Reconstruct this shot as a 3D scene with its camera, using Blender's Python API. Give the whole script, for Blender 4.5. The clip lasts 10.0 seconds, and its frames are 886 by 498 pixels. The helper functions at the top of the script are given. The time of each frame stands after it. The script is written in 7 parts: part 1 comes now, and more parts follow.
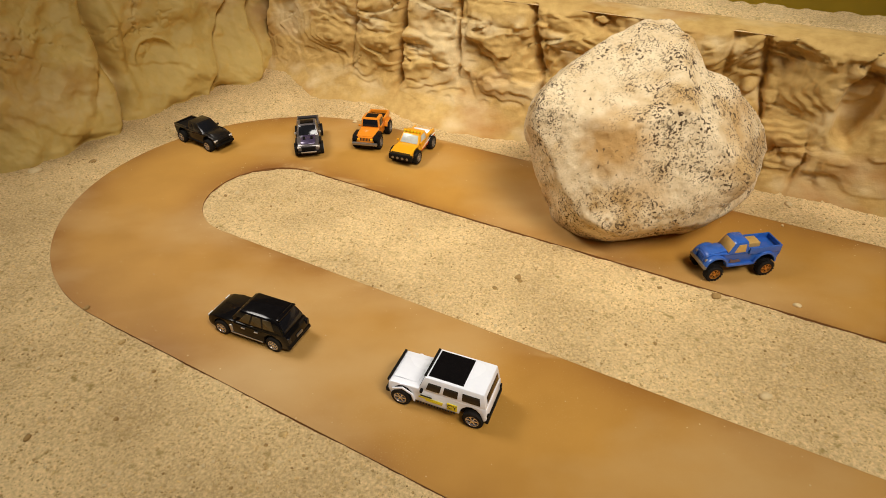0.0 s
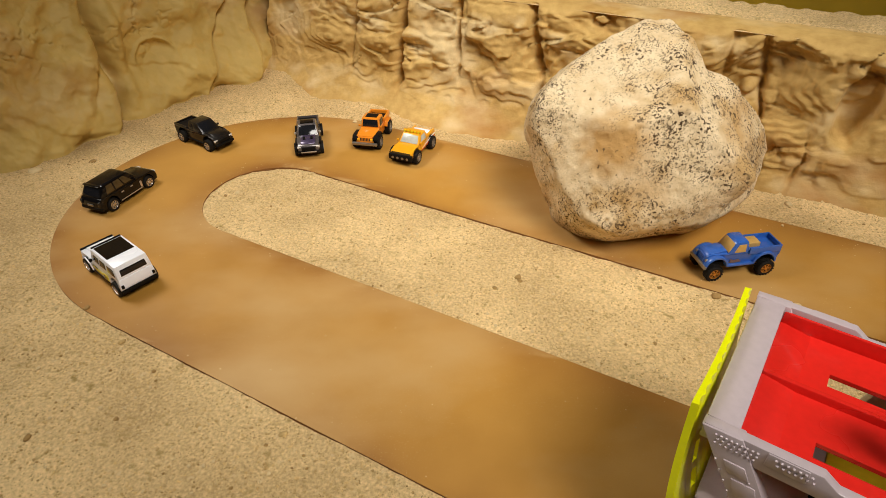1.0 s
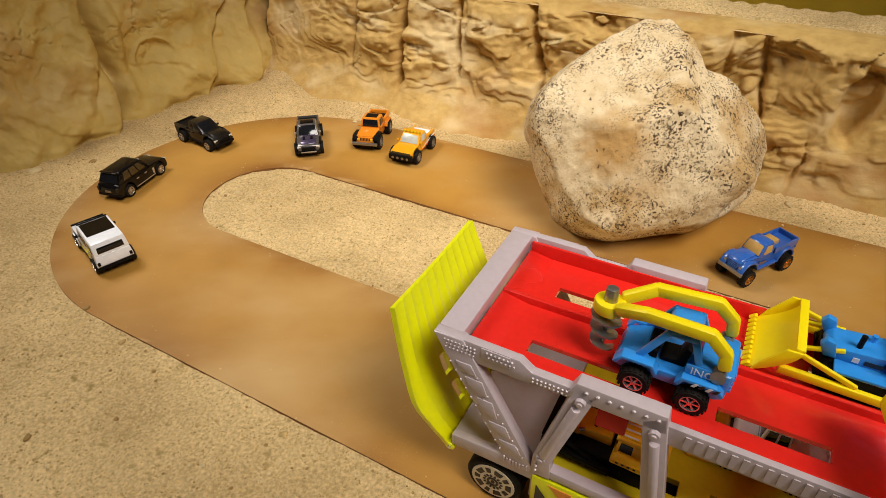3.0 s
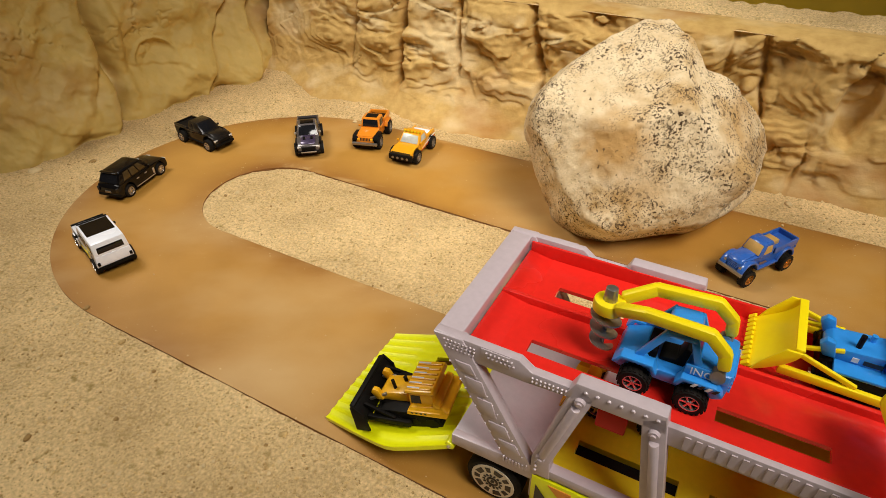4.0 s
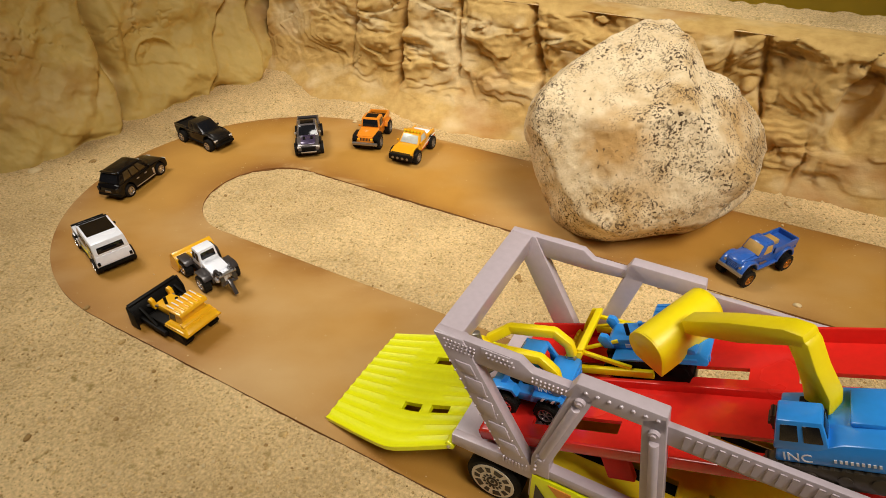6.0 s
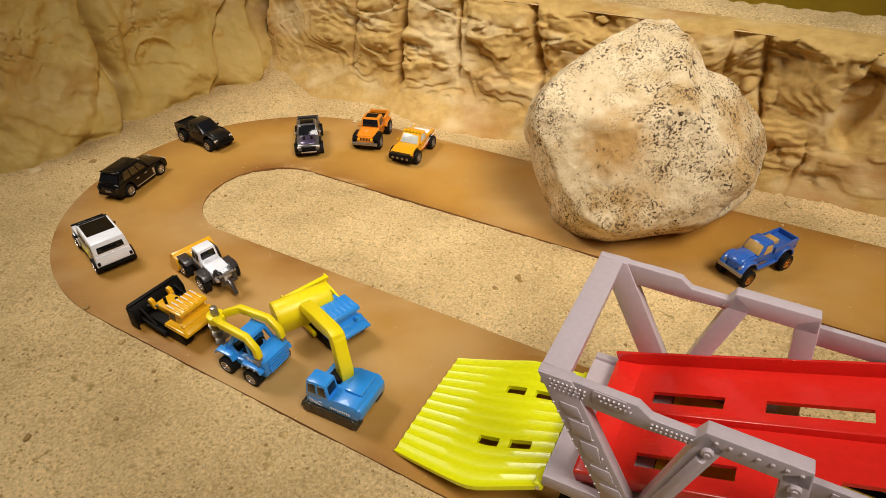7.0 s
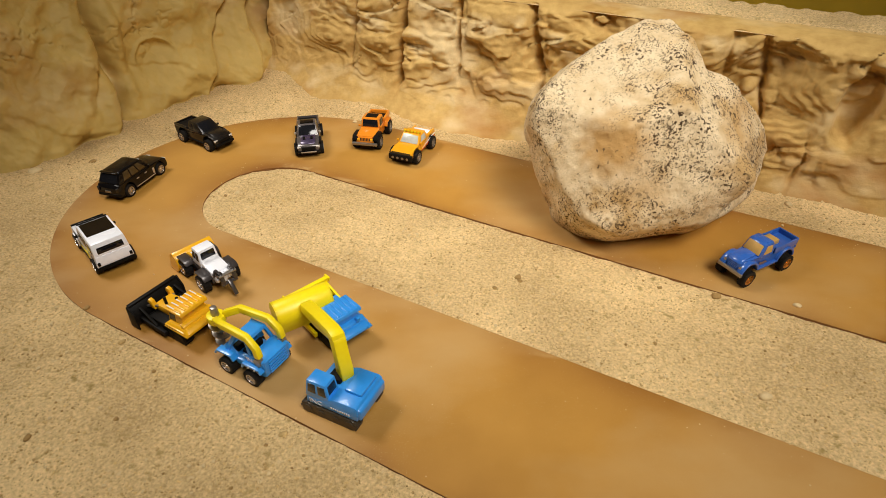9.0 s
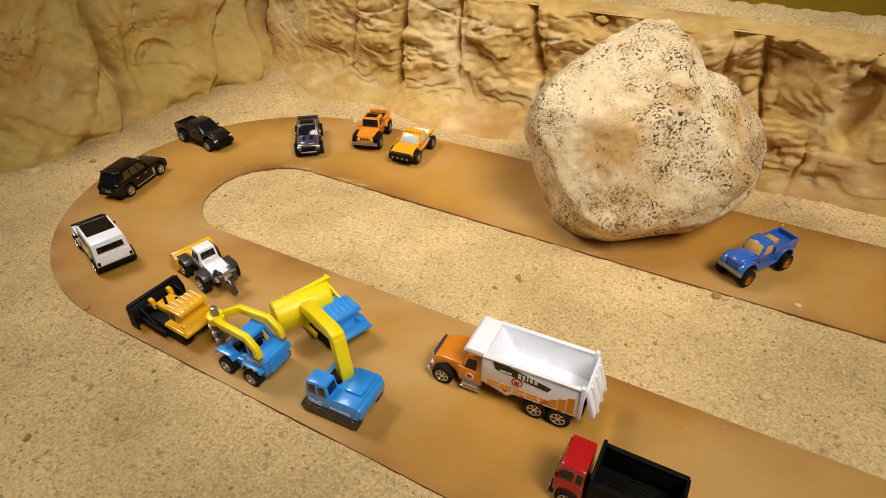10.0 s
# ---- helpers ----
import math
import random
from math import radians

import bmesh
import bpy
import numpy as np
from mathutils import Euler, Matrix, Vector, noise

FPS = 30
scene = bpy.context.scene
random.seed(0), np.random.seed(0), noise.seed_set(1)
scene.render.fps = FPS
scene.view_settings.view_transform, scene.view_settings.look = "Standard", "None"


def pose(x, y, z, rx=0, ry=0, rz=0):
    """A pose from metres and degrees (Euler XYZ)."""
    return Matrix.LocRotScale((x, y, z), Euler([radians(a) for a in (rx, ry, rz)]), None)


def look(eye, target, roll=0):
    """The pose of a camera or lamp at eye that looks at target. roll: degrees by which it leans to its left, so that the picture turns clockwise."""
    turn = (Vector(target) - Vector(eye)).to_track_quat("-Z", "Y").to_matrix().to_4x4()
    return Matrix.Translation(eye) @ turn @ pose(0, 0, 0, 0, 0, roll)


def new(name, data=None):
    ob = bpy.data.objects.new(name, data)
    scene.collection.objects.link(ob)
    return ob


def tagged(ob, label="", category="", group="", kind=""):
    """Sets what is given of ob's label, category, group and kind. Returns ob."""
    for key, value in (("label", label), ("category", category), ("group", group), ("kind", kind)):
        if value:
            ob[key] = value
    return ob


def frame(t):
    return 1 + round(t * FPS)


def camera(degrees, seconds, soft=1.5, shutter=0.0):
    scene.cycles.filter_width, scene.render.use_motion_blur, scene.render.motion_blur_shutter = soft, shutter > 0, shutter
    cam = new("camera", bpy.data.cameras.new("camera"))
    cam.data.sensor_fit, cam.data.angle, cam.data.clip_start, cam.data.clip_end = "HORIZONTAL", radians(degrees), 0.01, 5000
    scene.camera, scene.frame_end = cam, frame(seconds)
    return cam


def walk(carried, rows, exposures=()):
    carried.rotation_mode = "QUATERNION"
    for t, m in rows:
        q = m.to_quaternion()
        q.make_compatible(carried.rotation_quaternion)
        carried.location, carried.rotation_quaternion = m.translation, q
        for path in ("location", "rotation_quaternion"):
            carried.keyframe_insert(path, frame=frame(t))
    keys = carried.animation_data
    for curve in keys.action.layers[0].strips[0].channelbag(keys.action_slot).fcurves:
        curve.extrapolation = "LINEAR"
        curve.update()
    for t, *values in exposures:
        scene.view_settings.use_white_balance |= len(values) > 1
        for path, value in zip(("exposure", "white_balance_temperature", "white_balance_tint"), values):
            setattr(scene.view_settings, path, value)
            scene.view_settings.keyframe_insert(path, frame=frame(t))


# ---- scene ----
# A toy-car diorama on a table: sand bed, painted hairpin road, plaster cliffs, a boulder, die-cast vehicles.
# ---- camera ----
cam = camera(73.89, 10.0, soft=0.82)
CAM = pose(0, 0, 0.3062, 53.095) @ pose(0, 0, 0, 0, 0, -0.786)
walk(cam, [(0, CAM), (10, CAM)], exposures=[(0, 0.0), (10, 0.0)])

# ---- light: one large soft lamp high on one side, an added stronger spot over the camera, dim room ----
world = bpy.data.worlds.new("room")
scene.world = world
world.use_nodes = True
world.node_tree.nodes["Background"].inputs[0].default_value = (1.0, 0.94, 0.88, 1)
world.node_tree.nodes["Background"].inputs[1].default_value = 0.028


def lamp(name, eye, target, watts, size, color, spread=180):
    data = bpy.data.lights.new(name, "AREA")
    data.shape, data.size, data.energy, data.color, data.spread = "DISK", size, watts, color, radians(spread)
    ob = new(name, data)
    ob.matrix_world = look(eye, target)
    return ob


lamp("key_lamp", (-0.74, 0.70, 1.12), (-0.02, 0.50, 0), 1.30, 0.44, (1.0, 0.945, 0.86), 62)
# Unseen added lamp; its cone's falloff stands in for darkened picture corners.
spot = bpy.data.lights.new("top_lamp", "SPOT")
spot.energy, spot.color, spot.spot_size, spot.spot_blend, spot.shadow_soft_size = 140, (1.0, 0.942, 0.86), radians(41), 1.0, 0.42
spot_ob = new("top_lamp", spot)
spot_ob.matrix_world = look((0.47, -0.15, 1.14), (0.045, 0.525, 0.02))


# ---- materials ----
def mat(name, color, rough=0.5, metal=0.0, var=0.12, scale=300.0, bump=0.0, bscale=0.0, coat=0.0, second=None, big=12.0):
    """A noisy surface: two scales of noise vary the colour and the gloss, a third gives relief."""
    m = bpy.data.materials.new(name)
    m.use_nodes = True
    nt = m.node_tree
    n, l = nt.nodes, nt.links
    b = n["Principled BSDF"]
    tc = n.new("ShaderNodeTexCoord")
    fine, wide = n.new("ShaderNodeTexNoise"), n.new("ShaderNodeTexNoise")
    fine.inputs["Scale"].default_value, wide.inputs["Scale"].default_value = scale, big
    fine.inputs["Detail"].default_value, wide.inputs["Detail"].default_value = 5, 4
    l.new(tc.outputs["Object"], fine.inputs["Vector"])
    l.new(tc.outputs["Object"], wide.inputs["Vector"])
    ramp = n.new("ShaderNodeValToRGB")
    lo = tuple(c * (1 - var) for c in color)
    hi = tuple(min(1, c * (1 + var)) for c in (second or color))
    ramp.color_ramp.elements[0].position, ramp.color_ramp.elements[0].color = 0.35, (*lo, 1)
    ramp.color_ramp.elements[1].position, ramp.color_ramp.elements[1].color = 0.65, (*hi, 1)
    add = n.new("ShaderNodeMath")
    add.operation = "MULTIPLY_ADD"
    add.inputs[1].default_value = 0.5
    half = n.new("ShaderNodeMath")
    half.operation = "MULTIPLY"
    half.inputs[1].default_value = 0.5
    l.new(wide.outputs["Fac"], half.inputs[0])
    l.new(fine.outputs["Fac"], add.inputs[0])
    l.new(half.outputs[0], add.inputs[2])
    l.new(add.outputs[0], ramp.inputs["Fac"])
    l.new(ramp.outputs["Color"], b.inputs["Base Color"])
    b.inputs["Metallic"].default_value = metal
    r = n.new("ShaderNodeMapRange")
    r.inputs["To Min"].default_value, r.inputs["To Max"].default_value = max(0.03, rough - 0.08), min(1, rough + 0.08)
    l.new(wide.outputs["Fac"], r.inputs["Value"])
    l.new(r.outputs[0], b.inputs["Roughness"])
    b.inputs["Coat Weight"].default_value = coat
    b.inputs["Coat Roughness"].default_value = 0.08
    if bump:
        bn, bp = n.new("ShaderNodeTexNoise"), n.new("ShaderNodeBump")
        bn.inputs["Scale"].default_value, bn.inputs["Detail"].default_value = bscale or scale, 6
        bp.inputs["Strength"].default_value, bp.inputs["Distance"].default_value = 1.0, bump
        l.new(tc.outputs["Object"], bn.inputs["Vector"])
        l.new(bn.outputs["Fac"], bp.inputs["Height"])
        l.new(bp.outputs["Normal"], b.inputs["Normal"])
    return m


def dull(m, level):
    m.node_tree.nodes["Principled BSDF"].inputs["Specular IOR Level"].default_value = level
    return m


def mix_in(m, color, scale, lo, hi, detail=4.0, stretch=(1, 1, 1), attr="", patchy=0.0, mask=""):
    """Lay patches of another colour over a material's base colour, where a noise (or a mesh attribute) runs from lo to hi."""
    n, l = m.node_tree.nodes, m.node_tree.links
    b = n["Principled BSDF"]
    old = b.inputs["Base Color"].links[0].from_socket
    mr = n.new("ShaderNodeMapRange")
    mr.inputs["From Min"].default_value, mr.inputs["From Max"].default_value = lo, hi
    if attr:
        a = n.new("ShaderNodeAttribute")
        a.attribute_name = attr
        src = a.outputs["Fac"]
    else:
        tc, mp, nz = n.new("ShaderNodeTexCoord"), n.new("ShaderNodeMapping"), n.new("ShaderNodeTexNoise")
        mp.inputs["Scale"].default_value = stretch
        mp.inputs["Location"].default_value = (scale * 0.37, scale * 0.11, scale * 0.23)
        nz.inputs["Scale"].default_value, nz.inputs["Detail"].default_value = scale, detail
        l.new(tc.outputs["Object"], mp.inputs["Vector"])
        l.new(mp.outputs["Vector"], nz.inputs["Vector"])
        src = nz.outputs["Fac"]
    l.new(src, mr.inputs["Value"])
    fac = mr.outputs[0]
    if patchy:
        pn, pr, mul = n.new("ShaderNodeTexNoise"), n.new("ShaderNodeMapRange"), n.new("ShaderNodeMath")
        pn.inputs["Scale"].default_value, pn.inputs["Detail"].default_value = patchy, 3
        pr.inputs["From Min"].default_value, pr.inputs["From Max"].default_value = 0.42, 0.585
        mul.operation = "MULTIPLY"
        l.new(mp.outputs["Vector"], pn.inputs["Vector"])
        l.new(pn.outputs["Fac"], pr.inputs["Value"])
        l.new(mr.outputs[0], mul.inputs[0])
        l.new(pr.outputs[0], mul.inputs[1])
        fac = mul.outputs[0]
    if mask:
        a, mul = n.new("ShaderNodeAttribute"), n.new("ShaderNodeMath")
        a.attribute_name, mul.operation = mask, "MULTIPLY"
        l.new(fac, mul.inputs[0])
        l.new(a.outputs["Fac"], mul.inputs[1])
        fac = mul.outputs[0]
    mx = n.new("ShaderNodeMix")
    mx.data_type = "RGBA"
    l.new(fac, mx.inputs["Factor"])
    l.new(old, mx.inputs["A"])
    mx.inputs["B"].default_value = (*color, 1)
    l.new(mx.outputs["Result"], b.inputs["Base Color"])
    return m


SAND = mat("sand", (0.600, 0.402, 0.165), 0.95, var=0.26, scale=480, bump=0.0026, bscale=560, second=(0.745, 0.540, 0.262), big=9)
mix_in(SAND, (0.420, 0.262, 0.085), 380, 0.60, 0.74, 5)
mix_in(SAND, (0.370, 0.250, 0.075), 150, 0.59, 0.72, 6, patchy=26)
mix_in(SAND, (0.300, 0.185, 0.055), 620, 0.62, 0.68, 3, patchy=60)
mix_in(SAND, (0.712, 0.529, 0.267), 260, 0.62, 0.70)
GRAVEL = mat("gravel", (0.443, 0.283, 0.096), 0.9, var=0.25, scale=200, bump=0.0003, bscale=900, second=(0.640, 0.444, 0.185), big=60)
STONE_PALE = mat("pale_stone", (0.656, 0.490, 0.251), 0.85, var=0.15, scale=300, bump=0.0004, bscale=700)
STONE_BROWN = mat("brown_stone", (0.344, 0.207, 0.066), 0.9, var=0.25, scale=300, bump=0.0004, bscale=700)
ROAD = mat("road_paint", (0.428, 0.209, 0.032), 0.5, var=0.035, scale=25, bump=0.00005, bscale=700, second=(0.495, 0.250, 0.044), big=5)
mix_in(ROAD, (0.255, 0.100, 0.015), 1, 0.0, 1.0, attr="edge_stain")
mix_in(ROAD, (0.540, 0.330, 0.120), 6, 0.46, 0.72, 5, (1, 1.6, 1))
mix_in(ROAD, (0.540, 0.340, 0.125), 900, 0.62, 0.74, 4, patchy=14)
mix_in(ROAD, (0.609, 0.394, 0.158), 1, 0.1, 1.0, attr="dust")
ROAD_EDGE = mat("road_board_edge", (0.20, 0.085, 0.020), 0.8, var=0.2, scale=200)
CLIFF = mat("sandstone", (0.505, 0.300, 0.078), 0.82, var=0.10, scale=90, bump=0.0006, bscale=300, second=(0.610, 0.400, 0.132), big=14)
mix_in(CLIFF, (0.705, 0.528, 0.264), 15, 0.50, 0.66, 6, (1, 1, 1.8))
mix_in(CLIFF, (0.420, 0.200, 0.042), 9, 0.56, 0.72, 4, (1, 1, 1.5))
CLIFF_SMOOTH = mat("smooth_rock", (0.520, 0.345, 0.084), 0.68, var=0.07, scale=40, bump=0.0004, bscale=230, second=(0.610, 0.425, 0.122), big=8)
mix_in(CLIFF_SMOOTH, (0.397, 0.198, 0.053), 7, 0.55, 0.72)
mix_in(CLIFF_SMOOTH, (0.631, 0.463, 0.189), 12, 0.58, 0.72, 5)
BOULDER = mat("boulder", (0.690, 0.515, 0.282), 0.88, var=0.06, scale=140, bump=0.0005, bscale=420, second=(0.775, 0.620, 0.395), big=16)
mix_in(BOULDER, (0.520, 0.300, 0.100), 1, 0.1, 1.0, attr="ochre")
mix_in(BOULDER, (0.520, 0.330, 0.130), 34, 0.50, 0.66, 5, mask="pitted")
mix_in(BOULDER, (0.075, 0.040, 0.014), 430, 0.545, 0.585, 2, mask="pitted", patchy=70)
mix_in(BOULDER, (0.085, 0.045, 0.016), 620, 0.575, 0.615, 2, (1, 1.6, 1), mask="pitted", patchy=34)
mix_in(BOULDER, (0.120, 0.070, 0.025), 300, 0.655, 0.685, 3, patchy=12)
BACKDROP = mat("yellow_backdrop", (0.508, 0.344, 0.020), 0.9, var=0.08, scale=20)

BLACK = mat("black_paint", (0.006, 0.005, 0.005), 0.11, var=0.3)
BLACK_MATT = mat("black_plastic", (0.008, 0.007, 0.006), 0.5, var=0.3, bump=0.00008, bscale=900)
CHARCOAL = mat("charcoal_paint", (0.014, 0.011, 0.009), 0.24, var=0.2)
DARK_GREY = mat("dark_grey_paint", (0.060, 0.050, 0.048), 0.32, metal=0.3, var=0.2, coat=0.4)
dull(BLACK, 0.30)
dull(BLACK_MATT, 0.10)
RUBBER = mat("rubber", (0.012, 0.010, 0.008), 0.65, var=0.25, scale=500)
dull(RUBBER, 0.15)
TRACK = mat("dark_bronze_plastic", (0.055, 0.042, 0.028), 0.42, metal=0.2, var=0.2)
CHROME = mat("chrome", (0.70, 0.67, 0.66), 0.20, metal=0.85, var=0.1)
STEEL = mat("grey_metal", (0.35, 0.32, 0.28), 0.35, metal=0.8, var=0.15)
GOLD = mat("orange_rim_plating", (0.65, 0.30, 0.06), 0.28, metal=0.8, var=0.1)
WHITE = mat("white_paint", (0.93, 0.94, 1.0), 0.28, var=0.03, coat=0.5)
BLUE = mat("blue_paint", (0.03, 0.12, 0.46), 0.28, var=0.1, coat=0.5)
SKY_BLUE = mat("sky_blue_paint", (0.03, 0.29, 0.80), 0.3, var=0.06, coat=0.4)
ORANGE = mat("orange_paint", (0.78, 0.25, 0.015), 0.3, var=0.06, coat=0.4)
AMBER = mat("amber_paint", (0.90, 0.46, 0.010), 0.32, var=0.06, coat=0.4)
YELLOW = mat("yellow_plastic", (1.0, 0.77, 0.003), 0.42, var=0.04)
HONEY = mat("honey_paint", (0.80, 0.36, 0.010), 0.30, var=0.06, coat=0.4)
GREY_PAINT = mat("warm_grey_paint", (0.135, 0.115, 0.110), 0.28, metal=0.4, var=0.15, coat=0.4)
RUST = mat("worn_metal", (0.20, 0.115, 0.085), 0.6, var=0.3, scale=600)
LIME = mat("lime_yellow_plastic", (0.90, 0.92, 0.003), 0.32, var=0.04, coat=0.25)
RED = mat("red_plastic", (0.78, 0.022, 0.014), 0.26, var=0.06, coat=0.35)
RED_MATT = dull(mat("matt_red_plastic", (0.70, 0.016, 0.010), 0.5, var=0.06), 0.2)
RED_PAINT = mat("red_paint", (0.50, 0.012, 0.012), 0.22, var=0.06, coat=0.6)
LILAC = mat("grey_lilac_plastic", (0.55, 0.46, 0.485), 0.33, var=0.06, coat=0.2)
FLOOR_YELLOW = mat("floor_yellow_plastic", (0.72, 0.54, 0.012), 0.35, var=0.06)
TAN = mat("tan_plastic", (0.55, 0.33, 0.09), 0.45, var=0.1)
BLACK_GLASS = mat("black_glass", (0.010, 0.010, 0.012), 0.11, var=0.2)
BROWN_GLASS = mat("tinted_glass", (0.06, 0.038, 0.014), 0.16, var=0.2, coat=0.4)
CLEAR_GLASS = mat("pale_glass", (0.45, 0.46, 0.42), 0.3, var=0.15, coat=0.2)
LAMP_LENS = mat("lamp_lens", (0.75, 0.72, 0.66), 0.15, var=0.1, coat=0.8)
PRINT_BLACK = mat("black_print", (0.015, 0.013, 0.012), 0.4, var=0.1)
PRINT_WHITE = mat("white_print", (0.78, 0.76, 0.74), 0.4, var=0.05)
PRINT_ORANGE = mat("orange_print", (0.80, 0.30, 0.03), 0.4, var=0.06)
PRINT_YELLOW = mat("yellow_print", (0.82, 0.66, 0.02), 0.4, var=0.06)
HUB = mat("pale_hub_print", (0.74, 0.64, 0.47), 0.4, var=0.06)
SILVER = mat("silver_paint", (0.55, 0.50, 0.44), 0.3, metal=0.6, var=0.1)
PURPLE = mat("violet_grey_paint", (0.09, 0.065, 0.12), 0.28, metal=0.4, var=0.15, coat=0.5)


# ---- mesh helpers ----
def finish(bm, bevel=0.0, seg=2, sharp=0.6):
    bmesh.ops.remove_doubles(bm, verts=bm.verts, dist=1e-6)
    bmesh.ops.recalc_face_normals(bm, faces=bm.faces)
    if bevel:
        edges = [e for e in bm.edges if len(e.link_faces) == 2 and e.calc_face_angle(0) > 0.45]
        bmesh.ops.bevel(bm, geom=edges, offset=bevel, segments=seg, profile=0.5, affect="EDGES", clamp_overlap=True)
    for f in bm.faces:
        f.smooth = True
    for e in bm.edges:
        if len(e.link_faces) == 2 and e.calc_face_angle(0) > sharp:
            e.smooth = False
    return bm


def part(name, bm, material, parent=None, label="", bevel=0.0, m=None, sharp=0.6):
    finish(bm, bevel, sharp=sharp)
    me = bpy.data.meshes.new(name)
    bm.to_mesh(me)
    bm.free()
    me.materials.append(material)
    ob = new(name, me)
    if parent is not None:
        ob.parent = parent
    if m is not None:
        ob.matrix_basis = m
    return tagged(ob, label)


def again(ob, m, parent=None):
    """Another part on the same mesh."""
    o = new(ob.name.split(".")[0], ob.data)
    o.parent = parent or ob.parent
    o.matrix_basis = m
    return o


def thing(name, label, category, group=""):
    return tagged(new(name), label, category, group)


def hexa(bm, pts):
    v = [bm.verts.new(p) for p in pts]
    for q in ((3, 2, 1, 0), (4, 5, 6, 7), (0, 1, 5, 4), (1, 2, 6, 5), (2, 3, 7, 6), (3, 0, 4, 7)):
        bm.faces.new([v[i] for i in q])
    return bm


def box(x0, x1, y0, y1, z0, z1, bm=None):
    bm = bm or bmesh.new()
    return hexa(bm, [(x0, y0, z0), (x1, y0, z0), (x1, y1, z0), (x0, y1, z0), (x0, y0, z1), (x1, y0, z1), (x1, y1, z1), (x0, y1, z1)])


def prism(pts, y0, y1, bm=None, axis="y", taper=None):
    """The outline pts (x, z) drawn out along y. taper: a function of (x, z) that gives the share of the half width."""
    bm = bm or bmesh.new()
    put = (lambda a, b, c: (a, c, b)) if axis == "y" else (lambda a, b, c: (a, b, c)) if axis == "z" else (lambda a, b, c: (c, a, b))
    k = (lambda a, b: 1.0) if taper is None else taper
    mid, half = (y0 + y1) / 2, (y1 - y0) / 2
    A = [bm.verts.new(put(a, b, mid - half * k(a, b))) for a, b in pts]
    B = [bm.verts.new(put(a, b, mid + half * k(a, b))) for a, b in pts]
    bm.faces.new(A)
    bm.faces.new(list(reversed(B)))
    for i in range(len(pts)):
        j = (i + 1) % len(pts)
        bm.faces.new((A[i], B[i], B[j], A[j]))
    return bm


def rod(a, b, r, r2=None, seg=14, bm=None):
    bm = bm or bmesh.new()
    a, b = Vector(a), Vector(b)
    q = (b - a).to_track_quat("Z", "Y").to_matrix().to_4x4()
    bmesh.ops.create_cone(bm, cap_ends=True, segments=seg, radius1=r, radius2=r if r2 is None else r2, depth=(b - a).length, matrix=Matrix.Translation((a + b) / 2) @ q)
    return bm


def beam(pts, w, h, bm=None):
    """A bar of rectangular section along points in the xz plane at y (x, y, z)."""
    bm = bm or bmesh.new()
    for a, b in zip(pts, pts[1:]):
        a, b = Vector(a), Vector(b)
        d = (b - a).normalized()
        side = Vector((0, 1, 0)) if abs(d.y) < 0.9 else Vector((1, 0, 0))
        side = (side - side.dot(d) * d).normalized()
        up = d.cross(side)
        a2, b2 = a - d * h * 0.25, b + d * h * 0.25
        hexa(bm, [p + side * sy * w / 2 + up * sz * h / 2 for p in (a2, b2) for sy, sz in ((-1, -1), (1, -1), (1, 1), (-1, 1))])
    return bm


def lettering(words, size, depth=0.0002):
    """Raised letters in the built-in font, in the xy plane, centred."""
    cu = bpy.data.curves.new("letters", "FONT")
    cu.body, cu.size, cu.extrude, cu.align_x, cu.align_y, cu.resolution_u = words, size, depth, "CENTER", "CENTER", 3
    ob = bpy.data.objects.new("letters", cu)
    scene.collection.objects.link(ob)
    bpy.context.view_layer.update()
    me = ob.to_mesh()
    bm = bmesh.new()
    bm.from_mesh(me)
    ob.to_mesh_clear()
    bpy.data.objects.remove(ob)
    return bm


# ---- smooth random fields on arrays ----
class Field:
    def __init__(self, seed):
        self.t = np.random.RandomState(seed).rand(64, 64, 2)

    def at(self, x, y, k=0):
        xi, yi = np.floor(x).astype(int), np.floor(y).astype(int)
        fx, fy = x - xi, y - yi
        fx, fy = fx * fx * (3 - 2 * fx), fy * fy * (3 - 2 * fy)
        g = lambda a, b: self.t[a % 64, b % 64, k]
        return (g(xi, yi) * (1 - fx) + g(xi + 1, yi) * fx) * (1 - fy) + (g(xi, yi + 1) * (1 - fx) + g(xi + 1, yi + 1) * fx) * fy - 0.5

    def fbm(self, x, y, n=4, k=0):
        s, a = 0, 1.0
        for i in range(n):
            s = s + a * self.at(x * 2 ** i + 7.3 * i, y * 2 ** i + 3.1 * i, k)
            a *= 0.5
        return s


def sheet(name, X, Y, Z, material, smooth=True, attrs=None):
    """A grid of points as one mesh."""
    h, w = X.shape
    idx = np.arange(h * w).reshape(h, w)
    faces = np.stack([idx[:-1, :-1], idx[:-1, 1:], idx[1:, 1:], idx[1:, :-1]], -1).reshape(-1, 4)
    me = bpy.data.meshes.new(name)
    me.from_pydata(np.stack([X, Y, Z], -1).reshape(-1, 3).tolist(), [], faces.tolist())
    me.polygons.foreach_set("use_smooth", [smooth] * len(me.polygons))
    for key, val in (attrs or {}).items():
        a = me.attributes.new(key, "FLOAT", "POINT")
        a.data.foreach_set("value", val.reshape(-1).astype(np.float32))
    me.materials.append(material)
    return new(name, me)


# ---- the ground and the road ----
U, N = np.array((0.8690, -0.4940)), np.array((0.4940, 0.8690))   # along the straights, across them
CENTRE_U, CENTRE_N = -0.393, 0.3457                               # the hairpin's centre
R_IN, R_OUT = 0.0621, 0.1905
ROAD_T = 0.003


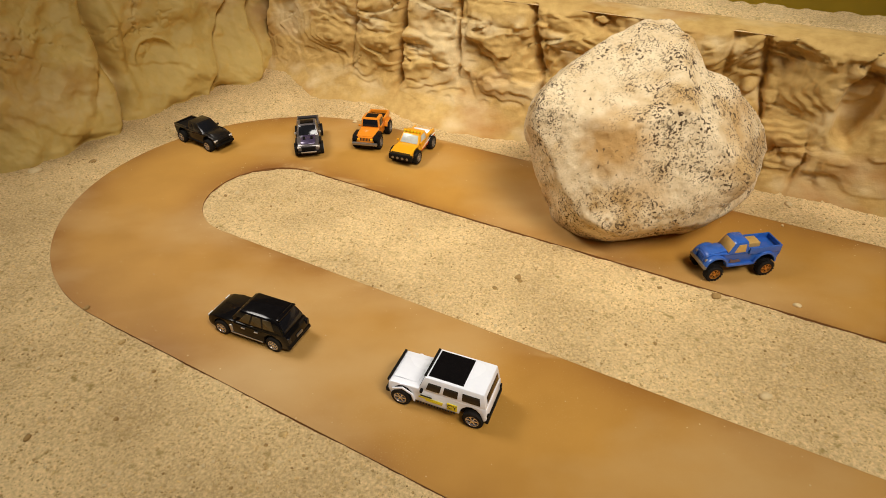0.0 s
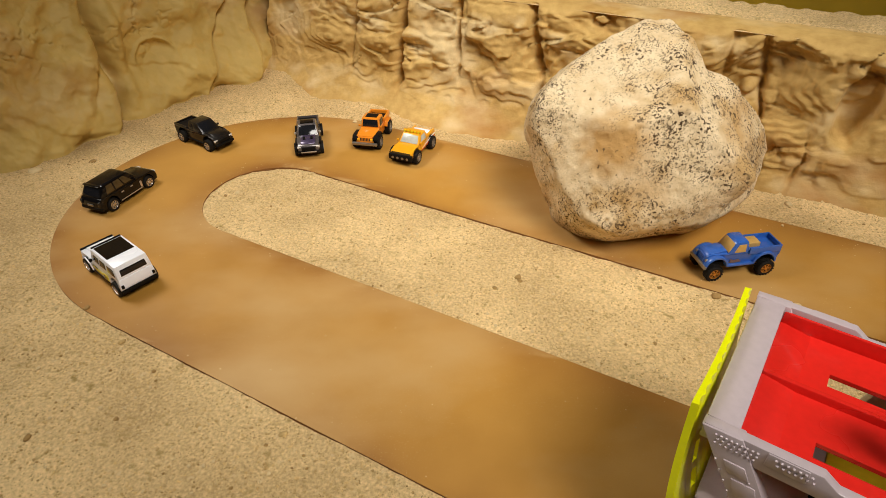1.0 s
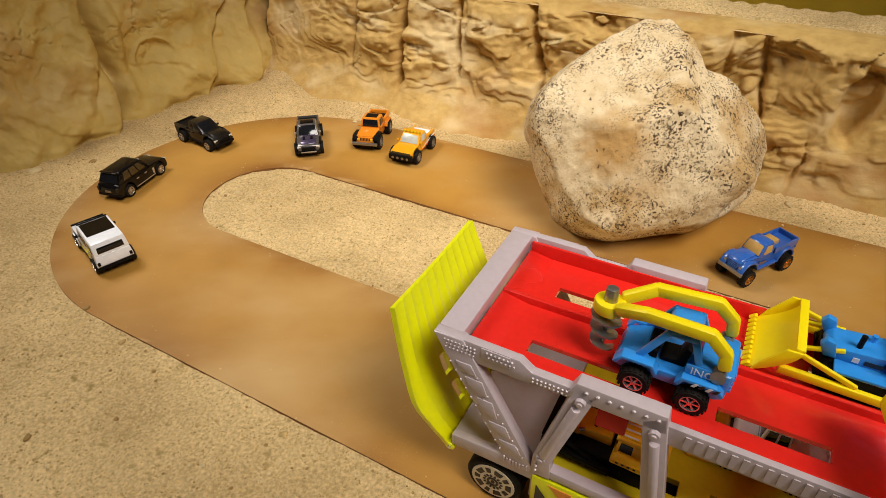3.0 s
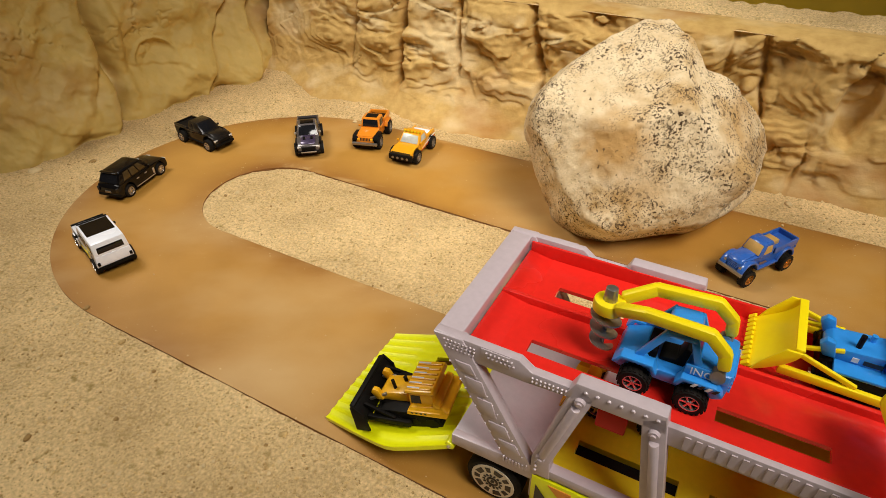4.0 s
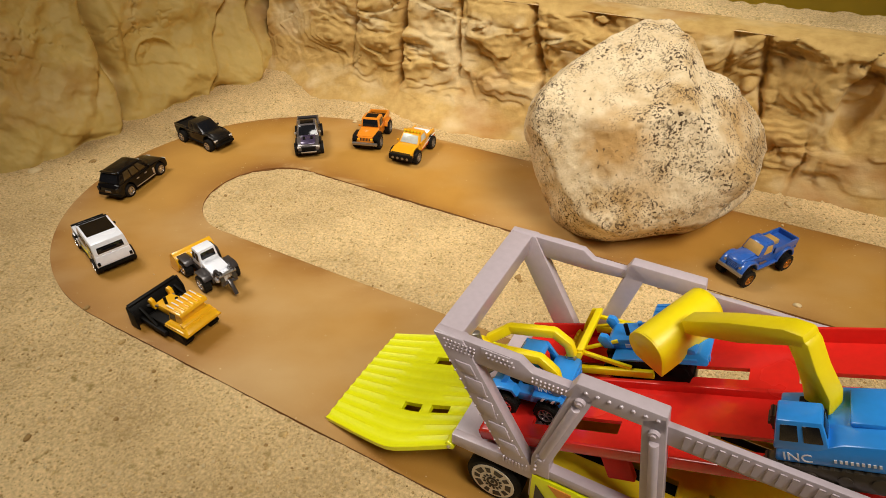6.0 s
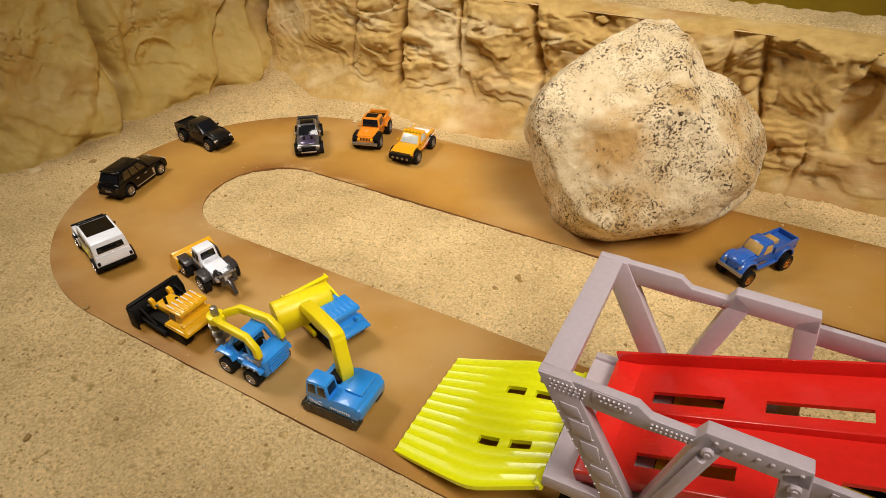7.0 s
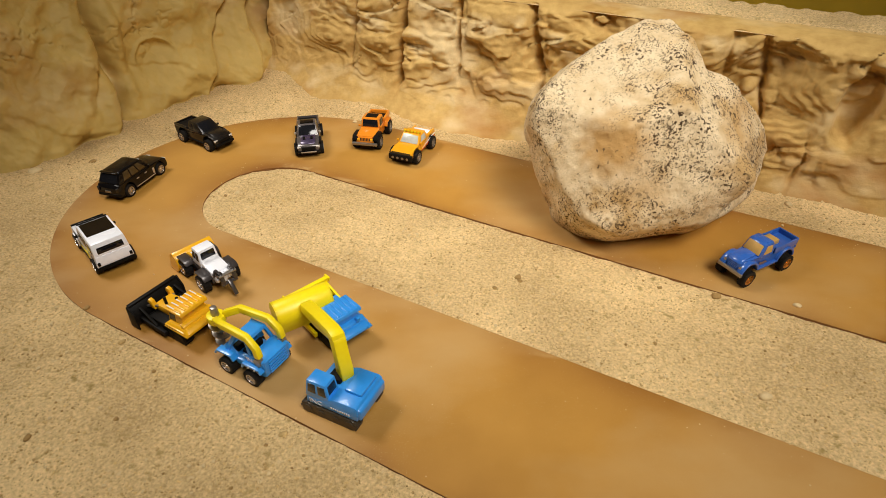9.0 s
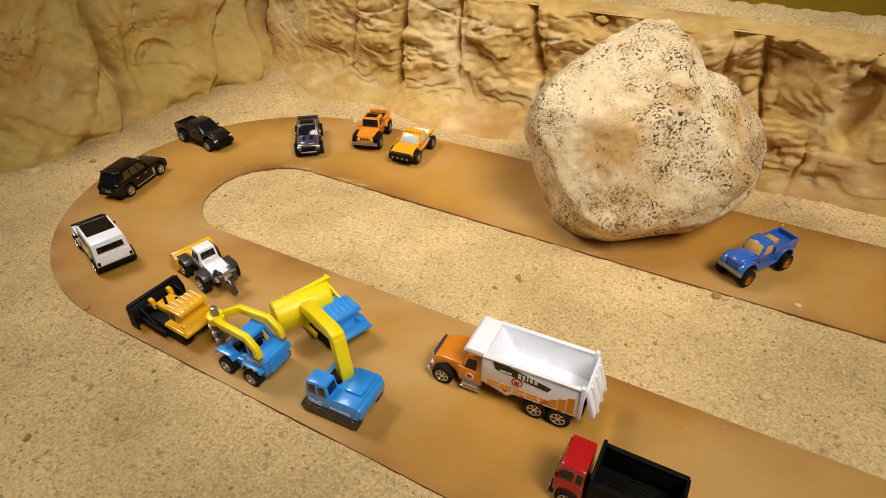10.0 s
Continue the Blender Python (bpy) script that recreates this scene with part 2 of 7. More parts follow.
def road_dist(x, y):
    """How far a place lies inside the road (positive) or outside it."""
    u, n = x * U[0] + y * U[1] - CENTRE_U, x * N[0] + y * N[1] - CENTRE_N
    r = np.where(u < 0, np.hypot(u, n), np.abs(n))
    return np.minimum(r - R_IN, R_OUT - r)


F1, F2, F3 = Field(1), Field(2), Field(3)


def sand_height(x, y):
    n = x * N[0] + y * N[1]
    z = -0.0016 + 0.0016 * F1.fbm(x * 22, y * 22, 3) + 0.0012 * F2.fbm(x * 160, y * 160, 3)
    z = z + 0.020 * np.clip((n - 0.565) / 0.06, 0, 1) ** 2          # banked against the back cliff
    d = road_dist(x, y)
    return np.where(d > 0.004, -0.0055, np.where(d > -0.006, np.minimum(z, -0.0007 + 0.0016 * F3.fbm(x * 45, y * 45, 2)), z))


def ground():
    gx = np.concatenate([np.linspace(-2.0, -0.72, 14)[:-1], np.arange(-0.72, 0.80, 0.0032), np.linspace(0.80, 2.0, 14)[1:]])
    gy = np.concatenate([np.linspace(-1.5, 0.04, 14)[:-1], np.arange(0.04, 0.92, 0.0032), np.linspace(0.92, 2.2, 14)[1:]])
    X, Y = np.meshgrid(gx, gy)
    ob = sheet("ground", X, Y, sand_height(X, Y), SAND)
    return tagged(ob, "pale coarse sand bed scattered with fine grit", "sand", kind="structure")


def road():
    path = []
    for u in np.linspace(1.3, 0, 150):
        path.append((u, -1, 0))
    for a in np.linspace(0, math.pi, 110)[1:]:
        path.append((0, 0, a))
    for u in np.linspace(0, 1.5, 160)[1:]:
        path.append((u, 1, 0))
    rs = np.linspace(R_IN, R_OUT, 40)
    X, Y, D = [], [], []
    for u, side, a in path:
        if side == -1:
            uu, nn = np.full_like(rs, u), -rs
        elif side == 1:
            uu, nn = np.full_like(rs, u), rs
        else:
            uu, nn = -rs * math.sin(a), -rs * math.cos(a)
        uu, nn = uu + CENTRE_U, nn + CENTRE_N
        X.append(uu * U[0] + nn * N[0])
        Y.append(uu * U[1] + nn * N[1])
        D.append(np.minimum(rs - R_IN, R_OUT - rs))
    X, Y, D = np.array(X), np.array(Y), np.array(D)
    Z = np.zeros_like(X) + 0.0003 * F2.fbm(X * 30, Y * 30, 2) * np.clip(D / 0.01, 0, 1)
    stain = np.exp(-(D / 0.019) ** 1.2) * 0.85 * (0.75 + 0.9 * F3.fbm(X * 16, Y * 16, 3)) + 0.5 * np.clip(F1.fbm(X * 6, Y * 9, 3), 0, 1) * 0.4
    dust = np.clip(np.exp(-(D / 0.009) ** 2) * (F2.fbm(X * 14, Y * 14, 3) * 2.0 - 0.35) * (0.6 + 2.2 * F3.fbm(X * 330, Y * 330, 2)), 0, 0.8)
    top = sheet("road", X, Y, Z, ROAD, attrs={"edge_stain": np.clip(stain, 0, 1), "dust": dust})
    tagged(top, "tan painted hairpin track board with dusty worn edges", "road", kind="structure")
    for col in (0, -1):
        x, y = X[:, col], Y[:, col]
        e = sheet("road_edge", np.stack([x, x]), np.stack([y, y]), np.stack([Z[:, col], np.full_like(x, -0.008)]), ROAD_EDGE)
        e.parent = top
    return top


ground()
road()


# ---- the cliffs ----
def back_cliff():
    rnd = random.Random(11)
    cols = [-0.70, -0.56, -0.475, -0.403, -0.322, -0.215, -0.12, -0.034, 0.006, 0.062, 0.13, 0.22, 0.33, 0.47, 0.60, 0.80]
    us = np.arange(-0.64, 0.75, 0.0019)
    vs = np.linspace(0, 1, 140)
    S, V = np.meshgrid(us, vs)
    HEIGHT = 0.150
    z = V * HEIGHT - 0.004
    uw = S + 0.020 * F1.fbm(S * 11, z * 16, 4)
    zw = z + 0.026 * F2.fbm(S * 10, z * 10, 4) + 0.03 * F3.at(S * 3.1, z * 0)
    off = np.zeros_like(z)
    groove = np.zeros_like(z)
    for a, b in zip(cols, cols[1:]):
        inside = (uw >= a) & (uw < b)
        heights = [-0.07]
        while heights[-1] < 0.26:
            heights.append(heights[-1] + rnd.choice((0.018, 0.030, 0.044, 0.060)) * rnd.uniform(0.8, 1.3))
        fu = np.clip((uw - a) / (b - a), 0, 1)
        base = rnd.uniform(-0.005, 0.005)
        for c, d in zip(heights, heights[1:]):
            cell = inside & (zw >= c) & (zw < d)
            fz = np.clip((zw - c) / (d - c), 0, 1)
            bulge = (1 - (2 * fu - 1) ** 4) * np.sqrt(np.clip(fz * 1.02, 0, 1)) * (1 - 0.55 * fz ** 3)
            o = base + rnd.uniform(-0.005, 0.006) + bulge * rnd.uniform(0.005, 0.014)
            open_joint = rnd.choice((0.2, 0.5, 1.0))
            off = np.where(cell, o, off)
            du = np.minimum(uw - a, b - uw)
            dz = np.minimum(zw - c, d - zw)
            groove = np.where(cell, np.exp(-(du / 0.0045) ** 2) * 0.0050 + np.exp(-(dz / 0.0013) ** 2) * 0.0022 * open_joint, groove)
    right = np.clip((S + 0.14) / 0.06, 0, 1)                        # ledges reach the ground beyond the boulder
    soft = np.clip((z - 0.024 + 0.024 * right) / (0.040 - 0.020 * right), 0.10, 1)
    soft = soft * np.clip(0.80 + 1.4 * F3.fbm(S * 9, z * 15, 3), 0.25, 1.2)
    t = z * 21 + 2.3 * F2.fbm(S * 6.5, z * 17, 4) + 1.5 * F1.at(S * 18, z * 0)
    ledge = (t - np.floor(t)) ** 0.8                                # each layer stands proud of the one below
    depth = (0.34 * off - 0.30 * groove + (0.0068 + 0.002 * right) * (ledge - 0.5) * np.clip(0.9 + 1.8 * F3.fbm(S * 12 + 5, z * 14, 2), 0.05, 1.3)) * soft
    depth += 0.012 * F1.fbm(S * 16, z * 26, 4) * (0.35 + 0.65 * soft) + (0.0007 + 0.0013 * right) * F2.fbm(S * 30, z * 150, 4) * soft + 0.0010 * F3.fbm(S * 110, z * 140, 3) * soft
    hollow = np.hypot((S - 0.083 - 0.15 * (z - 0.09)) / 0.017, (z - 0.092) / 0.032)   # a cave-like hollow high in the wall
    f = 5.5 * F1.fbm(S * 12 + 9, z * 14, 4) + 2.2 * F3.at(S * 26, z * 44)
    within = f - np.floor(f)
    depth += 0.0042 * (np.floor(f) + np.clip((within - 0.80) / 0.20, 0, 1)) * (0.30 + 0.70 * soft) * np.clip((z - 0.004) / 0.02, 0, 1)   # flat plates split off along sharp edges
    wander = 0.010 * F1.fbm(S * 0 + 2.7, z * 30, 3)
    for s0, slant, deep, wide, lo, hi in ((-0.403, 0.04, 0.017, 0.0050, 0.020, 0.20), (-0.322, -0.10, 0.010, 0.0030, 0.060, 0.20), (-0.218, -0.30, 0.015, 0.0050, 0.040, 0.20), (-0.475, 0.10, 0.007, 0.0030, 0.030, 0.20),
                                          (-0.036, 0.05, 0.012, 0.0050, 0.085, 0.20), (0.005, -0.16, 0.013, 0.0032, 0.030, 0.14), (0.055, 0.10, 0.007, 0.0025, 0.000, 0.05), (0.170, 0.10, 0.012, 0.004, 0.0, 0.2)):
        path = S - s0 - slant * (z - 0.07) - wander
        depth -= deep * np.exp(-np.abs(path / wide) ** 1.5) / (1 + np.exp(np.clip((lo - z) / 0.006, -40, 40))) / (1 + np.exp(np.clip((z - hi) / 0.006, -40, 40)))
    knob = np.hypot(S + 0.012, (z - 0.086) * 1.2)
    depth += 0.007 * np.exp(-(knob / 0.006) ** 4) - 0.005 * np.exp(-((knob - 0.009) / 0.0025) ** 2)   # a round knob in a nook
    depth -= 0.022 / (1 + np.exp(np.clip((hollow - 0.9 + 0.5 * F1.fbm(S * 40, z * 40, 3)) / 0.07, -40, 40)))
    n = 0.592 + 0.26 * z - depth - (0.030 - 0.014 * right) * np.exp(-z / 0.018) * (0.6 + 0.6 * F3.fbm(S * 9, z * 0, 2))
    n = n + 0.024 * np.clip((-0.50 - S) / 0.10, 0, 1) ** 1.5            # gives way to the other cliff
    # the rim rolls back into the plateau
    roll = np.clip((V - 0.90) / 0.10, 0, 1)
    n = n + depth * np.clip(roll * 2.5, 0, 1) + roll ** 2.5 * 0.05
    z = z - 0.010 * roll ** 3
    X, Y = S * U[0] + n * N[0], S * U[1] + n * N[1]
    ob = sheet("cliff_back", X, Y, z, CLIFF)
    tagged(ob, "ochre layered sandstone cliff of carved plaster", "cliff", kind="structure")
    # plateau of sand behind the rim, and the plain backdrop behind that
    us2, ns = np.linspace(-0.64, 0.9, 420), np.linspace(0.628, 0.712, 36)
    A, B = np.meshgrid(us2, ns)
    far = np.clip((B - 0.655) / 0.02, 0, 1)
    zz = HEIGHT - 0.0155 + far * (0.009 + 0.006 * F1.fbm(A * 20, B * 20, 3) + 0.0034 * F2.fbm(A * 130, B * 130, 2))
    zz[-1] = 0.0                                                    # the set ends behind the ledge
    tagged(sheet("plateau", A * U[0] + B * N[0], A * U[1] + B * N[1], zz, SAND), "sandy ledge along the top of the cliff", "ledge", kind="structure")
    bm = bmesh.new()
    p = [(-1.6, 0.95), (2.0, 0.95)]
    q = [(a * U[0] + b * N[0], a * U[1] + b * N[1]) for a, b in p]
    hexa(bm, [(*q[0], 0), (*q[1], 0), (q[1][0] + 0.02, q[1][1] + 0.03, 0), (q[0][0] + 0.02, q[0][1] + 0.03, 0), (*q[0], 0.9), (*q[1], 0.9), (q[1][0] + 0.02, q[1][1] + 0.03, 0.9), (q[0][0] + 0.02, q[0][1] + 0.03, 0.9)])
    tagged(part("backdrop", bm, BACKDROP), "plain yellow board behind the set", "backdrop", kind="structure")


def left_cliff():
    base = np.array([(-0.74, 0.36), (-0.60, 0.48), (-0.475, 0.553), (-0.432, 0.575), (-0.406, 0.609), (-0.376, 0.655), (-0.318, 0.720), (-0.285, 0.755), (-0.235, 0.815), (-0.205, 0.850), (-0.13, 0.90)])
    seg = np.r_[0, np.cumsum(np.hypot(*np.diff(base, axis=0).T))]
    s = np.arange(0.16, seg[-1], 0.0014)
    bx, by = np.interp(s, seg, base[:, 0]), np.interp(s, seg, base[:, 1])
    k = np.ones(19) / 19
    bx, by = np.convolve(np.pad(bx, 9, "edge"), k, "valid"), np.convolve(np.pad(by, 9, "edge"), k, "valid")
    tx, ty = np.gradient(bx), np.gradient(by)
    ln = np.hypot(tx, ty)
    nx, ny = ty / ln, -tx / ln                                    # towards the road
    vs = np.linspace(0, 1, 260)
    S, V = np.meshgrid(s, vs)
    z = V * 0.34 - 0.006
    calm = 1 - 0.75 * np.clip((S - 0.61) / 0.05, 0, 1)
    d = 0.016 * calm * F2.fbm(S * 8 + z * 3, z * 6, 3) + 0.017 * calm * F1.fbm(S * 17 - z * 7, z * 13, 4) + 0.0042 * F3.fbm(S * 55 + z * 20, z * 60, 4)
    step = lambda f, w: 1 / (1 + np.exp(np.clip(-f / w, -40, 40)))
    dent = lambda f, w: np.exp(-(f / w) ** 2)
    low = np.clip(z, 0, 1)
    wav = 0.006 * F3.fbm(S * 0 + 3.1, z * 30, 3)
    fold = S - (0.477 + 0.09 * z + 0.004 * np.sin(z * 44) + wav)     # the great fold, the nearer slab in front
    d += -0.022 * step(fold, 0.0010) - 0.014 * dent(fold - 0.005, 0.0055) + 0.006 * dent(fold + 0.012, 0.009)
    fold = S - (0.500 + 0.10 * z - 0.25 * (z - 0.05) ** 2 + wav)     # a second pleat beside it
    d += 0.006 * dent(fold, 0.008) * np.clip(z / 0.05, 0, 1) - 0.005 * step(fold - 0.008, 0.0012) * np.clip((z - 0.02) / 0.04, 0, 1)
    fold = S - (0.462 + 0.50 * (z - 0.045) + 0.8 * wav)              # a broken flake on the slab
    d -= 0.0075 * step(fold, 0.0007) * np.exp(-((z - 0.068) / 0.030) ** 4)
    fold = S - (0.420 + 0.9 * (z - 0.10))
    d += 0.006 * step(-fold, 0.004) * np.clip((z - 0.08) / 0.03, 0, 1)
    arch = np.hypot((S - 0.553) / 0.024, (z - 0.056) / 0.020)        # a shell-shaped scar
    d += -0.0040 * step(1 - arch, 0.04) * step(z - 0.056, 0.004) + 0.0030 * dent(arch - 1.12, 0.10) * step(z - 0.056, 0.006)
    fold = S - (0.602 + 0.68 * z + 0.005 * np.sin(z * 60 + 1) + wav)
    d += -0.010 * step(fold, 0.0010) - 0.008 * dent(fold, 0.0030) + 0.022 * np.clip(fold / 0.07, 0, 1)
    fold = S - (0.640 + 0.50 * z + 0.008 * np.sin(z * 50) + wav)
    d += 0.004 * step(fold, 0.0012) * np.clip(z / 0.04, 0, 1)
    fold = S - (0.679 + 0.30 * z + 0.004 * np.sin(z * 60) + wav)
    d += -0.010 * step(fold, 0.0010) - 0.007 * dent(fold, 0.0030)
    fold = S - (0.732 + 0.72 * z)                                    # the deep joint to the back cliff
    d -= 0.05 * step(fold, 0.0020)
    crack = F2.fbm(S * 26 + z * 18, z * 34 - S * 10, 4)
    d -= 0.0028 * dent(crack, 0.020) * np.clip(F1.fbm(S * 7, z * 9, 2) * 4, 0, 1)
    d += 0.0035 * step(F3.fbm(S * 13, z * 17 + S * 5, 4) - 0.12, 0.03)
    d -= 0.016 * np.exp(-low / 0.0055) * np.clip(0.55 + 1.8 * F3.fbm(S * 22, z * 0, 2), 0, 1.3)
    d -= 0.30 * z                                                   # leans back
    X, Y = bx[None] + nx[None] * d, by[None] + ny[None] * d
    ob = sheet("cliff_left", X, Y, z, CLIFF_SMOOTH)
    tagged(ob, "smooth olive-brown folded rock face of painted plaster", "cliff", kind="structure")


back_cliff()
left_cliff()


# ---- the boulder on the road ----
def boulder():
    """Two angular blocks grown into one: the peaked main block and a lower shoulder; flat weathered faces, pits in patches."""
    right, up, toward = Vector((1, 0, 0)), Vector((0, 0.6005, 0.7997)), Vector((0, -0.7997, 0.6005))
    centre = Vector((0.178, 0.4685, 0.0806))

    def block(outline, faces):
        rows = []
        for (a, b), (c, d) in zip(outline, outline[1:] + outline[:1]):
            n = Vector((-(d - b), c - a, 0)).normalized()
            if n.x * a + n.y * b < 0:
                n = -n
            rows.append((Vector((n.x, n.y, 0.12)).normalized(), n.x * a + n.y * b))
        rows += [(Vector(n).normalized(), k) for n, k in faces]
        return np.array([[v.x / k, v.y / k, v.z / k] for v, k in rows])

    back = [((0, 0.5, -0.85), 0.075), ((-0.6, 0, -0.8), 0.075), ((0.6, 0, -0.8), 0.075), ((0, -0.5, -0.85), 0.085)]
    main = block([(-0.004, 0.093), (0.017, 0.092), (0.026, 0.072), (0.072, -0.050), (0.040, -0.086), (-0.040, -0.097), (-0.064, -0.085), (-0.078, -0.068), (-0.098, -0.016), (-0.105, 0.002), (-0.096, 0.028), (-0.070, 0.056)],
                 [((-0.34, 0.42, 0.84), 0.066), ((0.50, 0.30, 0.81), 0.066), ((-0.10, -0.34, 0.93), 0.073), ((-0.62, -0.16, 0.77), 0.080), ((0.10, -0.72, 0.68), 0.088), ((0.05, 0.75, 0.66), 0.078)] + back)
    shoulder = block([(0.020, 0.066), (0.060, 0.036), (0.076, 0.029), (0.092, 0.009), (0.115, -0.027), (0.104, -0.048), (0.068, -0.073), (0.030, -0.088), (-0.012, -0.060), (-0.012, 0.035)],
                     [((0.66, 0.22, 0.72), 0.071), ((0.74, -0.30, 0.60), 0.080), ((0.20, -0.45, 0.87), 0.064), ((0.10, 0.50, 0.86), 0.056), ((0.30, 0.05, 0.95), 0.060)] + back)
    bm = bmesh.new()
    bmesh.ops.create_icosphere(bm, subdivisions=7, radius=1)
    co = np.array([tuple(v.co) for v in bm.verts])
    reach = lambda W: np.sum(np.clip(co @ W.T, 0, None) ** 70, 1) ** (-1 / 70)
    R = (reach(main) ** 45 + reach(shoulder) ** 45) ** (1 / 45)
    basis = Matrix((right, up, toward)).transposed()
    ochre, pitted = [], []
    clip = lambda a: max(0.0, min(1.0, a))
    spot = lambda a, b, x, y, w, h: 1 - math.hypot((a - x) / w, (b - y) / h)
    for v, r in zip(bm.verts, R):
        q, r = Vector(v.co), float(r)
        a, b = q.x * r + 0.34 * q.z * r, q.y * r + 0.19 * q.z * r
        n1, n2 = noise.noise(q * 5), noise.noise(q * 11 + Vector((4, 2, 8)))
        r *= 1 + 0.020 * noise.fractal(q * 3.0, 1.0, 2.0, 3)
        chip = noise.noise(q * 7.5 + Vector((9, 3, 1)))
        r *= 1 - 0.008 * clip((chip - 0.14) * 5)                      # flakes broken off
        # pits crowd on the peak, the shoulder, down the middle and in a band along the foot
        p = max(spot(a, b, 0.016, 0.070, 0.050, 0.034), spot(a, b, 0.068, -0.005, 0.050, 0.075), 0.8 * spot(a, b, 0.020, 0.015, 0.042, 0.090), spot(a, b, -0.030, -0.072, 0.075, 0.032), 0.7 * spot(a, b, -0.085, 0.010, 0.022, 0.060), 0.8 * spot(a, b, -0.055, 0.062, 0.04, 0.02))
        p = clip(1.5 * p + 0.45 + 0.7 * n1 + 0.35 * n2)
        if q.z < -0.2:
            p = clip(0.5 + n1)
        o = max(1.5 * spot(a, b, -0.026, -0.012, 0.040, 0.036) + 0.35 * n2, 0.9 * spot(a, b, 0.072, 0.004, 0.026, 0.050) + 0.4 * n1, 0.8 * spot(a, b, -0.005, -0.048, 0.030, 0.022) + 0.4 * n1, 0.7 * spot(a, b, -0.104, 0.0, 0.012, 0.05))
        p *= 1 - 0.75 * clip(1.6 * spot(a, b, -0.036, -0.020, 0.030, 0.030))
        pit = max(0.0, noise.noise(q * 48) * 0.7 + noise.noise(q * 23 + Vector((3, 1, 7))) * 0.6 - 0.26)
        r *= 1 - (0.060 * min(pit, 0.4) + 0.006 * abs(noise.noise(q * 30))) * p - 0.0022 * noise.noise(q * 20)
        if spot(a, b, 0.022, 0.066, 0.005, 0.005) > 0:
            r *= 0.965                                                # a single deep hole near the peak
        w = centre + basis @ (q * r)
        w.z = max(w.z, -0.002)
        v.co = w
        ochre.append(clip(o) if q.z > 0 else 0)
        pitted.append(p)
    for f in bm.faces:
        f.smooth = True
    me = bpy.data.meshes.new("boulder")
    bm.to_mesh(me)
    bm.free()
    for key, val in (("ochre", ochre), ("pitted", pitted)):
        me.attributes.new(key, "FLOAT", "POINT").data.foreach_set("value", val)
    me.materials.append(BOULDER)
    tagged(new("boulder", me), "large pale pitted boulder with an ochre patch lying across the road", "boulder")


boulder()


# ---- parts that all vehicles share ----
MESHES = {}


def tyre_mesh(r, w, lugs):
    bm = bmesh.new()
    prof = [(r * 0.62, -w / 2), (r * 0.90, -w / 2), (r, -w * 0.36), (r, w * 0.36), (r * 0.90, w / 2), (r * 0.62, w / 2)]
    seg = 28
    rings = [[bm.verts.new((p * math.cos(2 * math.pi * i / seg), y, p * math.sin(2 * math.pi * i / seg))) for p, y in prof] for i in range(seg)]
    for i in range(seg):
        a, b = rings[i], rings[(i + 1) % seg]
        for k in range(len(prof)):
            j = (k + 1) % len(prof)
            bm.faces.new((a[k], a[j], b[j], b[k]))
    if lugs:
        for i in range(18):
            for side in (-1, 1):
                t = 2 * math.pi * (i + (0.5 if side > 0 else 0)) / 18
                tmp = bmesh.new()
                box(r * 0.985, r * 1.05, side * w * 0.46, side * w * 0.06, -r * 0.09, r * 0.09, tmp)
                tmp.transform(Matrix.Rotation(t, 4, "Y"))
                me = bpy.data.meshes.new("tmp")
                tmp.to_mesh(me)
                tmp.free()
                bm.from_mesh(me)
                bpy.data.meshes.remove(me)
    return bm


def rim_mesh(r, w, spokes):
    """A dished rim with spokes; its face looks along +y."""
    bm = rod((0, -w * 0.30, 0), (0, w * 0.22, 0), r * 0.64, seg=24)
    return bm


def spoke_mesh(r, w, spokes):
    bm = rod((0, w * 0.2, 0), (0, w * 0.50, 0), r * 0.16, seg=12)
    for i in range(spokes):
        t = 2 * math.pi * i / spokes
        c, s = math.cos(t), math.sin(t)
        k = r * 0.055
        pts = []
        for y in (w * 0.2, w * 0.44):
            for rr, kk in ((r * 0.1, -k), (r * 0.6, -k * 1.4), (r * 0.6, k * 1.4), (r * 0.1, k)):
                pts.append((rr * c - kk * s, y, rr * s + kk * c))
        hexa(bm, pts)
    seg = 24
    prof = [(r * 0.63, w * 0.30), (r * 0.63, w * 0.52), (r * 0.57, w * 0.52), (r * 0.55, w * 0.24)]
    rings = [[bm.verts.new((p * math.cos(2 * math.pi * i / seg), y, p * math.sin(2 * math.pi * i / seg))) for p, y in prof] for i in range(seg)]
    for i in range(seg):
        a, b = rings[i], rings[(i + 1) % seg]
        for k in range(3):
            bm.faces.new((a[k], b[k], b[k + 1], a[k + 1]))
    return bm


def wheel(parent, x, y, z, r, w, rim_mat=CHROME, spokes=6, lugs=False):
    """A tyre with its rim; y's sign gives the outer side."""
    key = (round(r, 5), round(w, 5), rim_mat.name, spokes, lugs)
    m = pose(x, y, z, 0, 0, 0 if y > 0 else 180)
    if key not in MESHES:
        t = part("wheel", tyre_mesh(r, w, lugs), RUBBER, parent, "black toy tyre", m=m)
        d = part("rim", rim_mesh(r, w, spokes), BLACK_MATT if spokes else rim_mat, t)
        s = part("spokes", spoke_mesh(r, w, spokes), rim_mat, t)
        MESHES[key] = (t, d, s)
        return t
    t, d, s = MESHES[key]
    n = again(t, m, parent)
    again(d, Matrix(), n)
    again(s, Matrix(), n)
    return n


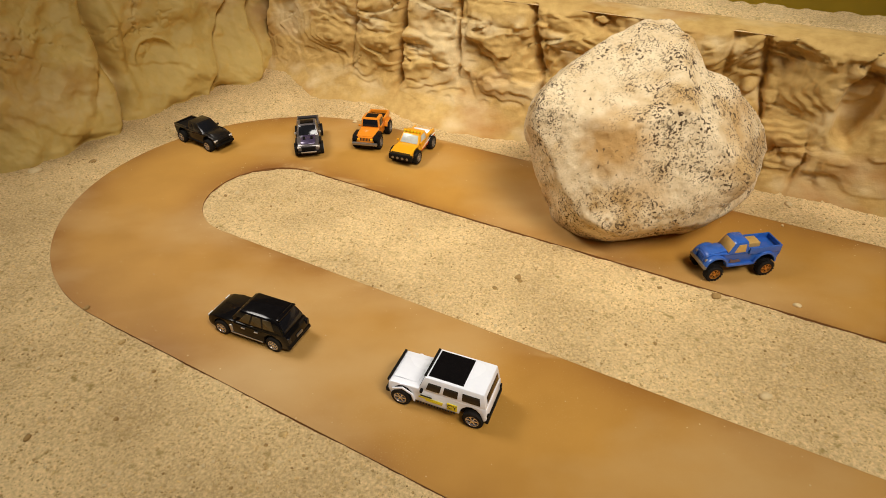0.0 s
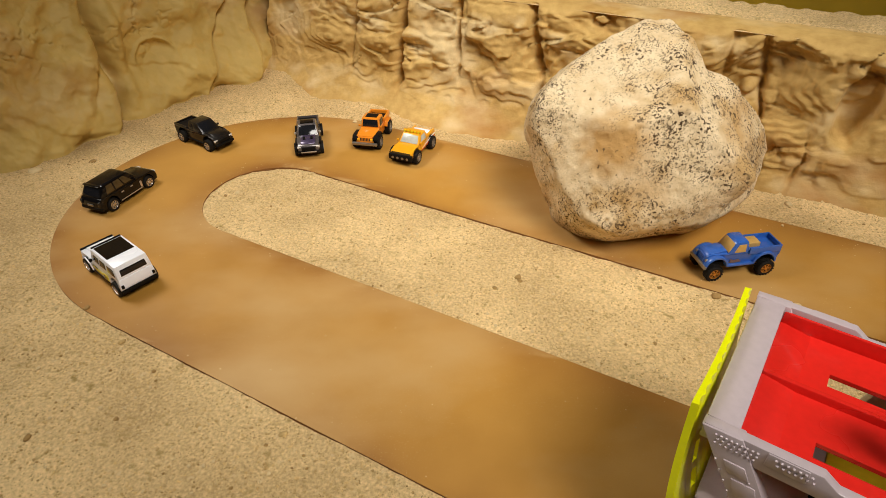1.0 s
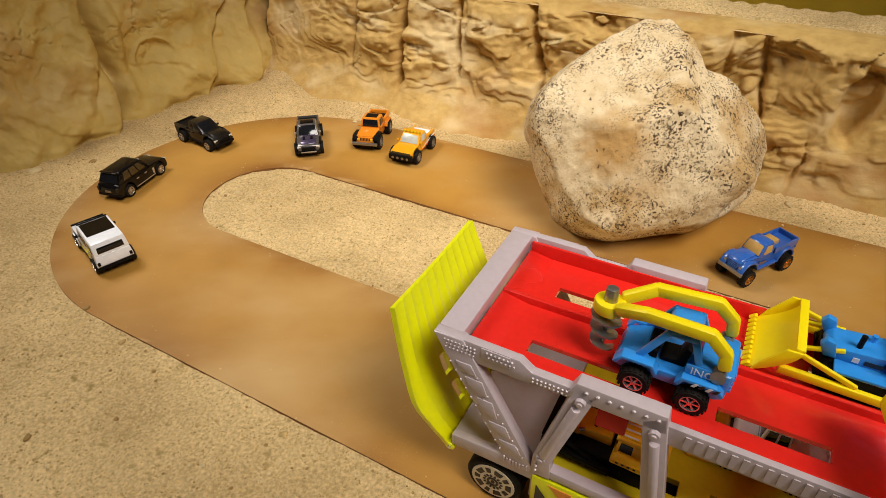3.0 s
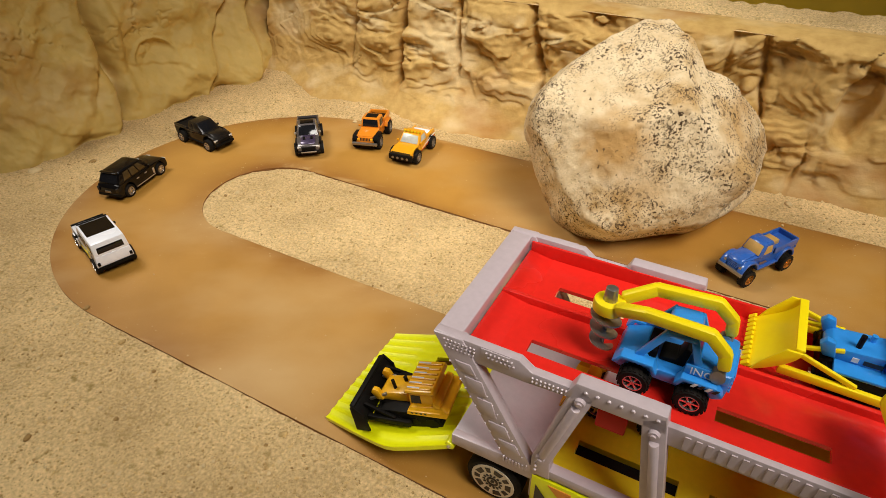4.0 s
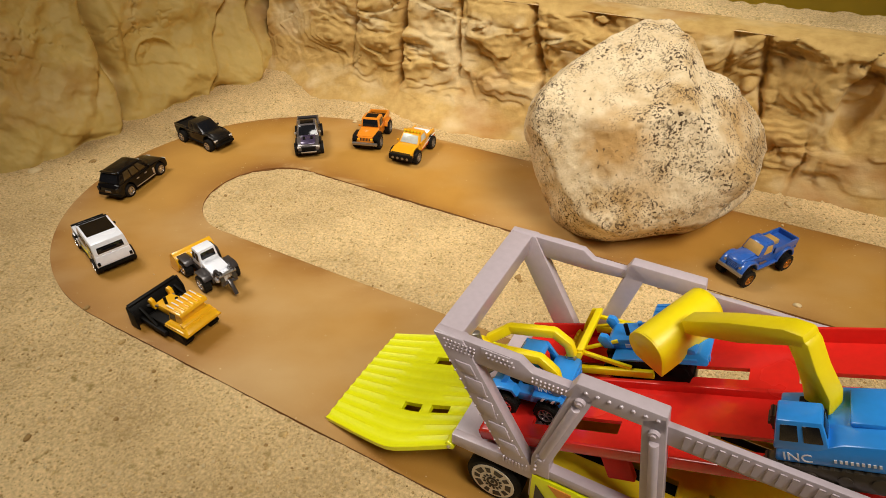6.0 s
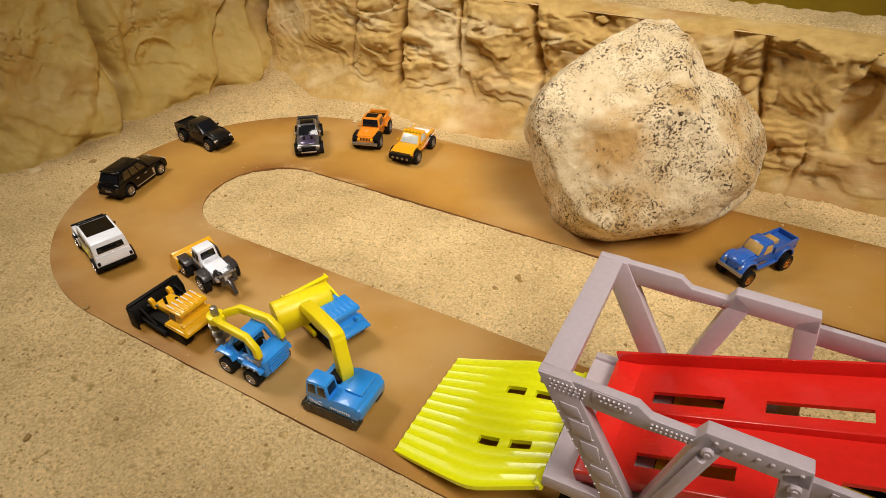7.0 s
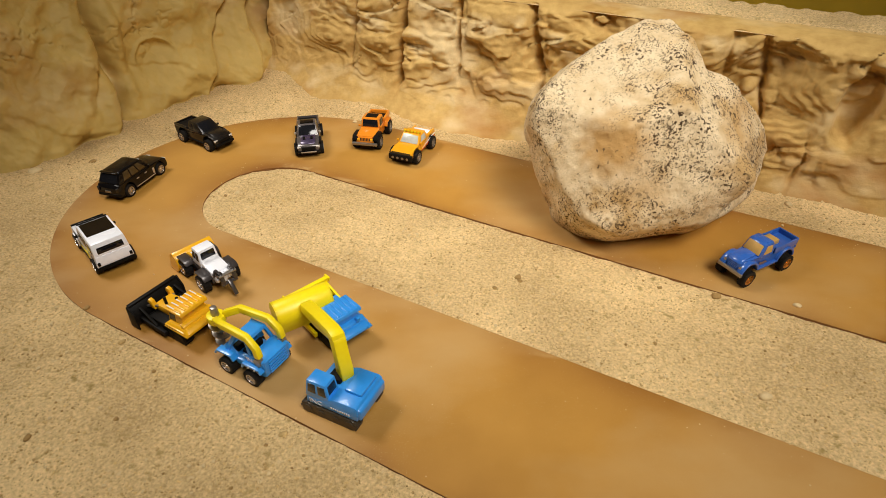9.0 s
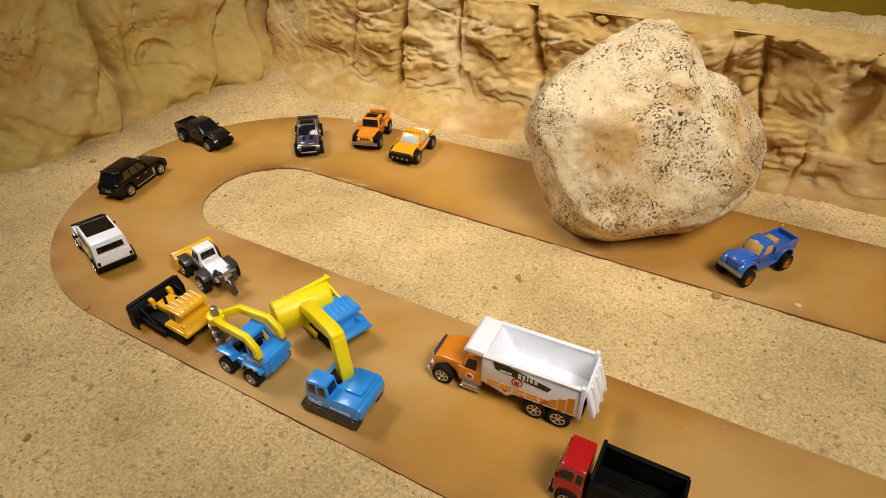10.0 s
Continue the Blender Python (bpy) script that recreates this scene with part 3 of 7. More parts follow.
def four_wheels(parent, wb, track, r, w, rim_mat=CHROME, spokes=6, lugs=False, shift=0.0):
    for x in (wb / 2 + shift, -wb / 2 + shift):
        for y in (track / 2, -track / 2):
            wheel(parent, x, y, r, r, w, rim_mat, spokes, lugs)


def profile(upper, zc, axles, r, gap=1.16):
    """A car's side outline: the upper line from tail to nose, closed below with wheel arches."""
    pts = list(upper)
    ra = r * gap
    for a in sorted(axles, reverse=True):
        t0 = math.asin(max(-1, min(1, (zc - r) / ra)))
        for i in range(9):
            t = t0 + (math.pi - 2 * t0) * i / 8
            pts.append((a + ra * math.cos(t), r + ra * math.sin(t)))
    return pts


class Cabin:
    """A cabin that narrows upwards, and panels that lie on its faces."""

    def __init__(self, b0, b1, t0, t1, wb, wt, z0, z1):
        L = [(b0, wb, z0), (b1, wb, z0), (t1, wt, z1), (t0, wt, z1)]
        R = [(x, -y, z) for x, y, z in L]
        self.faces = {"L": L, "R": R, "F": [R[1], L[1], L[2], R[2]], "B": [L[0], R[0], R[3], L[3]], "T": [R[3], R[2], L[2], L[3]]}
        self.pts = [R[0], R[1], L[1], L[0], R[3], R[2], L[2], L[3]]

    def body(self, bm=None):
        return hexa(bm or bmesh.new(), self.pts)

    def panel(self, face, u0, u1, v0, v1, out=0.00025, thick=0.0008, slant=0.0, bm=None):
        c = [Vector(p) for p in self.faces[face]]
        n = (c[1] - c[0]).cross(c[3] - c[0]).normalized()
        mid = sum((Vector(p) for p in self.pts), Vector()) / 8
        if n.dot(sum(c, Vector()) / 4 - mid) < 0:
            n = -n
        at = lambda u, v: (c[0] * (1 - u) + c[1] * u) * (1 - v) + (c[3] * (1 - u) + c[2] * u) * v
        q = [at(u0, v0), at(u1, v0), at(u1 - slant, v1), at(u0 + (slant if slant < 0 else 0), v1)]
        return hexa(bm or bmesh.new(), [p - n * thick for p in q] + [p + n * out for p in q])


def lamps(parent, x, ys, z, w, h, material=LAMP_LENS, name="headlight", depth=0.001):
    for y in ys:
        part(name, box(x - depth, x + depth, y - w / 2, y + w / 2, z - h / 2, z + h / 2), material, parent, bevel=0.0003)


def mirrors(parent, x, y, z, material):
    for s in (-1, 1):
        part("mirror", box(x - 0.0009, x + 0.0009, s * y, s * (y + 0.0026), z, z + 0.0022), material, parent, bevel=0.0004)


def resize(o, sx=1.0, sy=1.0, sz=1.0, dz=0.0):
    """Stretch and lift all parts of a vehicle but its wheels and tracks."""
    m = Matrix.Translation((0, 0, dz)) @ Matrix.Diagonal((sx, sy, sz, 1))
    for c in o.children:
        if c.name.split(".")[0] in ("wheel", "track"):
            continue
        for q in (c, *c.children_recursive):
            if q.matrix_basis == Matrix():
                q.data.transform(m)
            else:
                q.matrix_basis = Matrix.Translation((q.location.x * sx - q.location.x, q.location.y * sy - q.location.y, q.location.z * sz + dz - q.location.z)) @ q.matrix_basis
    return o


# ---- the cars ----
def black_estate():
    o = thing("suv", "glossy black sport utility toy car with silver trim on the road", "toy car", "toy cars")
    wb, r, zc, W = 0.0451, 0.0064, 0.0042, 0.0290
    up = [(-0.0355, zc), (-0.0362, 0.0075), (-0.0355, 0.0130), (-0.0335, 0.0158), (0.012, 0.0155), (0.030, 0.0142), (0.0350, 0.0125), (0.0362, 0.0080), (0.0355, zc)]
    part("body", prism(profile(up, zc, (wb / 2, -wb / 2), r), -W / 2, W / 2, taper=lambda x, z: (1 - 0.07 * max(0, (z - 0.009) / 0.007)) * (1 - 0.12 * max(0, (abs(x) - 0.026) / 0.010))), BLACK, o, bevel=0.0007)
    part("chassis", box(-0.033, 0.033, -0.0100, 0.0100, 0.0030, 0.010), BLACK_MATT, o, bevel=0.0005)
    c = Cabin(-0.0335, 0.0140, -0.0270, 0.0040, 0.0133, 0.0108, 0.0152, 0.0258)
    part("roof", c.body(), BLACK, o, bevel=0.0022)
    for f in "LR":
        for u0, u1, s in ((0.16, 0.37, 0), (0.41, 0.62, 0), (0.655, 0.86, 0.06)):
            part("window", c.panel(f, u0, u1, 0.18, 0.84, slant=s), BROWN_GLASS, o, "brown tinted side window", bevel=0.0003)
    part("windscreen", c.panel("F", 0.07, 0.93, 0.12, 0.90), BROWN_GLASS, o, bevel=0.0003)
    part("rear_window", c.panel("B", 0.09, 0.91, 0.14, 0.82), BLACK_GLASS, o, bevel=0.0003)
    part("spoiler", box(-0.0295, -0.0262, -0.0098, 0.0098, 0.0250, 0.0262), BLACK, o, bevel=0.0004)
    for s in (-1, 1):
        part("sill", box(-0.0140, 0.0140, s * 0.01445, s * 0.01485, 0.0052, 0.0060), SILVER, o, "silver sill strip")
        part("vent", box(0.0118, 0.0142, s * 0.0140, s * 0.0148, 0.0066, 0.0122), SILVER, o, "silver side vent", bevel=0.0002)
        for x in (-0.011, 0.0005):
            part("door_handle", box(x, x + 0.003, s * 0.0141, s * 0.0147, 0.0122, 0.0129), SILVER, o)
    lamps(o, 0.0352, (-0.0095, 0.0095), 0.0112, 0.0050, 0.0022)
    lamps(o, -0.0356, (-0.0110, 0.0110), 0.0118, 0.0024, 0.0042, BLACK_GLASS, "tail_light")
    part("grille", box(0.0350, 0.0364, -0.0060, 0.0060, 0.0086, 0.0116), SILVER, o, bevel=0.0003)
    part("number_plate", box(-0.0368, -0.0360, -0.0034, 0.0034, 0.0088, 0.0106), STEEL, o)
    part("rear_bumper", box(-0.0366, -0.0340, -0.0130, 0.0130, 0.0050, 0.0078), BLACK_MATT, o, bevel=0.0005)
    mirrors(o, 0.0085, 0.0132, 0.0160, BLACK)
    resize(o, 0.98, 0.98, 1.06, 0.0002)
    four_wheels(o, wb, 0.0244, r, 0.0046, CHROME, 8)
    return o


def white_offroader():
    o = thing("offroader", "boxy white toy off-roader with a black roof panel", "toy car", "toy cars")
    wb, r, zc, W = 0.0486, 0.0068, 0.0066, 0.0300
    up = [(-0.0345, zc + 0.001), (-0.0352, 0.0090), (-0.0348, 0.0172), (0.0105, 0.0172), (0.0350, 0.0160), (0.0356, 0.0100), (0.0340, zc)]
    part("body", prism(profile(up, zc, (wb / 2, -wb / 2), r, 1.2), -W / 2, W / 2, taper=lambda x, z: 1 - 0.06 * max(0, (z - 0.011) / 0.006)), WHITE, o, bevel=0.0007)
    part("chassis", box(-0.034, 0.034, -0.0100, 0.0100, 0.0035, 0.0110), BLACK_MATT, o, bevel=0.0005)
    c = Cabin(-0.0345, 0.0130, -0.0325, 0.0085, 0.0144, 0.0132, 0.0168, 0.0278)
    part("roof", c.body(), WHITE, o, bevel=0.0009)
    for f in "LR":
        for u0, u1 in ((0.08, 0.35), (0.42, 0.64), (0.69, 0.90)):
            part("window", c.panel(f, u0, u1, 0.16, 0.68), BLACK_GLASS, o, "black side window", bevel=0.0002)
    part("windscreen", c.panel("F", 0.05, 0.95, 0.10, 0.88), BLACK_GLASS, o, bevel=0.0002)
    part("rear_window", c.panel("B", 0.12, 0.88, 0.20, 0.66), BLACK_GLASS, o, bevel=0.0002)
    p = part("roof_panel", c.panel("T", 0.36, 0.95, 0.07, 0.93, out=0.0003), BLACK, o, "black ribbed roof panel")
    for i in range(7):
        y = -0.0090 + 0.0030 * i
        part("roof_rib", box(-0.0155, 0.0058, y - 0.0004, y + 0.0004, 0.0279, 0.02815), BLACK, p)
    part("roof_edge", box(0.0075, 0.0092, -0.0124, 0.0124, 0.0276, 0.0286), BLACK_MATT, o, bevel=0.0003)
    part("hood", box(0.0150, 0.0330, -0.0098, 0.0098, 0.0164, 0.0173), WHITE, o, bevel=0.0006)
    part("front_bumper", box(0.0345, 0.0376, -0.0148, 0.0148, 0.0060, 0.0098), BLACK_MATT, o, bevel=0.0006)
    part("brush_guard", box(0.0345, 0.0362, -0.0140, 0.0140, 0.0155, 0.0172), BLACK_MATT, o, "black bar across the bonnet's front edge", bevel=0.0004)
    part("grille", box(0.0350, 0.0362, -0.0090, 0.0090, 0.0108, 0.0148), CHROME, o, bevel=0.0003)
    part("rear_bumper", box(-0.0362, -0.0335, -0.0146, 0.0146, 0.0054, 0.0082), BLACK_MATT, o, bevel=0.0005)
    lamps(o, -0.0352, (-0.0130, 0.0130), 0.0112, 0.0022, 0.0026, BLACK_MATT, "tail_light")
    for s in (-1, 1):
        part("hub_arch", prism([(wb / 2 - 0.0092, 0.0062), (wb / 2 - 0.0076, 0.0120), (wb / 2, 0.0152), (wb / 2 + 0.0076, 0.0120), (wb / 2 + 0.0092, 0.0062), (wb / 2 + 0.0078, 0.0062), (wb / 2 + 0.0062, 0.0110), (wb / 2, 0.0138), (wb / 2 - 0.0062, 0.0110), (wb / 2 - 0.0078, 0.0062)], s * 0.0150, s * 0.0160), WHITE, o, bevel=0.0002)
        for i in range(14):
            x = -0.0135 + i * 0.0020
            part("hazard_block", box(x, x + 0.0010, s * 0.0152, s * 0.01560, 0.0062, 0.0073), PRINT_BLACK, o)
        part("badge", box(-0.0150, -0.0080, s * 0.0150, s * 0.01552, 0.0085, 0.0136), PRINT_YELLOW, o, "yellow square badge with black letters")
        m = Matrix.Translation((-0.0115, s * 0.01552, 0.0111)) @ Matrix.Rotation(radians(90), 4, "X") if s < 0 else Matrix.Translation((-0.0115, s * 0.01552, 0.0111)) @ Matrix.Rotation(math.pi, 4, "Z") @ Matrix.Rotation(radians(90), 4, "X")
        part("badge_letters", lettering("CY", 0.0050, 0.0001), PRINT_BLACK, o, m=m)
        for z, x0, x1, mt in ((0.0128, 0.0030, 0.0110, PRINT_BLACK), (0.0112, -0.0050, 0.0125, PRINT_YELLOW), (0.0098, -0.0045, 0.0075, PRINT_YELLOW)):
            part("side_stripe", box(x0, x1, s * 0.0151, s * 0.01545, z, z + 0.0009), mt, o)
    mirrors(o, 0.0100, 0.0146, 0.0170, BLACK_MATT)
    resize(o, 0.935, 0.97, 1.06, 0.0004)
    four_wheels(o, wb, 0.0270, r, 0.0052, CHROME, 6)
    return o


def blue_pickup():
    o = thing("pickup", "old-style blue toy pickup with tan cab and orange wheels", "toy pickup", "toy cars")
    wb, r, zc = 0.0441, 0.0070, 0.0075
    up = [(-0.0345, zc + 0.001), (-0.0352, 0.0160), (0.0095, 0.0165), (0.0265, 0.0165), (0.0300, 0.0150), (0.0305, zc)]
    part("body", prism(profile(up, zc, (wb / 2, -wb / 2), r, 1.22), -0.0108, 0.0108, taper=lambda x, z: 1 - 0.28 * max(0, (x - 0.010) / 0.020)), BLUE, o, bevel=0.0009)
    for s in (-1, 1):
        for x in (wb / 2, -wb / 2):
            f = [(x + 0.0112 * math.cos(t), 0.0066 + 0.0098 * math.sin(t)) for t in [math.pi * i / 10 for i in range(11)]]
            g = [(x + 0.0090 * math.cos(t), 0.0066 + 0.0078 * math.sin(t)) for t in [math.pi * (10 - i) / 10 for i in range(11)]]
            part("fender", prism(f + g, s * 0.0070, s * 0.0136), BLUE, o, bevel=0.0008)
        part("running_board", box(-0.0110, 0.0125, s * 0.0095, s * 0.0138, 0.0068, 0.0086), BLUE, o, bevel=0.0004)
        part("rust_mark", prism([(-0.001, 0.0094), (0.004, 0.0088), (0.0105, 0.0092), (0.009, 0.0108), (0.010, 0.0124), (0.0062, 0.0112), (0.002, 0.0116)], s * 0.0107, s * 0.01102), RUST, o, "brown worn patch on the door")
        part("bed_side", box(-0.0352, -0.0060, s * 0.0100, s * 0.0116, 0.0150, 0.0205), BLUE, o, bevel=0.0004)
    part("tailgate", box(-0.0356, -0.0340, -0.0112, 0.0112, 0.0120, 0.0205), BLUE, o, bevel=0.0004)
    part("bed_floor", box(-0.0340, -0.0065, -0.0100, 0.0100, 0.0145, 0.0166), BLUE, o)
    part("load", box(-0.0200, -0.0075, -0.0092, 0.0030, 0.0160, 0.0202), TAN, o, "tan load in the pickup bed", bevel=0.0008)
    part("chassis", box(-0.032, 0.030, -0.0085, 0.0085, 0.0050, 0.0095), BLACK_MATT, o, bevel=0.0005)
    c = Cabin(-0.0062, 0.0130, -0.0045, 0.0070, 0.0112, 0.0094, 0.0160, 0.0258)
    part("cab", c.body(), BLUE, o, bevel=0.0020)
    part("windscreen", c.panel("F", 0.08, 0.92, 0.14, 0.86), TAN, o, "tan tinted windscreen", bevel=0.0004)
    part("rear_window", c.panel("B", 0.18, 0.82, 0.25, 0.80), TAN, o, bevel=0.0004)
    for f in "LR":
        part("window", c.panel(f, 0.20, 0.78, 0.16, 0.80, slant=0.05), TAN, o, bevel=0.0004)
    part("bonnet", prism([(0.0120, 0.0140), (0.0120, 0.0185), (0.0270, 0.0172), (0.0308, 0.0150), (0.0308, 0.0090)], -0.0070, 0.0070), BLUE, o, bevel=0.0016)
    for i in range(5):
        part("grille_bar", box(0.0306, 0.0314, -0.0055, 0.0055, 0.0092 + i * 0.0013, 0.0099 + i * 0.0013), BLUE, o, bevel=0.0002)
    part("front_bumper", box(0.0315, 0.0338, -0.0142, 0.0142, 0.0066, 0.0094), STEEL, o, "bare grey bumper bar", bevel=0.0006)
    for s in (-1, 1):
        part("headlight", rod((0.0290, s * 0.0088, 0.0122), (0.0316, s * 0.0088, 0.0122), 0.0013, seg=12), STEEL, o)
    resize(o, 0.93, 0.80, 1.10, 0.0036)
    four_wheels(o, wb, 0.0212, r, 0.0056, GOLD, 6, True)
    return o


def double_cab(name, label, paint, hood_paint, nose, roof=None, bed=True, rims=CHROME):
    o = thing(name, label, "toy pickup", "toy cars")
    wb, r, zc, W = 0.0446, 0.0066, 0.0058, 0.0276
    up = [(-0.0355, zc + 0.001), (-0.0362, 0.0150), (0.0100, 0.0152), (0.0285, 0.0140), (0.0345, 0.0120), (0.0355, 0.0070), (0.0340, zc)]
    part("body", prism(profile(up, zc, (wb / 2, -wb / 2), r, 1.2), -W / 2, W / 2, taper=lambda x, z: (1 - 0.06 * max(0, (z - 0.010) / 0.005)) * (1 - 0.14 * max(0, (x - 0.024) / 0.011))), paint, o, bevel=0.0008)
    part("chassis", box(-0.034, 0.033, -0.0095, 0.0095, 0.0034, 0.0100), BLACK_MATT, o, bevel=0.0005)
    b0 = -0.0130 if bed else -0.0300
    c = Cabin(b0, 0.0155, b0 + 0.0030, 0.0050, 0.0126, 0.0104, 0.0148, 0.0238)
    part("cab", c.body(), paint, o, bevel=0.0010)
    for f in "LR":
        for u0, u1, s in ((0.10, 0.40, 0), (0.45, 0.80, 0.08)):
            part("window", c.panel(f, u0, u1, 0.16, 0.82, slant=s), BLACK_GLASS, o, bevel=0.0003)
    part("windscreen", c.panel("F", 0.07, 0.93, 0.10, 0.90), BLACK_GLASS, o, "dark windscreen", bevel=0.0003)
    part("rear_window", c.panel("B", 0.12, 0.88, 0.2, 0.85), BLACK_GLASS, o, bevel=0.0003)
    part("hood", prism([(0.0150, 0.0146), (0.0150, 0.0160), (0.0290, 0.0148), (0.0320, 0.0132), (0.0320, 0.0120)], -0.0085, 0.0085), hood_paint, o, bevel=0.0005)
    if roof is not None:
        part("roof_panel", c.panel("T", 0.10, 0.90, 0.12, 0.88), BLACK, o, "black roof panel", bevel=0.0003)
        for s in (-1, 1):
            part("hood_vent", box(0.0190, 0.0250, s * 0.0030, s * 0.0058, 0.0150, 0.0160), BLACK_MATT, o)
            part("fender_flare", box(0.0150, 0.0300, s * 0.0128, s * 0.0148, 0.0118, 0.0138), BLACK_MATT, o, bevel=0.0005)
    if bed:
        for s in (-1, 1):
            part("bed_side", box(-0.0355, -0.0135, s * 0.0110, s * 0.0132, 0.0145, 0.0172), paint, o, bevel=0.0004)
        part("tailgate", box(-0.0362, -0.0345, -0.0130, 0.0130, 0.0090, 0.0172), paint, o, bevel=0.0004)
        part("bed_liner", box(-0.0345, -0.0135, -0.0110, 0.0110, 0.0146, 0.0154), BLACK_MATT, o)
    else:
        part("roof_rack", box(-0.0270, 0.0020, -0.0095, 0.0095, 0.0240, 0.0250), BLACK_MATT, o, bevel=0.0004)
    part("grille", box(0.0345, 0.0360, -0.0080, 0.0080, 0.0078, 0.0110), BLACK_MATT, o, bevel=0.0003)
    part("front_bumper", box(0.0335, 0.0372, -0.0128, 0.0128, 0.0046, 0.0074), nose, o, bevel=0.0008)
    part("skid_plate", prism([(0.0335, 0.0030), (0.0375, 0.0058), (0.0375, 0.0070), (0.0335, 0.0060)], -0.0088, 0.0088), SILVER if nose is not BLACK_MATT else BLACK_MATT, o, bevel=0.0003)
    lamps(o, 0.0338, (-0.0105, 0.0105), 0.0106, 0.0044, 0.0022)
    lamps(o, -0.0362, (-0.0118, 0.0118), 0.0125, 0.0020, 0.0034, RED_PAINT, "tail_light")
    mirrors(o, 0.0105, 0.0128, 0.0158, paint if roof is None else SILVER)
    for s in (-1, 1):
        part("door_handle", box(-0.004, -0.001, s * 0.0134, s * 0.0139, 0.0128, 0.0134), paint, o)
        part("sill", box(-0.0140, 0.0140, s * 0.0120, s * 0.0146, 0.0046, 0.0060), BLACK_MATT, o, bevel=0.0004)
    resize(o, 0.96, 0.94, 1.08, 0.0014)
    four_wheels(o, wb, 0.0256, r, 0.0056, rims, 6, True)
    return o


def orange_truck():
    o = thing("pickup", "orange boxy toy off-road pickup with big black tyres", "toy pickup", "toy cars")
    wb, r, zc = 0.0390, 0.0078, 0.0082
    up = [(-0.0320, zc), (-0.0325, 0.0180), (0.0060, 0.0180), (0.0270, 0.0172), (0.0275, zc)]
    part("body", prism(profile(up, zc, (wb / 2, -wb / 2), r, 1.2), -0.0112, 0.0112, taper=lambda x, z: 1 - 0.12 * max(0, (x - 0.004) / 0.023)), ORANGE, o, bevel=0.0007)
    part("chassis", box(-0.030, 0.028, -0.0085, 0.0085, 0.0050, 0.0100), BLACK_MATT, o, bevel=0.0005)
    c = Cabin(-0.0105, 0.0075, -0.0095, 0.0045, 0.0110, 0.0098, 0.0176, 0.0282)
    part("cab", c.body(), ORANGE, o, bevel=0.0008)
    part("windscreen", c.panel("F", 0.08, 0.92, 0.12, 0.86), BLACK_GLASS, o, bevel=0.0003)
    part("rear_window", c.panel("B", 0.15, 0.85, 0.2, 0.8), BLACK_GLASS, o, bevel=0.0003)
    part("sunroof", c.panel("T", 0.12, 0.84, 0.16, 0.84), BLACK_MATT, o, "dark roof opening")
    for f in "LR":
        part("window", c.panel(f, 0.14, 0.86, 0.14, 0.82), BLACK_GLASS, o, bevel=0.0003)
    for s in (-1, 1):
        part("bed_side", box(-0.0325, -0.0105, s * 0.0098, s * 0.0116, 0.0176, 0.0226), ORANGE, o, bevel=0.0004)
        for x in (wb / 2, -wb / 2):
            part("fender", prism([(x - 0.0098, 0.0128), (x - 0.0070, 0.0172), (x + 0.0070, 0.0172), (x + 0.0098, 0.0128), (x + 0.0086, 0.0120), (x + 0.0062, 0.0158), (x - 0.0062, 0.0158), (x - 0.0086, 0.0120)], s * 0.0085, s * 0.0146), BLACK_MATT if x > 0 else ORANGE, o, bevel=0.0003)
    part("bed_floor", box(-0.0320, -0.0108, -0.0100, 0.0100, 0.0172, 0.0188), BLACK_MATT, o)
    part("tailgate", box(-0.0330, -0.0312, -0.0112, 0.0112, 0.0160, 0.0226), ORANGE, o, bevel=0.0004)
    part("grille", box(0.0268, 0.0282, -0.0080, 0.0080, 0.0105, 0.0160), ORANGE, o, bevel=0.0003)
    for i in range(7):
        part("grille_slot", box(0.0281, 0.0284, -0.0056 + i * 0.0017, -0.0048 + i * 0.0017, 0.0118, 0.0152), PRINT_BLACK, o)
    part("front_bumper", box(0.0290, 0.0322, -0.0142, 0.0142, 0.0078, 0.0106), STEEL, o, "dark grey bumper bar", bevel=0.0005)
    lamps(o, 0.0282, (-0.0075, 0.0075), 0.0132, 0.0026, 0.0026, AMBER)
    mirrors(o, 0.0068, 0.0112, 0.0186, ORANGE)
    four_wheels(o, wb, 0.0248, r, 0.0066, STEEL, 6, True)
    return o


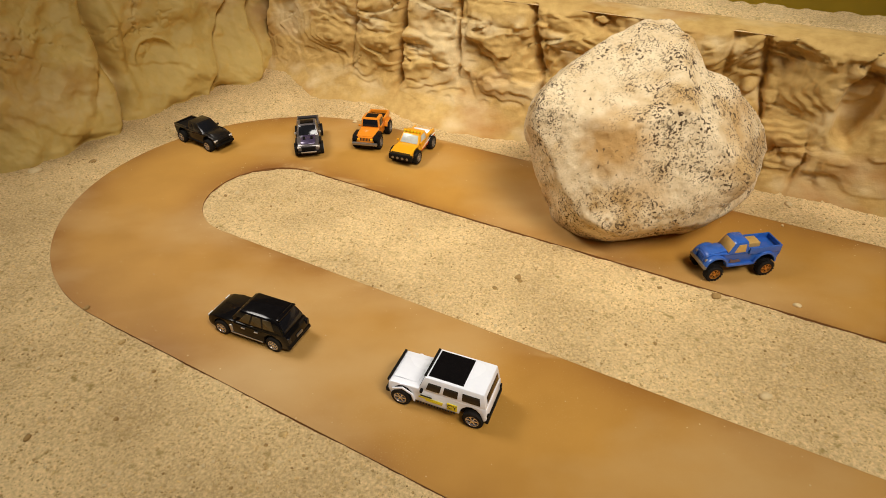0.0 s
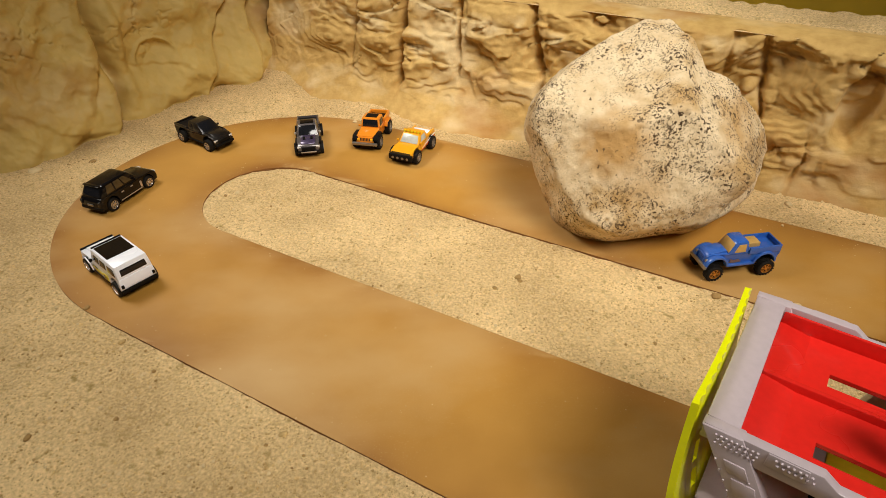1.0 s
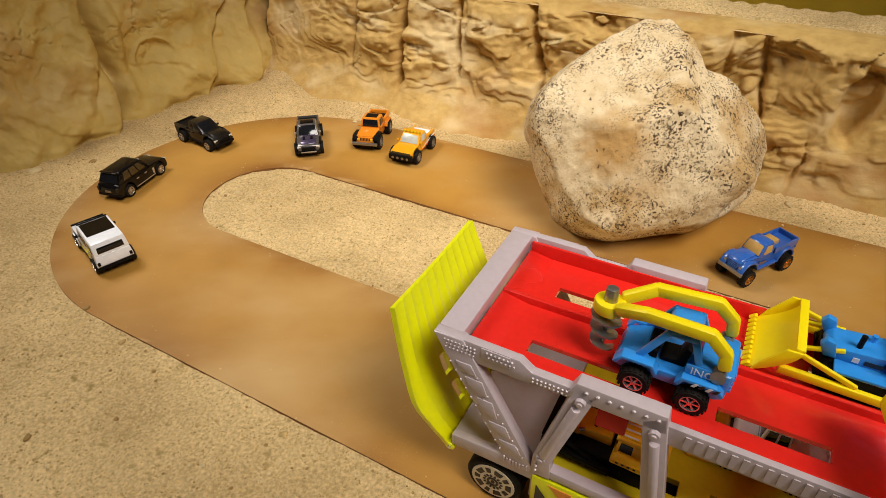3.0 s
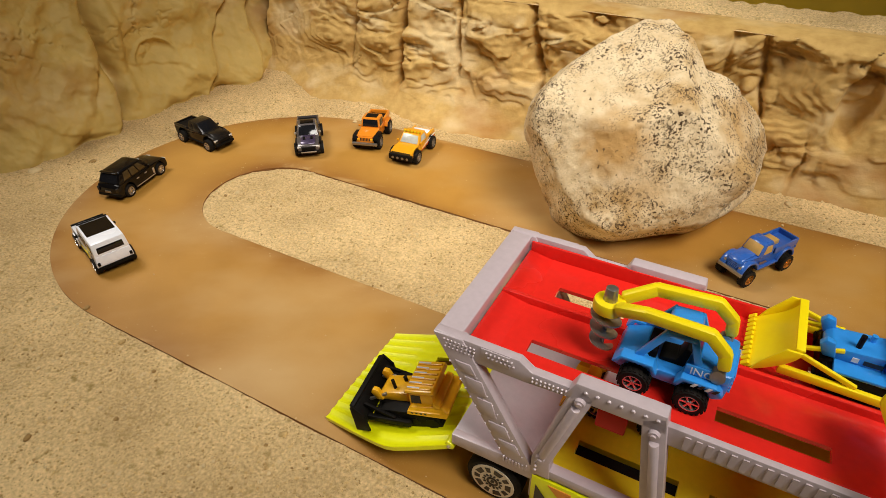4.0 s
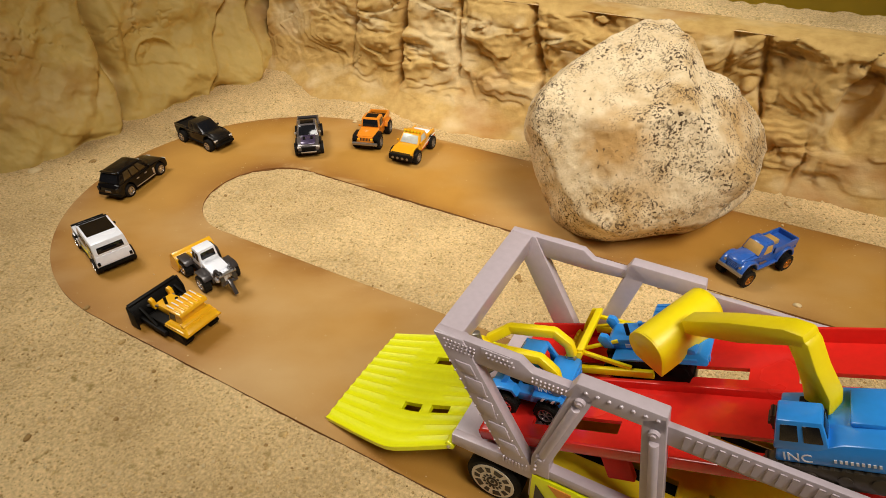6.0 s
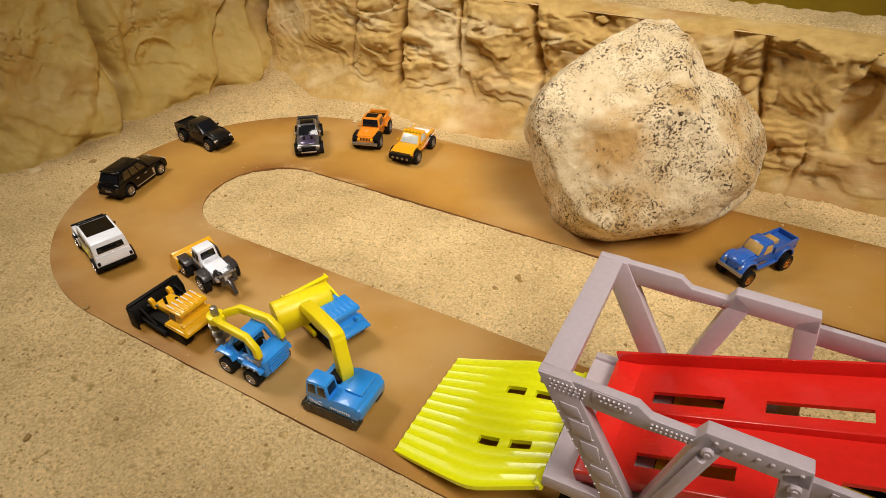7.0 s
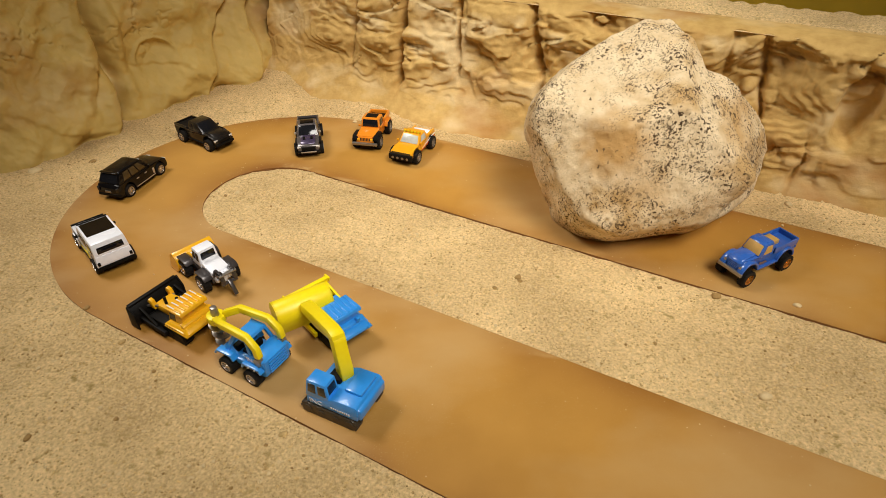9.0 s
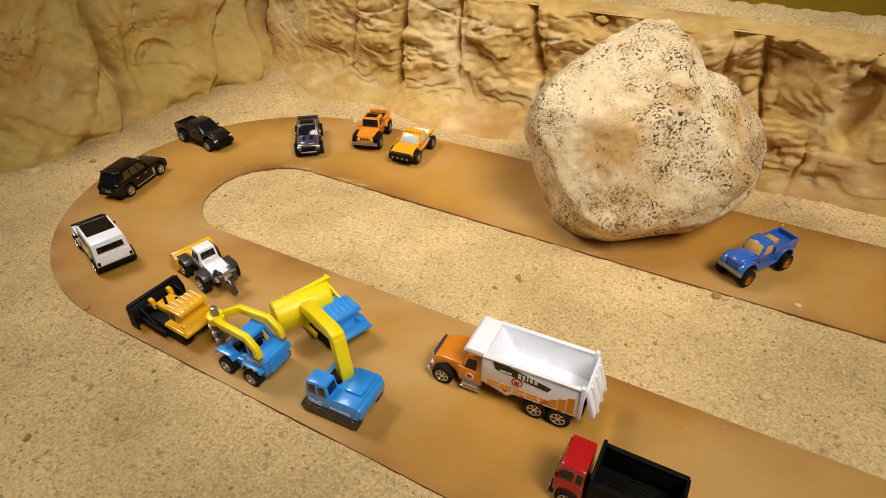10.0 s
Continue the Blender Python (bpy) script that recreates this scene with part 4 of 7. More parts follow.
def yellow_truck():
    o = thing("pickup", "amber toy off-road pickup with white stripes and roof lights", "toy pickup", "toy cars")
    wb, r, zc, W = 0.0375, 0.0072, 0.0085, 0.0262
    up = [(-0.0300, zc + 0.001), (-0.0312, 0.0165), (0.0080, 0.0168), (0.0285, 0.0150), (0.0296, 0.0090), (0.0285, zc)]
    part("body", prism(profile(up, zc, (wb / 2, -wb / 2), r, 1.2), -W / 2, W / 2, taper=lambda x, z: 1 - 0.06 * max(0, (z - 0.012) / 0.005)), HONEY, o, bevel=0.0008)
    part("chassis", box(-0.028, 0.029, -0.0085, 0.0085, 0.0052, 0.0105), BLACK_MATT, o, bevel=0.0005)
    c = Cabin(-0.0150, 0.0110, -0.0100, 0.0030, 0.0122, 0.0100, 0.0162, 0.0250)
    part("cab", c.body(), HONEY, o, bevel=0.0009)
    part("windscreen", c.panel("F", 0.07, 0.93, 0.10, 0.90), CLEAR_GLASS, o, "pale windscreen", bevel=0.0003)
    part("rear_window", c.panel("B", 0.12, 0.88, 0.2, 0.85), CLEAR_GLASS, o, bevel=0.0003)
    for f in "LR":
        part("window", c.panel(f, 0.24, 0.80, 0.14, 0.82, slant=0.08), CLEAR_GLASS, o, bevel=0.0003)
    for k in (-1, 1):
        part("bed_rail", box(-0.0305, -0.0140, k * 0.0098, k * 0.0122, 0.0162, 0.0188), HONEY, o, bevel=0.0005)
    bar = part("light_bar", box(-0.0010, 0.0015, -0.0100, 0.0100, 0.0252, 0.0282), HONEY, o, "amber roof light bar", bevel=0.0004)
    for i in range(5):
        part("roof_light", rod((0.0010, -0.008 + i * 0.004, 0.0267), (0.0022, -0.008 + i * 0.004, 0.0267), 0.0013, seg=10), PRINT_YELLOW, bar)
    part("bed_cover", box(-0.0250, -0.0150, -0.0100, 0.0100, 0.0162, 0.0190), WHITE, o, "white bed cover", bevel=0.0008)
    for s in (-1, 1):
        part("stripe", prism([(-0.0290, 0.0150), (-0.0230, 0.0150), (0.0040, 0.0112), (0.0040, 0.0104), (-0.0100, 0.0122), (-0.0290, 0.0142)], s * 0.0127, s * 0.01335), PRINT_WHITE, o, "white side stripe")
        part("stripe", prism([(-0.0280, 0.0130), (-0.0100, 0.0104), (0.0060, 0.0085), (0.0060, 0.0080), (-0.0280, 0.0122)], s * 0.0127, s * 0.01330), RED_PAINT, o)
    part("front_bumper", box(0.0280, 0.0322, -0.0134, 0.0134, 0.0068, 0.0128), BLACK_MATT, o, "dark ribbed bumper", bevel=0.0006)
    part("grille", box(0.0285, 0.0302, -0.0110, 0.0110, 0.0112, 0.0146), BROWN_GLASS, o, bevel=0.0004)
    for i in range(4):
        part("fog_light", rod((0.0312, -0.0084 + i * 0.0056, 0.0094), (0.0326, -0.0084 + i * 0.0056, 0.0094), 0.0014, seg=10), STEEL, o)
    mirrors(o, 0.0085, 0.0124, 0.0170, HONEY)
    four_wheels(o, wb, 0.0262, r, 0.0060, STEEL, 6, True)
    return o


# ---- the building machines ----
def crawler(parent, y, x0, x1, r, w, lugs=20, z0=0.0, material=BLACK_MATT):
    """One track: a belt round two rollers, with cleats."""
    pts = [(x1 + r * math.sin(t), z0 + r + r * math.cos(t)) for t in [math.pi * i / 8 for i in range(9)]] + [(x0 - r * math.sin(t), z0 + r - r * math.cos(t)) for t in [math.pi * i / 8 for i in range(9)]]
    t = part("track", prism(pts, y - w / 2, y + w / 2), material, parent, "dark crawler track", bevel=0.0002)
    L = x1 - x0
    n = lugs
    per = 2 * L + 2 * math.pi * r
    bm = bmesh.new()
    for i in range(n):
        s = per * i / n
        if s < L:
            x, z, a = x0 + s, z0 + 2 * r, 0
        elif s < L + math.pi * r:
            k = (s - L) / r
            x, z, a = x1 + r * math.sin(k), z0 + r + r * math.cos(k), k
        elif s < 2 * L + math.pi * r:
            x, z, a = x1 - (s - L - math.pi * r), z0, math.pi
        else:
            k = math.pi + (s - 2 * L - math.pi * r) / r
            x, z, a = x0 + r * math.sin(k), z0 + r + r * math.cos(k), k
        tmp = bmesh.new()
        box(-0.0007, 0.0007, -w * 0.5, w * 0.5, -0.0002, 0.0006 if z > z0 + 0.0005 else 0.0, tmp)
        tmp.transform(Matrix.Translation((x, y, z)) @ Matrix.Rotation(a, 4, "Y"))
        me = bpy.data.meshes.new("tmp")
        tmp.to_mesh(me)
        tmp.free()
        bm.from_mesh(me)
        bpy.data.meshes.remove(me)
    part("cleats", bm, material, t)
    out = 1 if y > 0 else -1
    for i in range(4):
        x = x0 + (x1 - x0) * i / 3
        part("roller", rod((x, y + out * w * 0.45, z0 + r), (x, y + out * w * 0.58, z0 + r), r * (0.7 if i in (0, 3) else 0.5), seg=14), TRACK if parent.name.startswith("excavator") else BLACK_MATT, t)
    return t


def bulldozer(label, paint, blade_mat, big):
    o = thing("bulldozer", label, "toy bulldozer", "building machines")
    for s in (-1, 1):
        crawler(o, s * 0.0112, -0.0190, 0.0128, 0.0056, 0.0066)
    part("chassis", box(-0.0250, 0.0180, -0.0085, 0.0085, 0.0040, 0.0125), BLACK_MATT, o, bevel=0.0006)
    part("track_guard", box(-0.0235, 0.0130, -0.0148, 0.0148, 0.0118, 0.0134), BLACK_MATT if not big else paint, o, bevel=0.0005)
    # bonnet with ribs, exhaust and lifting horns
    part("bonnet", prism([(-0.0040, 0.0130), (-0.0040, 0.0205), (0.0150, 0.0190), (0.0175, 0.0165), (0.0175, 0.0130)], -0.0072, 0.0072), paint, o, bevel=0.0008)
    for s in (-1, 1):
        part("lifting_horn", prism([(0.0130, 0.0150), (0.0150, 0.0225), (0.0185, 0.0235), (0.0205, 0.0205), (0.0180, 0.0150)], s * 0.0060, s * 0.0092), paint, o, bevel=0.0006)
    part("exhaust", rod((0.0060, 0.0030, 0.019), (0.0060, 0.0030, 0.0262), 0.0011, seg=10), BLACK_MATT, o)
    part("air_filter", rod((0.0010, -0.0030, 0.019), (0.0010, -0.0030, 0.0232), 0.0012, seg=10), BLACK_MATT if not big else paint, o)
    c = Cabin(-0.0240, -0.0060, -0.0225, -0.0075, 0.0112, 0.0098, 0.0128, 0.0250)
    part("cab", c.body(), paint, o, bevel=0.0008)
    for f in "LR":
        part("window", c.panel(f, 0.50, 0.90, 0.40, 0.85), BLACK_GLASS, o)
    part("windscreen", c.panel("F", 0.10, 0.90, 0.52, 0.90), BLACK_GLASS, o)
    roof = part("roof", prism([(-0.0262, 0.0262), (-0.0250, 0.0290), (-0.0070, 0.0284), (-0.0058, 0.0262)], -0.0118, 0.0118), paint, o, "ribbed canopy roof", bevel=0.0006)
    for i in range(6):
        y = -0.0104 + i * 0.0038
        part("roof_rib", prism([(-0.0246, 0.0284), (-0.0240, 0.0298), (-0.0078, 0.0292), (-0.0072, 0.0280)], y, y + 0.0019), paint, roof, bevel=0.0003)
        # the smaller machine's ribs carry thin white strips on top
        if not big:
            part("worn_edge", box(-0.0165, -0.0082, y + 0.0005, y + 0.0014, 0.0291, 0.02965), PRINT_WHITE, roof, "thin white strip on the rib")
    part("skirt", prism([(-0.0325, 0.0120), (-0.0330, 0.0150), (-0.0290, 0.0175), (-0.0080, 0.0165), (-0.0050, 0.0128)], -0.0158, 0.0158, taper=lambda x, z: 1 - 0.22 * max(0, (z - 0.013) / 0.0045)), paint, o, "hull that flares out over the tracks", bevel=0.0009)
    for k in (-1, 1):
        part("tail_lamp", box(-0.0334, -0.0318, k * 0.0105, k * 0.0135, 0.0132, 0.0152), paint, o, bevel=0.0004)
    part("engine_box", prism([(-0.0285, 0.0125), (-0.0275, 0.0190), (-0.0235, 0.0205), (-0.0235, 0.0125)], -0.0130, 0.0130), paint, o, bevel=0.0008)
    for s in (-1, 1):
        part("fender", box(-0.0280, -0.0060, s * 0.0100, s * 0.0150, 0.0125, 0.0150), paint, o, bevel=0.0005)
        for k in range(4):
            part("vent_slot", box(-0.0190 + k * 0.003, -0.0176 + k * 0.003, s * 0.0149, s * 0.0152, 0.0132, 0.0144), PRINT_BLACK, o)
        part("push_arm", beam([(-0.0060, s * 0.0165, 0.0060), (0.0220 if not big else 0.0310, s * 0.0165, 0.0080 if not big else 0.0070)], 0.0026, 0.0040), blade_mat, o, bevel=0.0004)
        part("tilt_ram", beam([(0.0040, s * 0.0160, 0.0090), (0.0225 if not big else 0.0270, s * 0.0150, 0.0170)], 0.0018, 0.0022), blade_mat, o, bevel=0.0003)
        part("lift_ram", beam([(0.0110, s * 0.0070, 0.0185), (0.0225 if not big else 0.0275, s * 0.0090, 0.0150)], 0.0016, 0.0018), STEEL if not big else blade_mat, o, bevel=0.0003)
    # the blade: a curved plate with side plates and a toothed edge
    n = 9
    h0, h1, half, deep = (0.0005, 0.0200, 0.0205, 0.0050) if not big else (0.0030, 0.0200, 0.0178, 0.0160)
    bx = 0.0235 if not big else 0.0275
    if big:                                                         # a scoop that leans back
        arc = [(bx + deep * (1 - i / (n - 1)) ** 1.7, h0 + (h1 - h0) * i / (n - 1)) for i in range(n)]
    else:
        arc = [(bx + deep * (2 * i / (n - 1) - 1) ** 2 + 0.0012 * i / n, h0 + (h1 - h0) * i / (n - 1)) for i in range(n)]
    out = arc + [(x - 0.0016, z) for x, z in reversed(arc)]
    blade = part("blade", prism(out, -half, half), blade_mat, o, "wide curved push blade", bevel=0.0003)
    for s in (-1, 1):
        part("blade_end", prism([(x - 0.0016, z) for x, z in reversed(arc)] + [(bx + deep * 0.75, h0 + 0.0055), (bx + 0.0045, h1)] if big else [(bx - 0.0022, h0), (bx + deep + 0.0030, h0), (bx + deep + 0.0010, h1), (bx + deep - 0.0015, h1 + 0.0015), (bx - 0.0022, h1 - 0.0060)], s * half, s * (half + 0.0012)), blade_mat, blade, bevel=0.0003)
    for i in range(11):
        y = -half + 0.0012 + i * (2 * half - 0.0024) / 10
        part("tooth", prism([(bx + deep - 0.0010, h0), (bx + deep + 0.0022, h0), (bx + deep, h0 + 0.0022), (bx + deep - 0.0010, h0 + 0.0022)], y - 0.0011, y + 0.0011), blade_mat, blade)
    cap = bx if big else bx + deep
    part("blade_cap", box(cap - 0.0022, cap + 0.0014, -half, half, h1 - 0.0004, h1 + 0.0012), blade_mat, blade, bevel=0.0004)
    if big:
        part("tail_horn", prism([(-0.0290, 0.0200), (-0.0300, 0.0240), (-0.0270, 0.0235), (-0.0262, 0.0200)], -0.0070, -0.0050), paint, o)
        for s in (-1, 1):
            part("number_patch", box(0.0048, 0.0072, s * 0.0072, s * 0.0075, 0.0146, 0.0170), PRINT_WHITE, o)
            part("side_print", box(-0.0040, 0.0030, s * 0.0072, s * 0.0075, 0.0146, 0.0168), PRINT_BLACK, o)
    resize(o, 1.0, 1.0, 0.98) if big else resize(o, 0.92, 1.0, 0.96)
    return o


def wheel_loader():
    o = thing("wheel_loader", "white toy wheel loader with orange bucket and grey claw", "toy loader", "building machines")
    wb, r = 0.0292, 0.0074
    part("chassis", prism([(-0.0210, 0.0070), (-0.0210, 0.0135), (0.0190, 0.0135), (0.0210, 0.0090), (0.0190, 0.0060)], -0.0080, 0.0080), DARK_GREY, o, bevel=0.0007)
    for s in (-1, 1):
        for x in (wb / 2, -wb / 2):
            part("fender", prism([(x - 0.0086, 0.0135), (x - 0.0060, 0.0170), (x + 0.0060, 0.0170), (x + 0.0086, 0.0135), (x + 0.0070, 0.0135), (x + 0.0050, 0.0158), (x - 0.0050, 0.0158), (x - 0.0070, 0.0135)], s * 0.0070, s * 0.0150), DARK_GREY, o, "dark grey mudguard", bevel=0.0003)
    part("bonnet", prism([(-0.0235, 0.0120), (-0.0235, 0.0185), (-0.0060, 0.0215), (-0.0060, 0.0120)], -0.0075, 0.0075), WHITE, o, bevel=0.0010)
    part("tail_block", box(-0.0262, -0.0225, -0.0070, 0.0070, 0.0095, 0.0168), WHITE, o, bevel=0.0010)
    for k in range(4):
        part("vent_slot", box(-0.0192 + 0.0030 * k, -0.0178 + 0.0030 * k, 0.0074, 0.0078, 0.0140, 0.0180), PRINT_BLACK, o)
    c = Cabin(-0.0080, 0.0060, -0.0065, 0.0040, 0.0085, 0.0072, 0.0160, 0.0305)
    part("cab", c.body(), WHITE, o, bevel=0.0010)
    for f in "LR":
        for u0, u1 in ((0.10, 0.46), (0.54, 0.90)):
            part("window", c.panel(f, u0, u1, 0.38, 0.85), BLACK_GLASS, o, bevel=0.0002)
    part("windscreen", c.panel("F", 0.12, 0.88, 0.30, 0.86), BLACK_GLASS, o, bevel=0.0002)
    part("rear_window", c.panel("B", 0.12, 0.88, 0.45, 0.86), BLACK_GLASS, o, bevel=0.0002)
    part("front_hood", prism([(0.0060, 0.0135), (0.0060, 0.0195), (0.0150, 0.0190), (0.0170, 0.0135)], -0.0062, 0.0062), WHITE, o, bevel=0.0010)
    for s in (-1, 1):
        part("lift_arm", beam([(0.0050, s * 0.0060, 0.0180), (0.0170, s * 0.0064, 0.0170), (0.0250, s * 0.0064, 0.0080)], 0.0022, 0.0034), AMBER, o, bevel=0.0004)
    arc = [(0.0262 + 0.0090 * math.cos(t), 0.0098 + 0.0092 * math.sin(t)) for t in [radians(100 + 20 * i) for i in range(9)]]
    inner = [(0.0262 + 0.0078 * math.cos(t), 0.0098 + 0.0080 * math.sin(t)) for t in [radians(100 + 20 * i) for i in range(9)]]
    b = part("bucket", prism(arc + [(0.0340, 0.0008), (0.0340, 0.0018)] + inner[::-1], -0.0165, 0.0165), AMBER, o, "orange loading bucket", bevel=0.0002)
    for s in (-1, 1):
        part("bucket_side", prism(arc + [(0.0340, 0.0010), (0.0290, 0.0150)], s * 0.0160, s * 0.0170), AMBER, b)
    # the claw at the tail
    for k, (y, z) in enumerate(((-0.0048, 0.0125), (0.0, 0.0135), (0.0048, 0.0125), (-0.0026, 0.0165), (0.0026, 0.0165), (0.0, 0.0105))):
        part("engine_lump", box(-0.0278, -0.0245, y - 0.0019, y + 0.0019, z - 0.0018, z + 0.0018), WHITE, o, bevel=0.0008)
    for k in (-1, 1):
        part("claw_arm", beam([(-0.0230, k * 0.0062, 0.0150), (-0.0290, k * 0.0062, 0.0230), (-0.0335, k * 0.0050, 0.0205)], 0.0022, 0.0032), DARK_GREY, o, bevel=0.0004)
    claw = part("claw", prism([(-0.0300, 0.0228), (-0.0335, 0.0232), (-0.0362, 0.0160), (-0.0350, 0.0108), (-0.0318, 0.0112), (-0.0330, 0.0160)], -0.0066, -0.0036), DARK_GREY, o, "dark grey ripper frame", bevel=0.0004)
    part("claw_plate", prism([(-0.0300, 0.0228), (-0.0335, 0.0232), (-0.0362, 0.0160), (-0.0350, 0.0108), (-0.0318, 0.0112), (-0.0330, 0.0160)], 0.0036, 0.0066), DARK_GREY, claw, bevel=0.0004)
    part("claw_bar", rod((-0.0338, -0.0072, 0.0205), (-0.0338, 0.0072, 0.0205), 0.0013, seg=10), STEEL, claw)
    part("claw_bar", rod((-0.0345, -0.0066, 0.0125), (-0.0345, 0.0066, 0.0125), 0.0012, seg=10), DARK_GREY, claw)
    part("tine", prism([(-0.0340, 0.0150), (-0.0372, 0.0120), (-0.0420, 0.0040), (-0.0395, 0.0045), (-0.0335, 0.0105)], -0.0015, 0.0015), DARK_GREY, claw, bevel=0.0003)
    four_wheels(o, wb, 0.0250, r, 0.0064, CHROME, 5, True)
    return o


def drill_rig():
    o = thing("drill_rig", "sky-blue toy drilling buggy with yellow arms and grey auger", "toy digger", "building machines")
    wb, r = 0.0228, 0.0064
    part("chassis", box(-0.0170, 0.0170, -0.0085, 0.0085, 0.0045, 0.0090), BLACK_MATT, o, bevel=0.0006)
    part("body", prism([(-0.0200, 0.0080), (-0.0210, 0.0185), (-0.0090, 0.0190), (-0.0060, 0.0115), (0.0060, 0.0115), (0.0095, 0.0150), (0.0185, 0.0115), (0.0200, 0.0070), (0.0170, 0.0062), (-0.0170, 0.0066)], -0.0112, 0.0112, taper=lambda x, z: 1 - 0.15 * max(0, (x - 0.010) / 0.010)), SKY_BLUE, o, bevel=0.0007)
    for i in range(5):
        part("vent_rib", box(-0.0216, -0.0206, -0.0080, 0.0080, 0.0095 + i * 0.0017, 0.0104 + i * 0.0017), SKY_BLUE, o, bevel=0.0002)
    for s in (-1, 1):
        part("fender", prism([(-0.0195, 0.0120), (-0.0170, 0.0145), (-0.0050, 0.0145), (-0.0030, 0.0110), (-0.0045, 0.0105), (-0.0060, 0.0132), (-0.0165, 0.0132), (-0.0180, 0.0110)], s * 0.0095, s * 0.0150), SKY_BLUE, o, bevel=0.0003)
        part("fender", prism([(0.0030, 0.0110), (0.0050, 0.0145), (0.0165, 0.0145), (0.0195, 0.0110), (0.0180, 0.0105), (0.0160, 0.0132), (0.0060, 0.0132), (0.0045, 0.0105)], s * 0.0090, s * 0.0145), SKY_BLUE, o, bevel=0.0003)
        for a, b in (((-0.0090, 0.0185), (-0.0060, 0.0258)), ((0.0110, 0.0140), (0.0030, 0.0258))):
            part("roll_bar", beam([(a[0], s * 0.0098, a[1]), (b[0], s * 0.0080, b[1])], 0.0020, 0.0026), SKY_BLUE, o, bevel=0.0004)
        part("side_panel", box(-0.0200, -0.0052, s * 0.0108, s * 0.0118, 0.0146, 0.0184), SKY_BLUE, o, bevel=0.0005)
        m = Matrix.Translation((-0.0108, s * 0.0119, 0.0163)) @ (Matrix.Rotation(math.pi, 4, "Z") if s > 0 else Matrix()) @ Matrix.Rotation(radians(90), 4, "X")
        part("letters", lettering("INC", 0.0050, 0.00012), PRINT_WHITE, o, "white letters", m=m)
        for k in range(4):
            part("hazard_stripe", prism([(-0.0170 + k * 0.0024, 0.0124), (-0.0158 + k * 0.0024, 0.0124), (-0.0170 + k * 0.0024, 0.0140), (-0.0182 + k * 0.0024, 0.0140)], s * 0.0148, s * 0.0152), PRINT_WHITE if k % 2 else PRINT_BLACK, o)
    part("roof", prism([(-0.0075, 0.0250), (-0.0065, 0.0270), (0.0035, 0.0266), (0.0048, 0.0250)], -0.0092, 0.0092), SKY_BLUE, o, bevel=0.0006)
    part("seat", prism([(-0.0050, 0.0110), (-0.0062, 0.0190), (-0.0040, 0.0195), (-0.0020, 0.0135), (0.0040, 0.0130), (0.0040, 0.0110)], -0.0050, 0.0050), BLACK_MATT, o, bevel=0.0006)
    part("dashboard", box(0.0050, 0.0090, -0.0070, 0.0070, 0.0120, 0.0160), BLACK_MATT, o, bevel=0.0005)
    for s in (-1, 1):
        part("arm", beam([(-0.0168, s * 0.0106, 0.0215), (-0.0160, s * 0.0104, 0.0262), (-0.0100, s * 0.0100, 0.0312), (0.0115, s * 0.0086, 0.0306), (0.0215, s * 0.0042, 0.0262)], 0.0046, 0.0044), YELLOW, o, "bright yellow lifting arm", bevel=0.0012)
        part("pivot", rod((-0.0160, s * 0.0090, 0.0175), (-0.0160, s * 0.0128, 0.0175), 0.0026, seg=14), STEEL, o)
    head = part("drill_head", rod((0.0262, 0, 0.0215), (0.0262, 0, 0.0262), 0.0060, seg=18), YELLOW, o, "yellow ring that holds the auger", bevel=0.0007)
    part("drill_motor", rod((0.0262, 0, 0.0260), (0.0262, 0, 0.0312), 0.0028, 0.0023, seg=12), STEEL, o, "ribbed grey drill motor", bevel=0.0003)
    auger = part("auger", rod((0.0262, 0, 0.0040), (0.0262, 0, 0.0220), 0.0010, seg=10), STEEL, o, "grey spiral auger")
    bm = bmesh.new()
    prev = None
    for i in range(61):
        t = i / 60 * 2.6 * 2 * math.pi
        z = 0.0200 - 0.0150 * i / 60
        rr = 0.0064 - 0.0016 * i / 60
        ring = [bm.verts.new((0.0262 + q * math.cos(t), q * math.sin(t), z + dz)) for q, dz in ((0.0008, 0.0004), (rr, 0.0003), (rr, -0.0003), (0.0008, -0.0004))]
        if prev:
            for k in range(4):
                bm.faces.new((prev[k], prev[(k + 1) % 4], ring[(k + 1) % 4], ring[k]))
        prev = ring
    part("auger_blade", bm, STEEL, auger)
    resize(o, 1.12, 1.0, 1.28, -0.0003)
    four_wheels(o, wb, 0.0252, r, 0.0066, CHROME, 6, True)
    return o


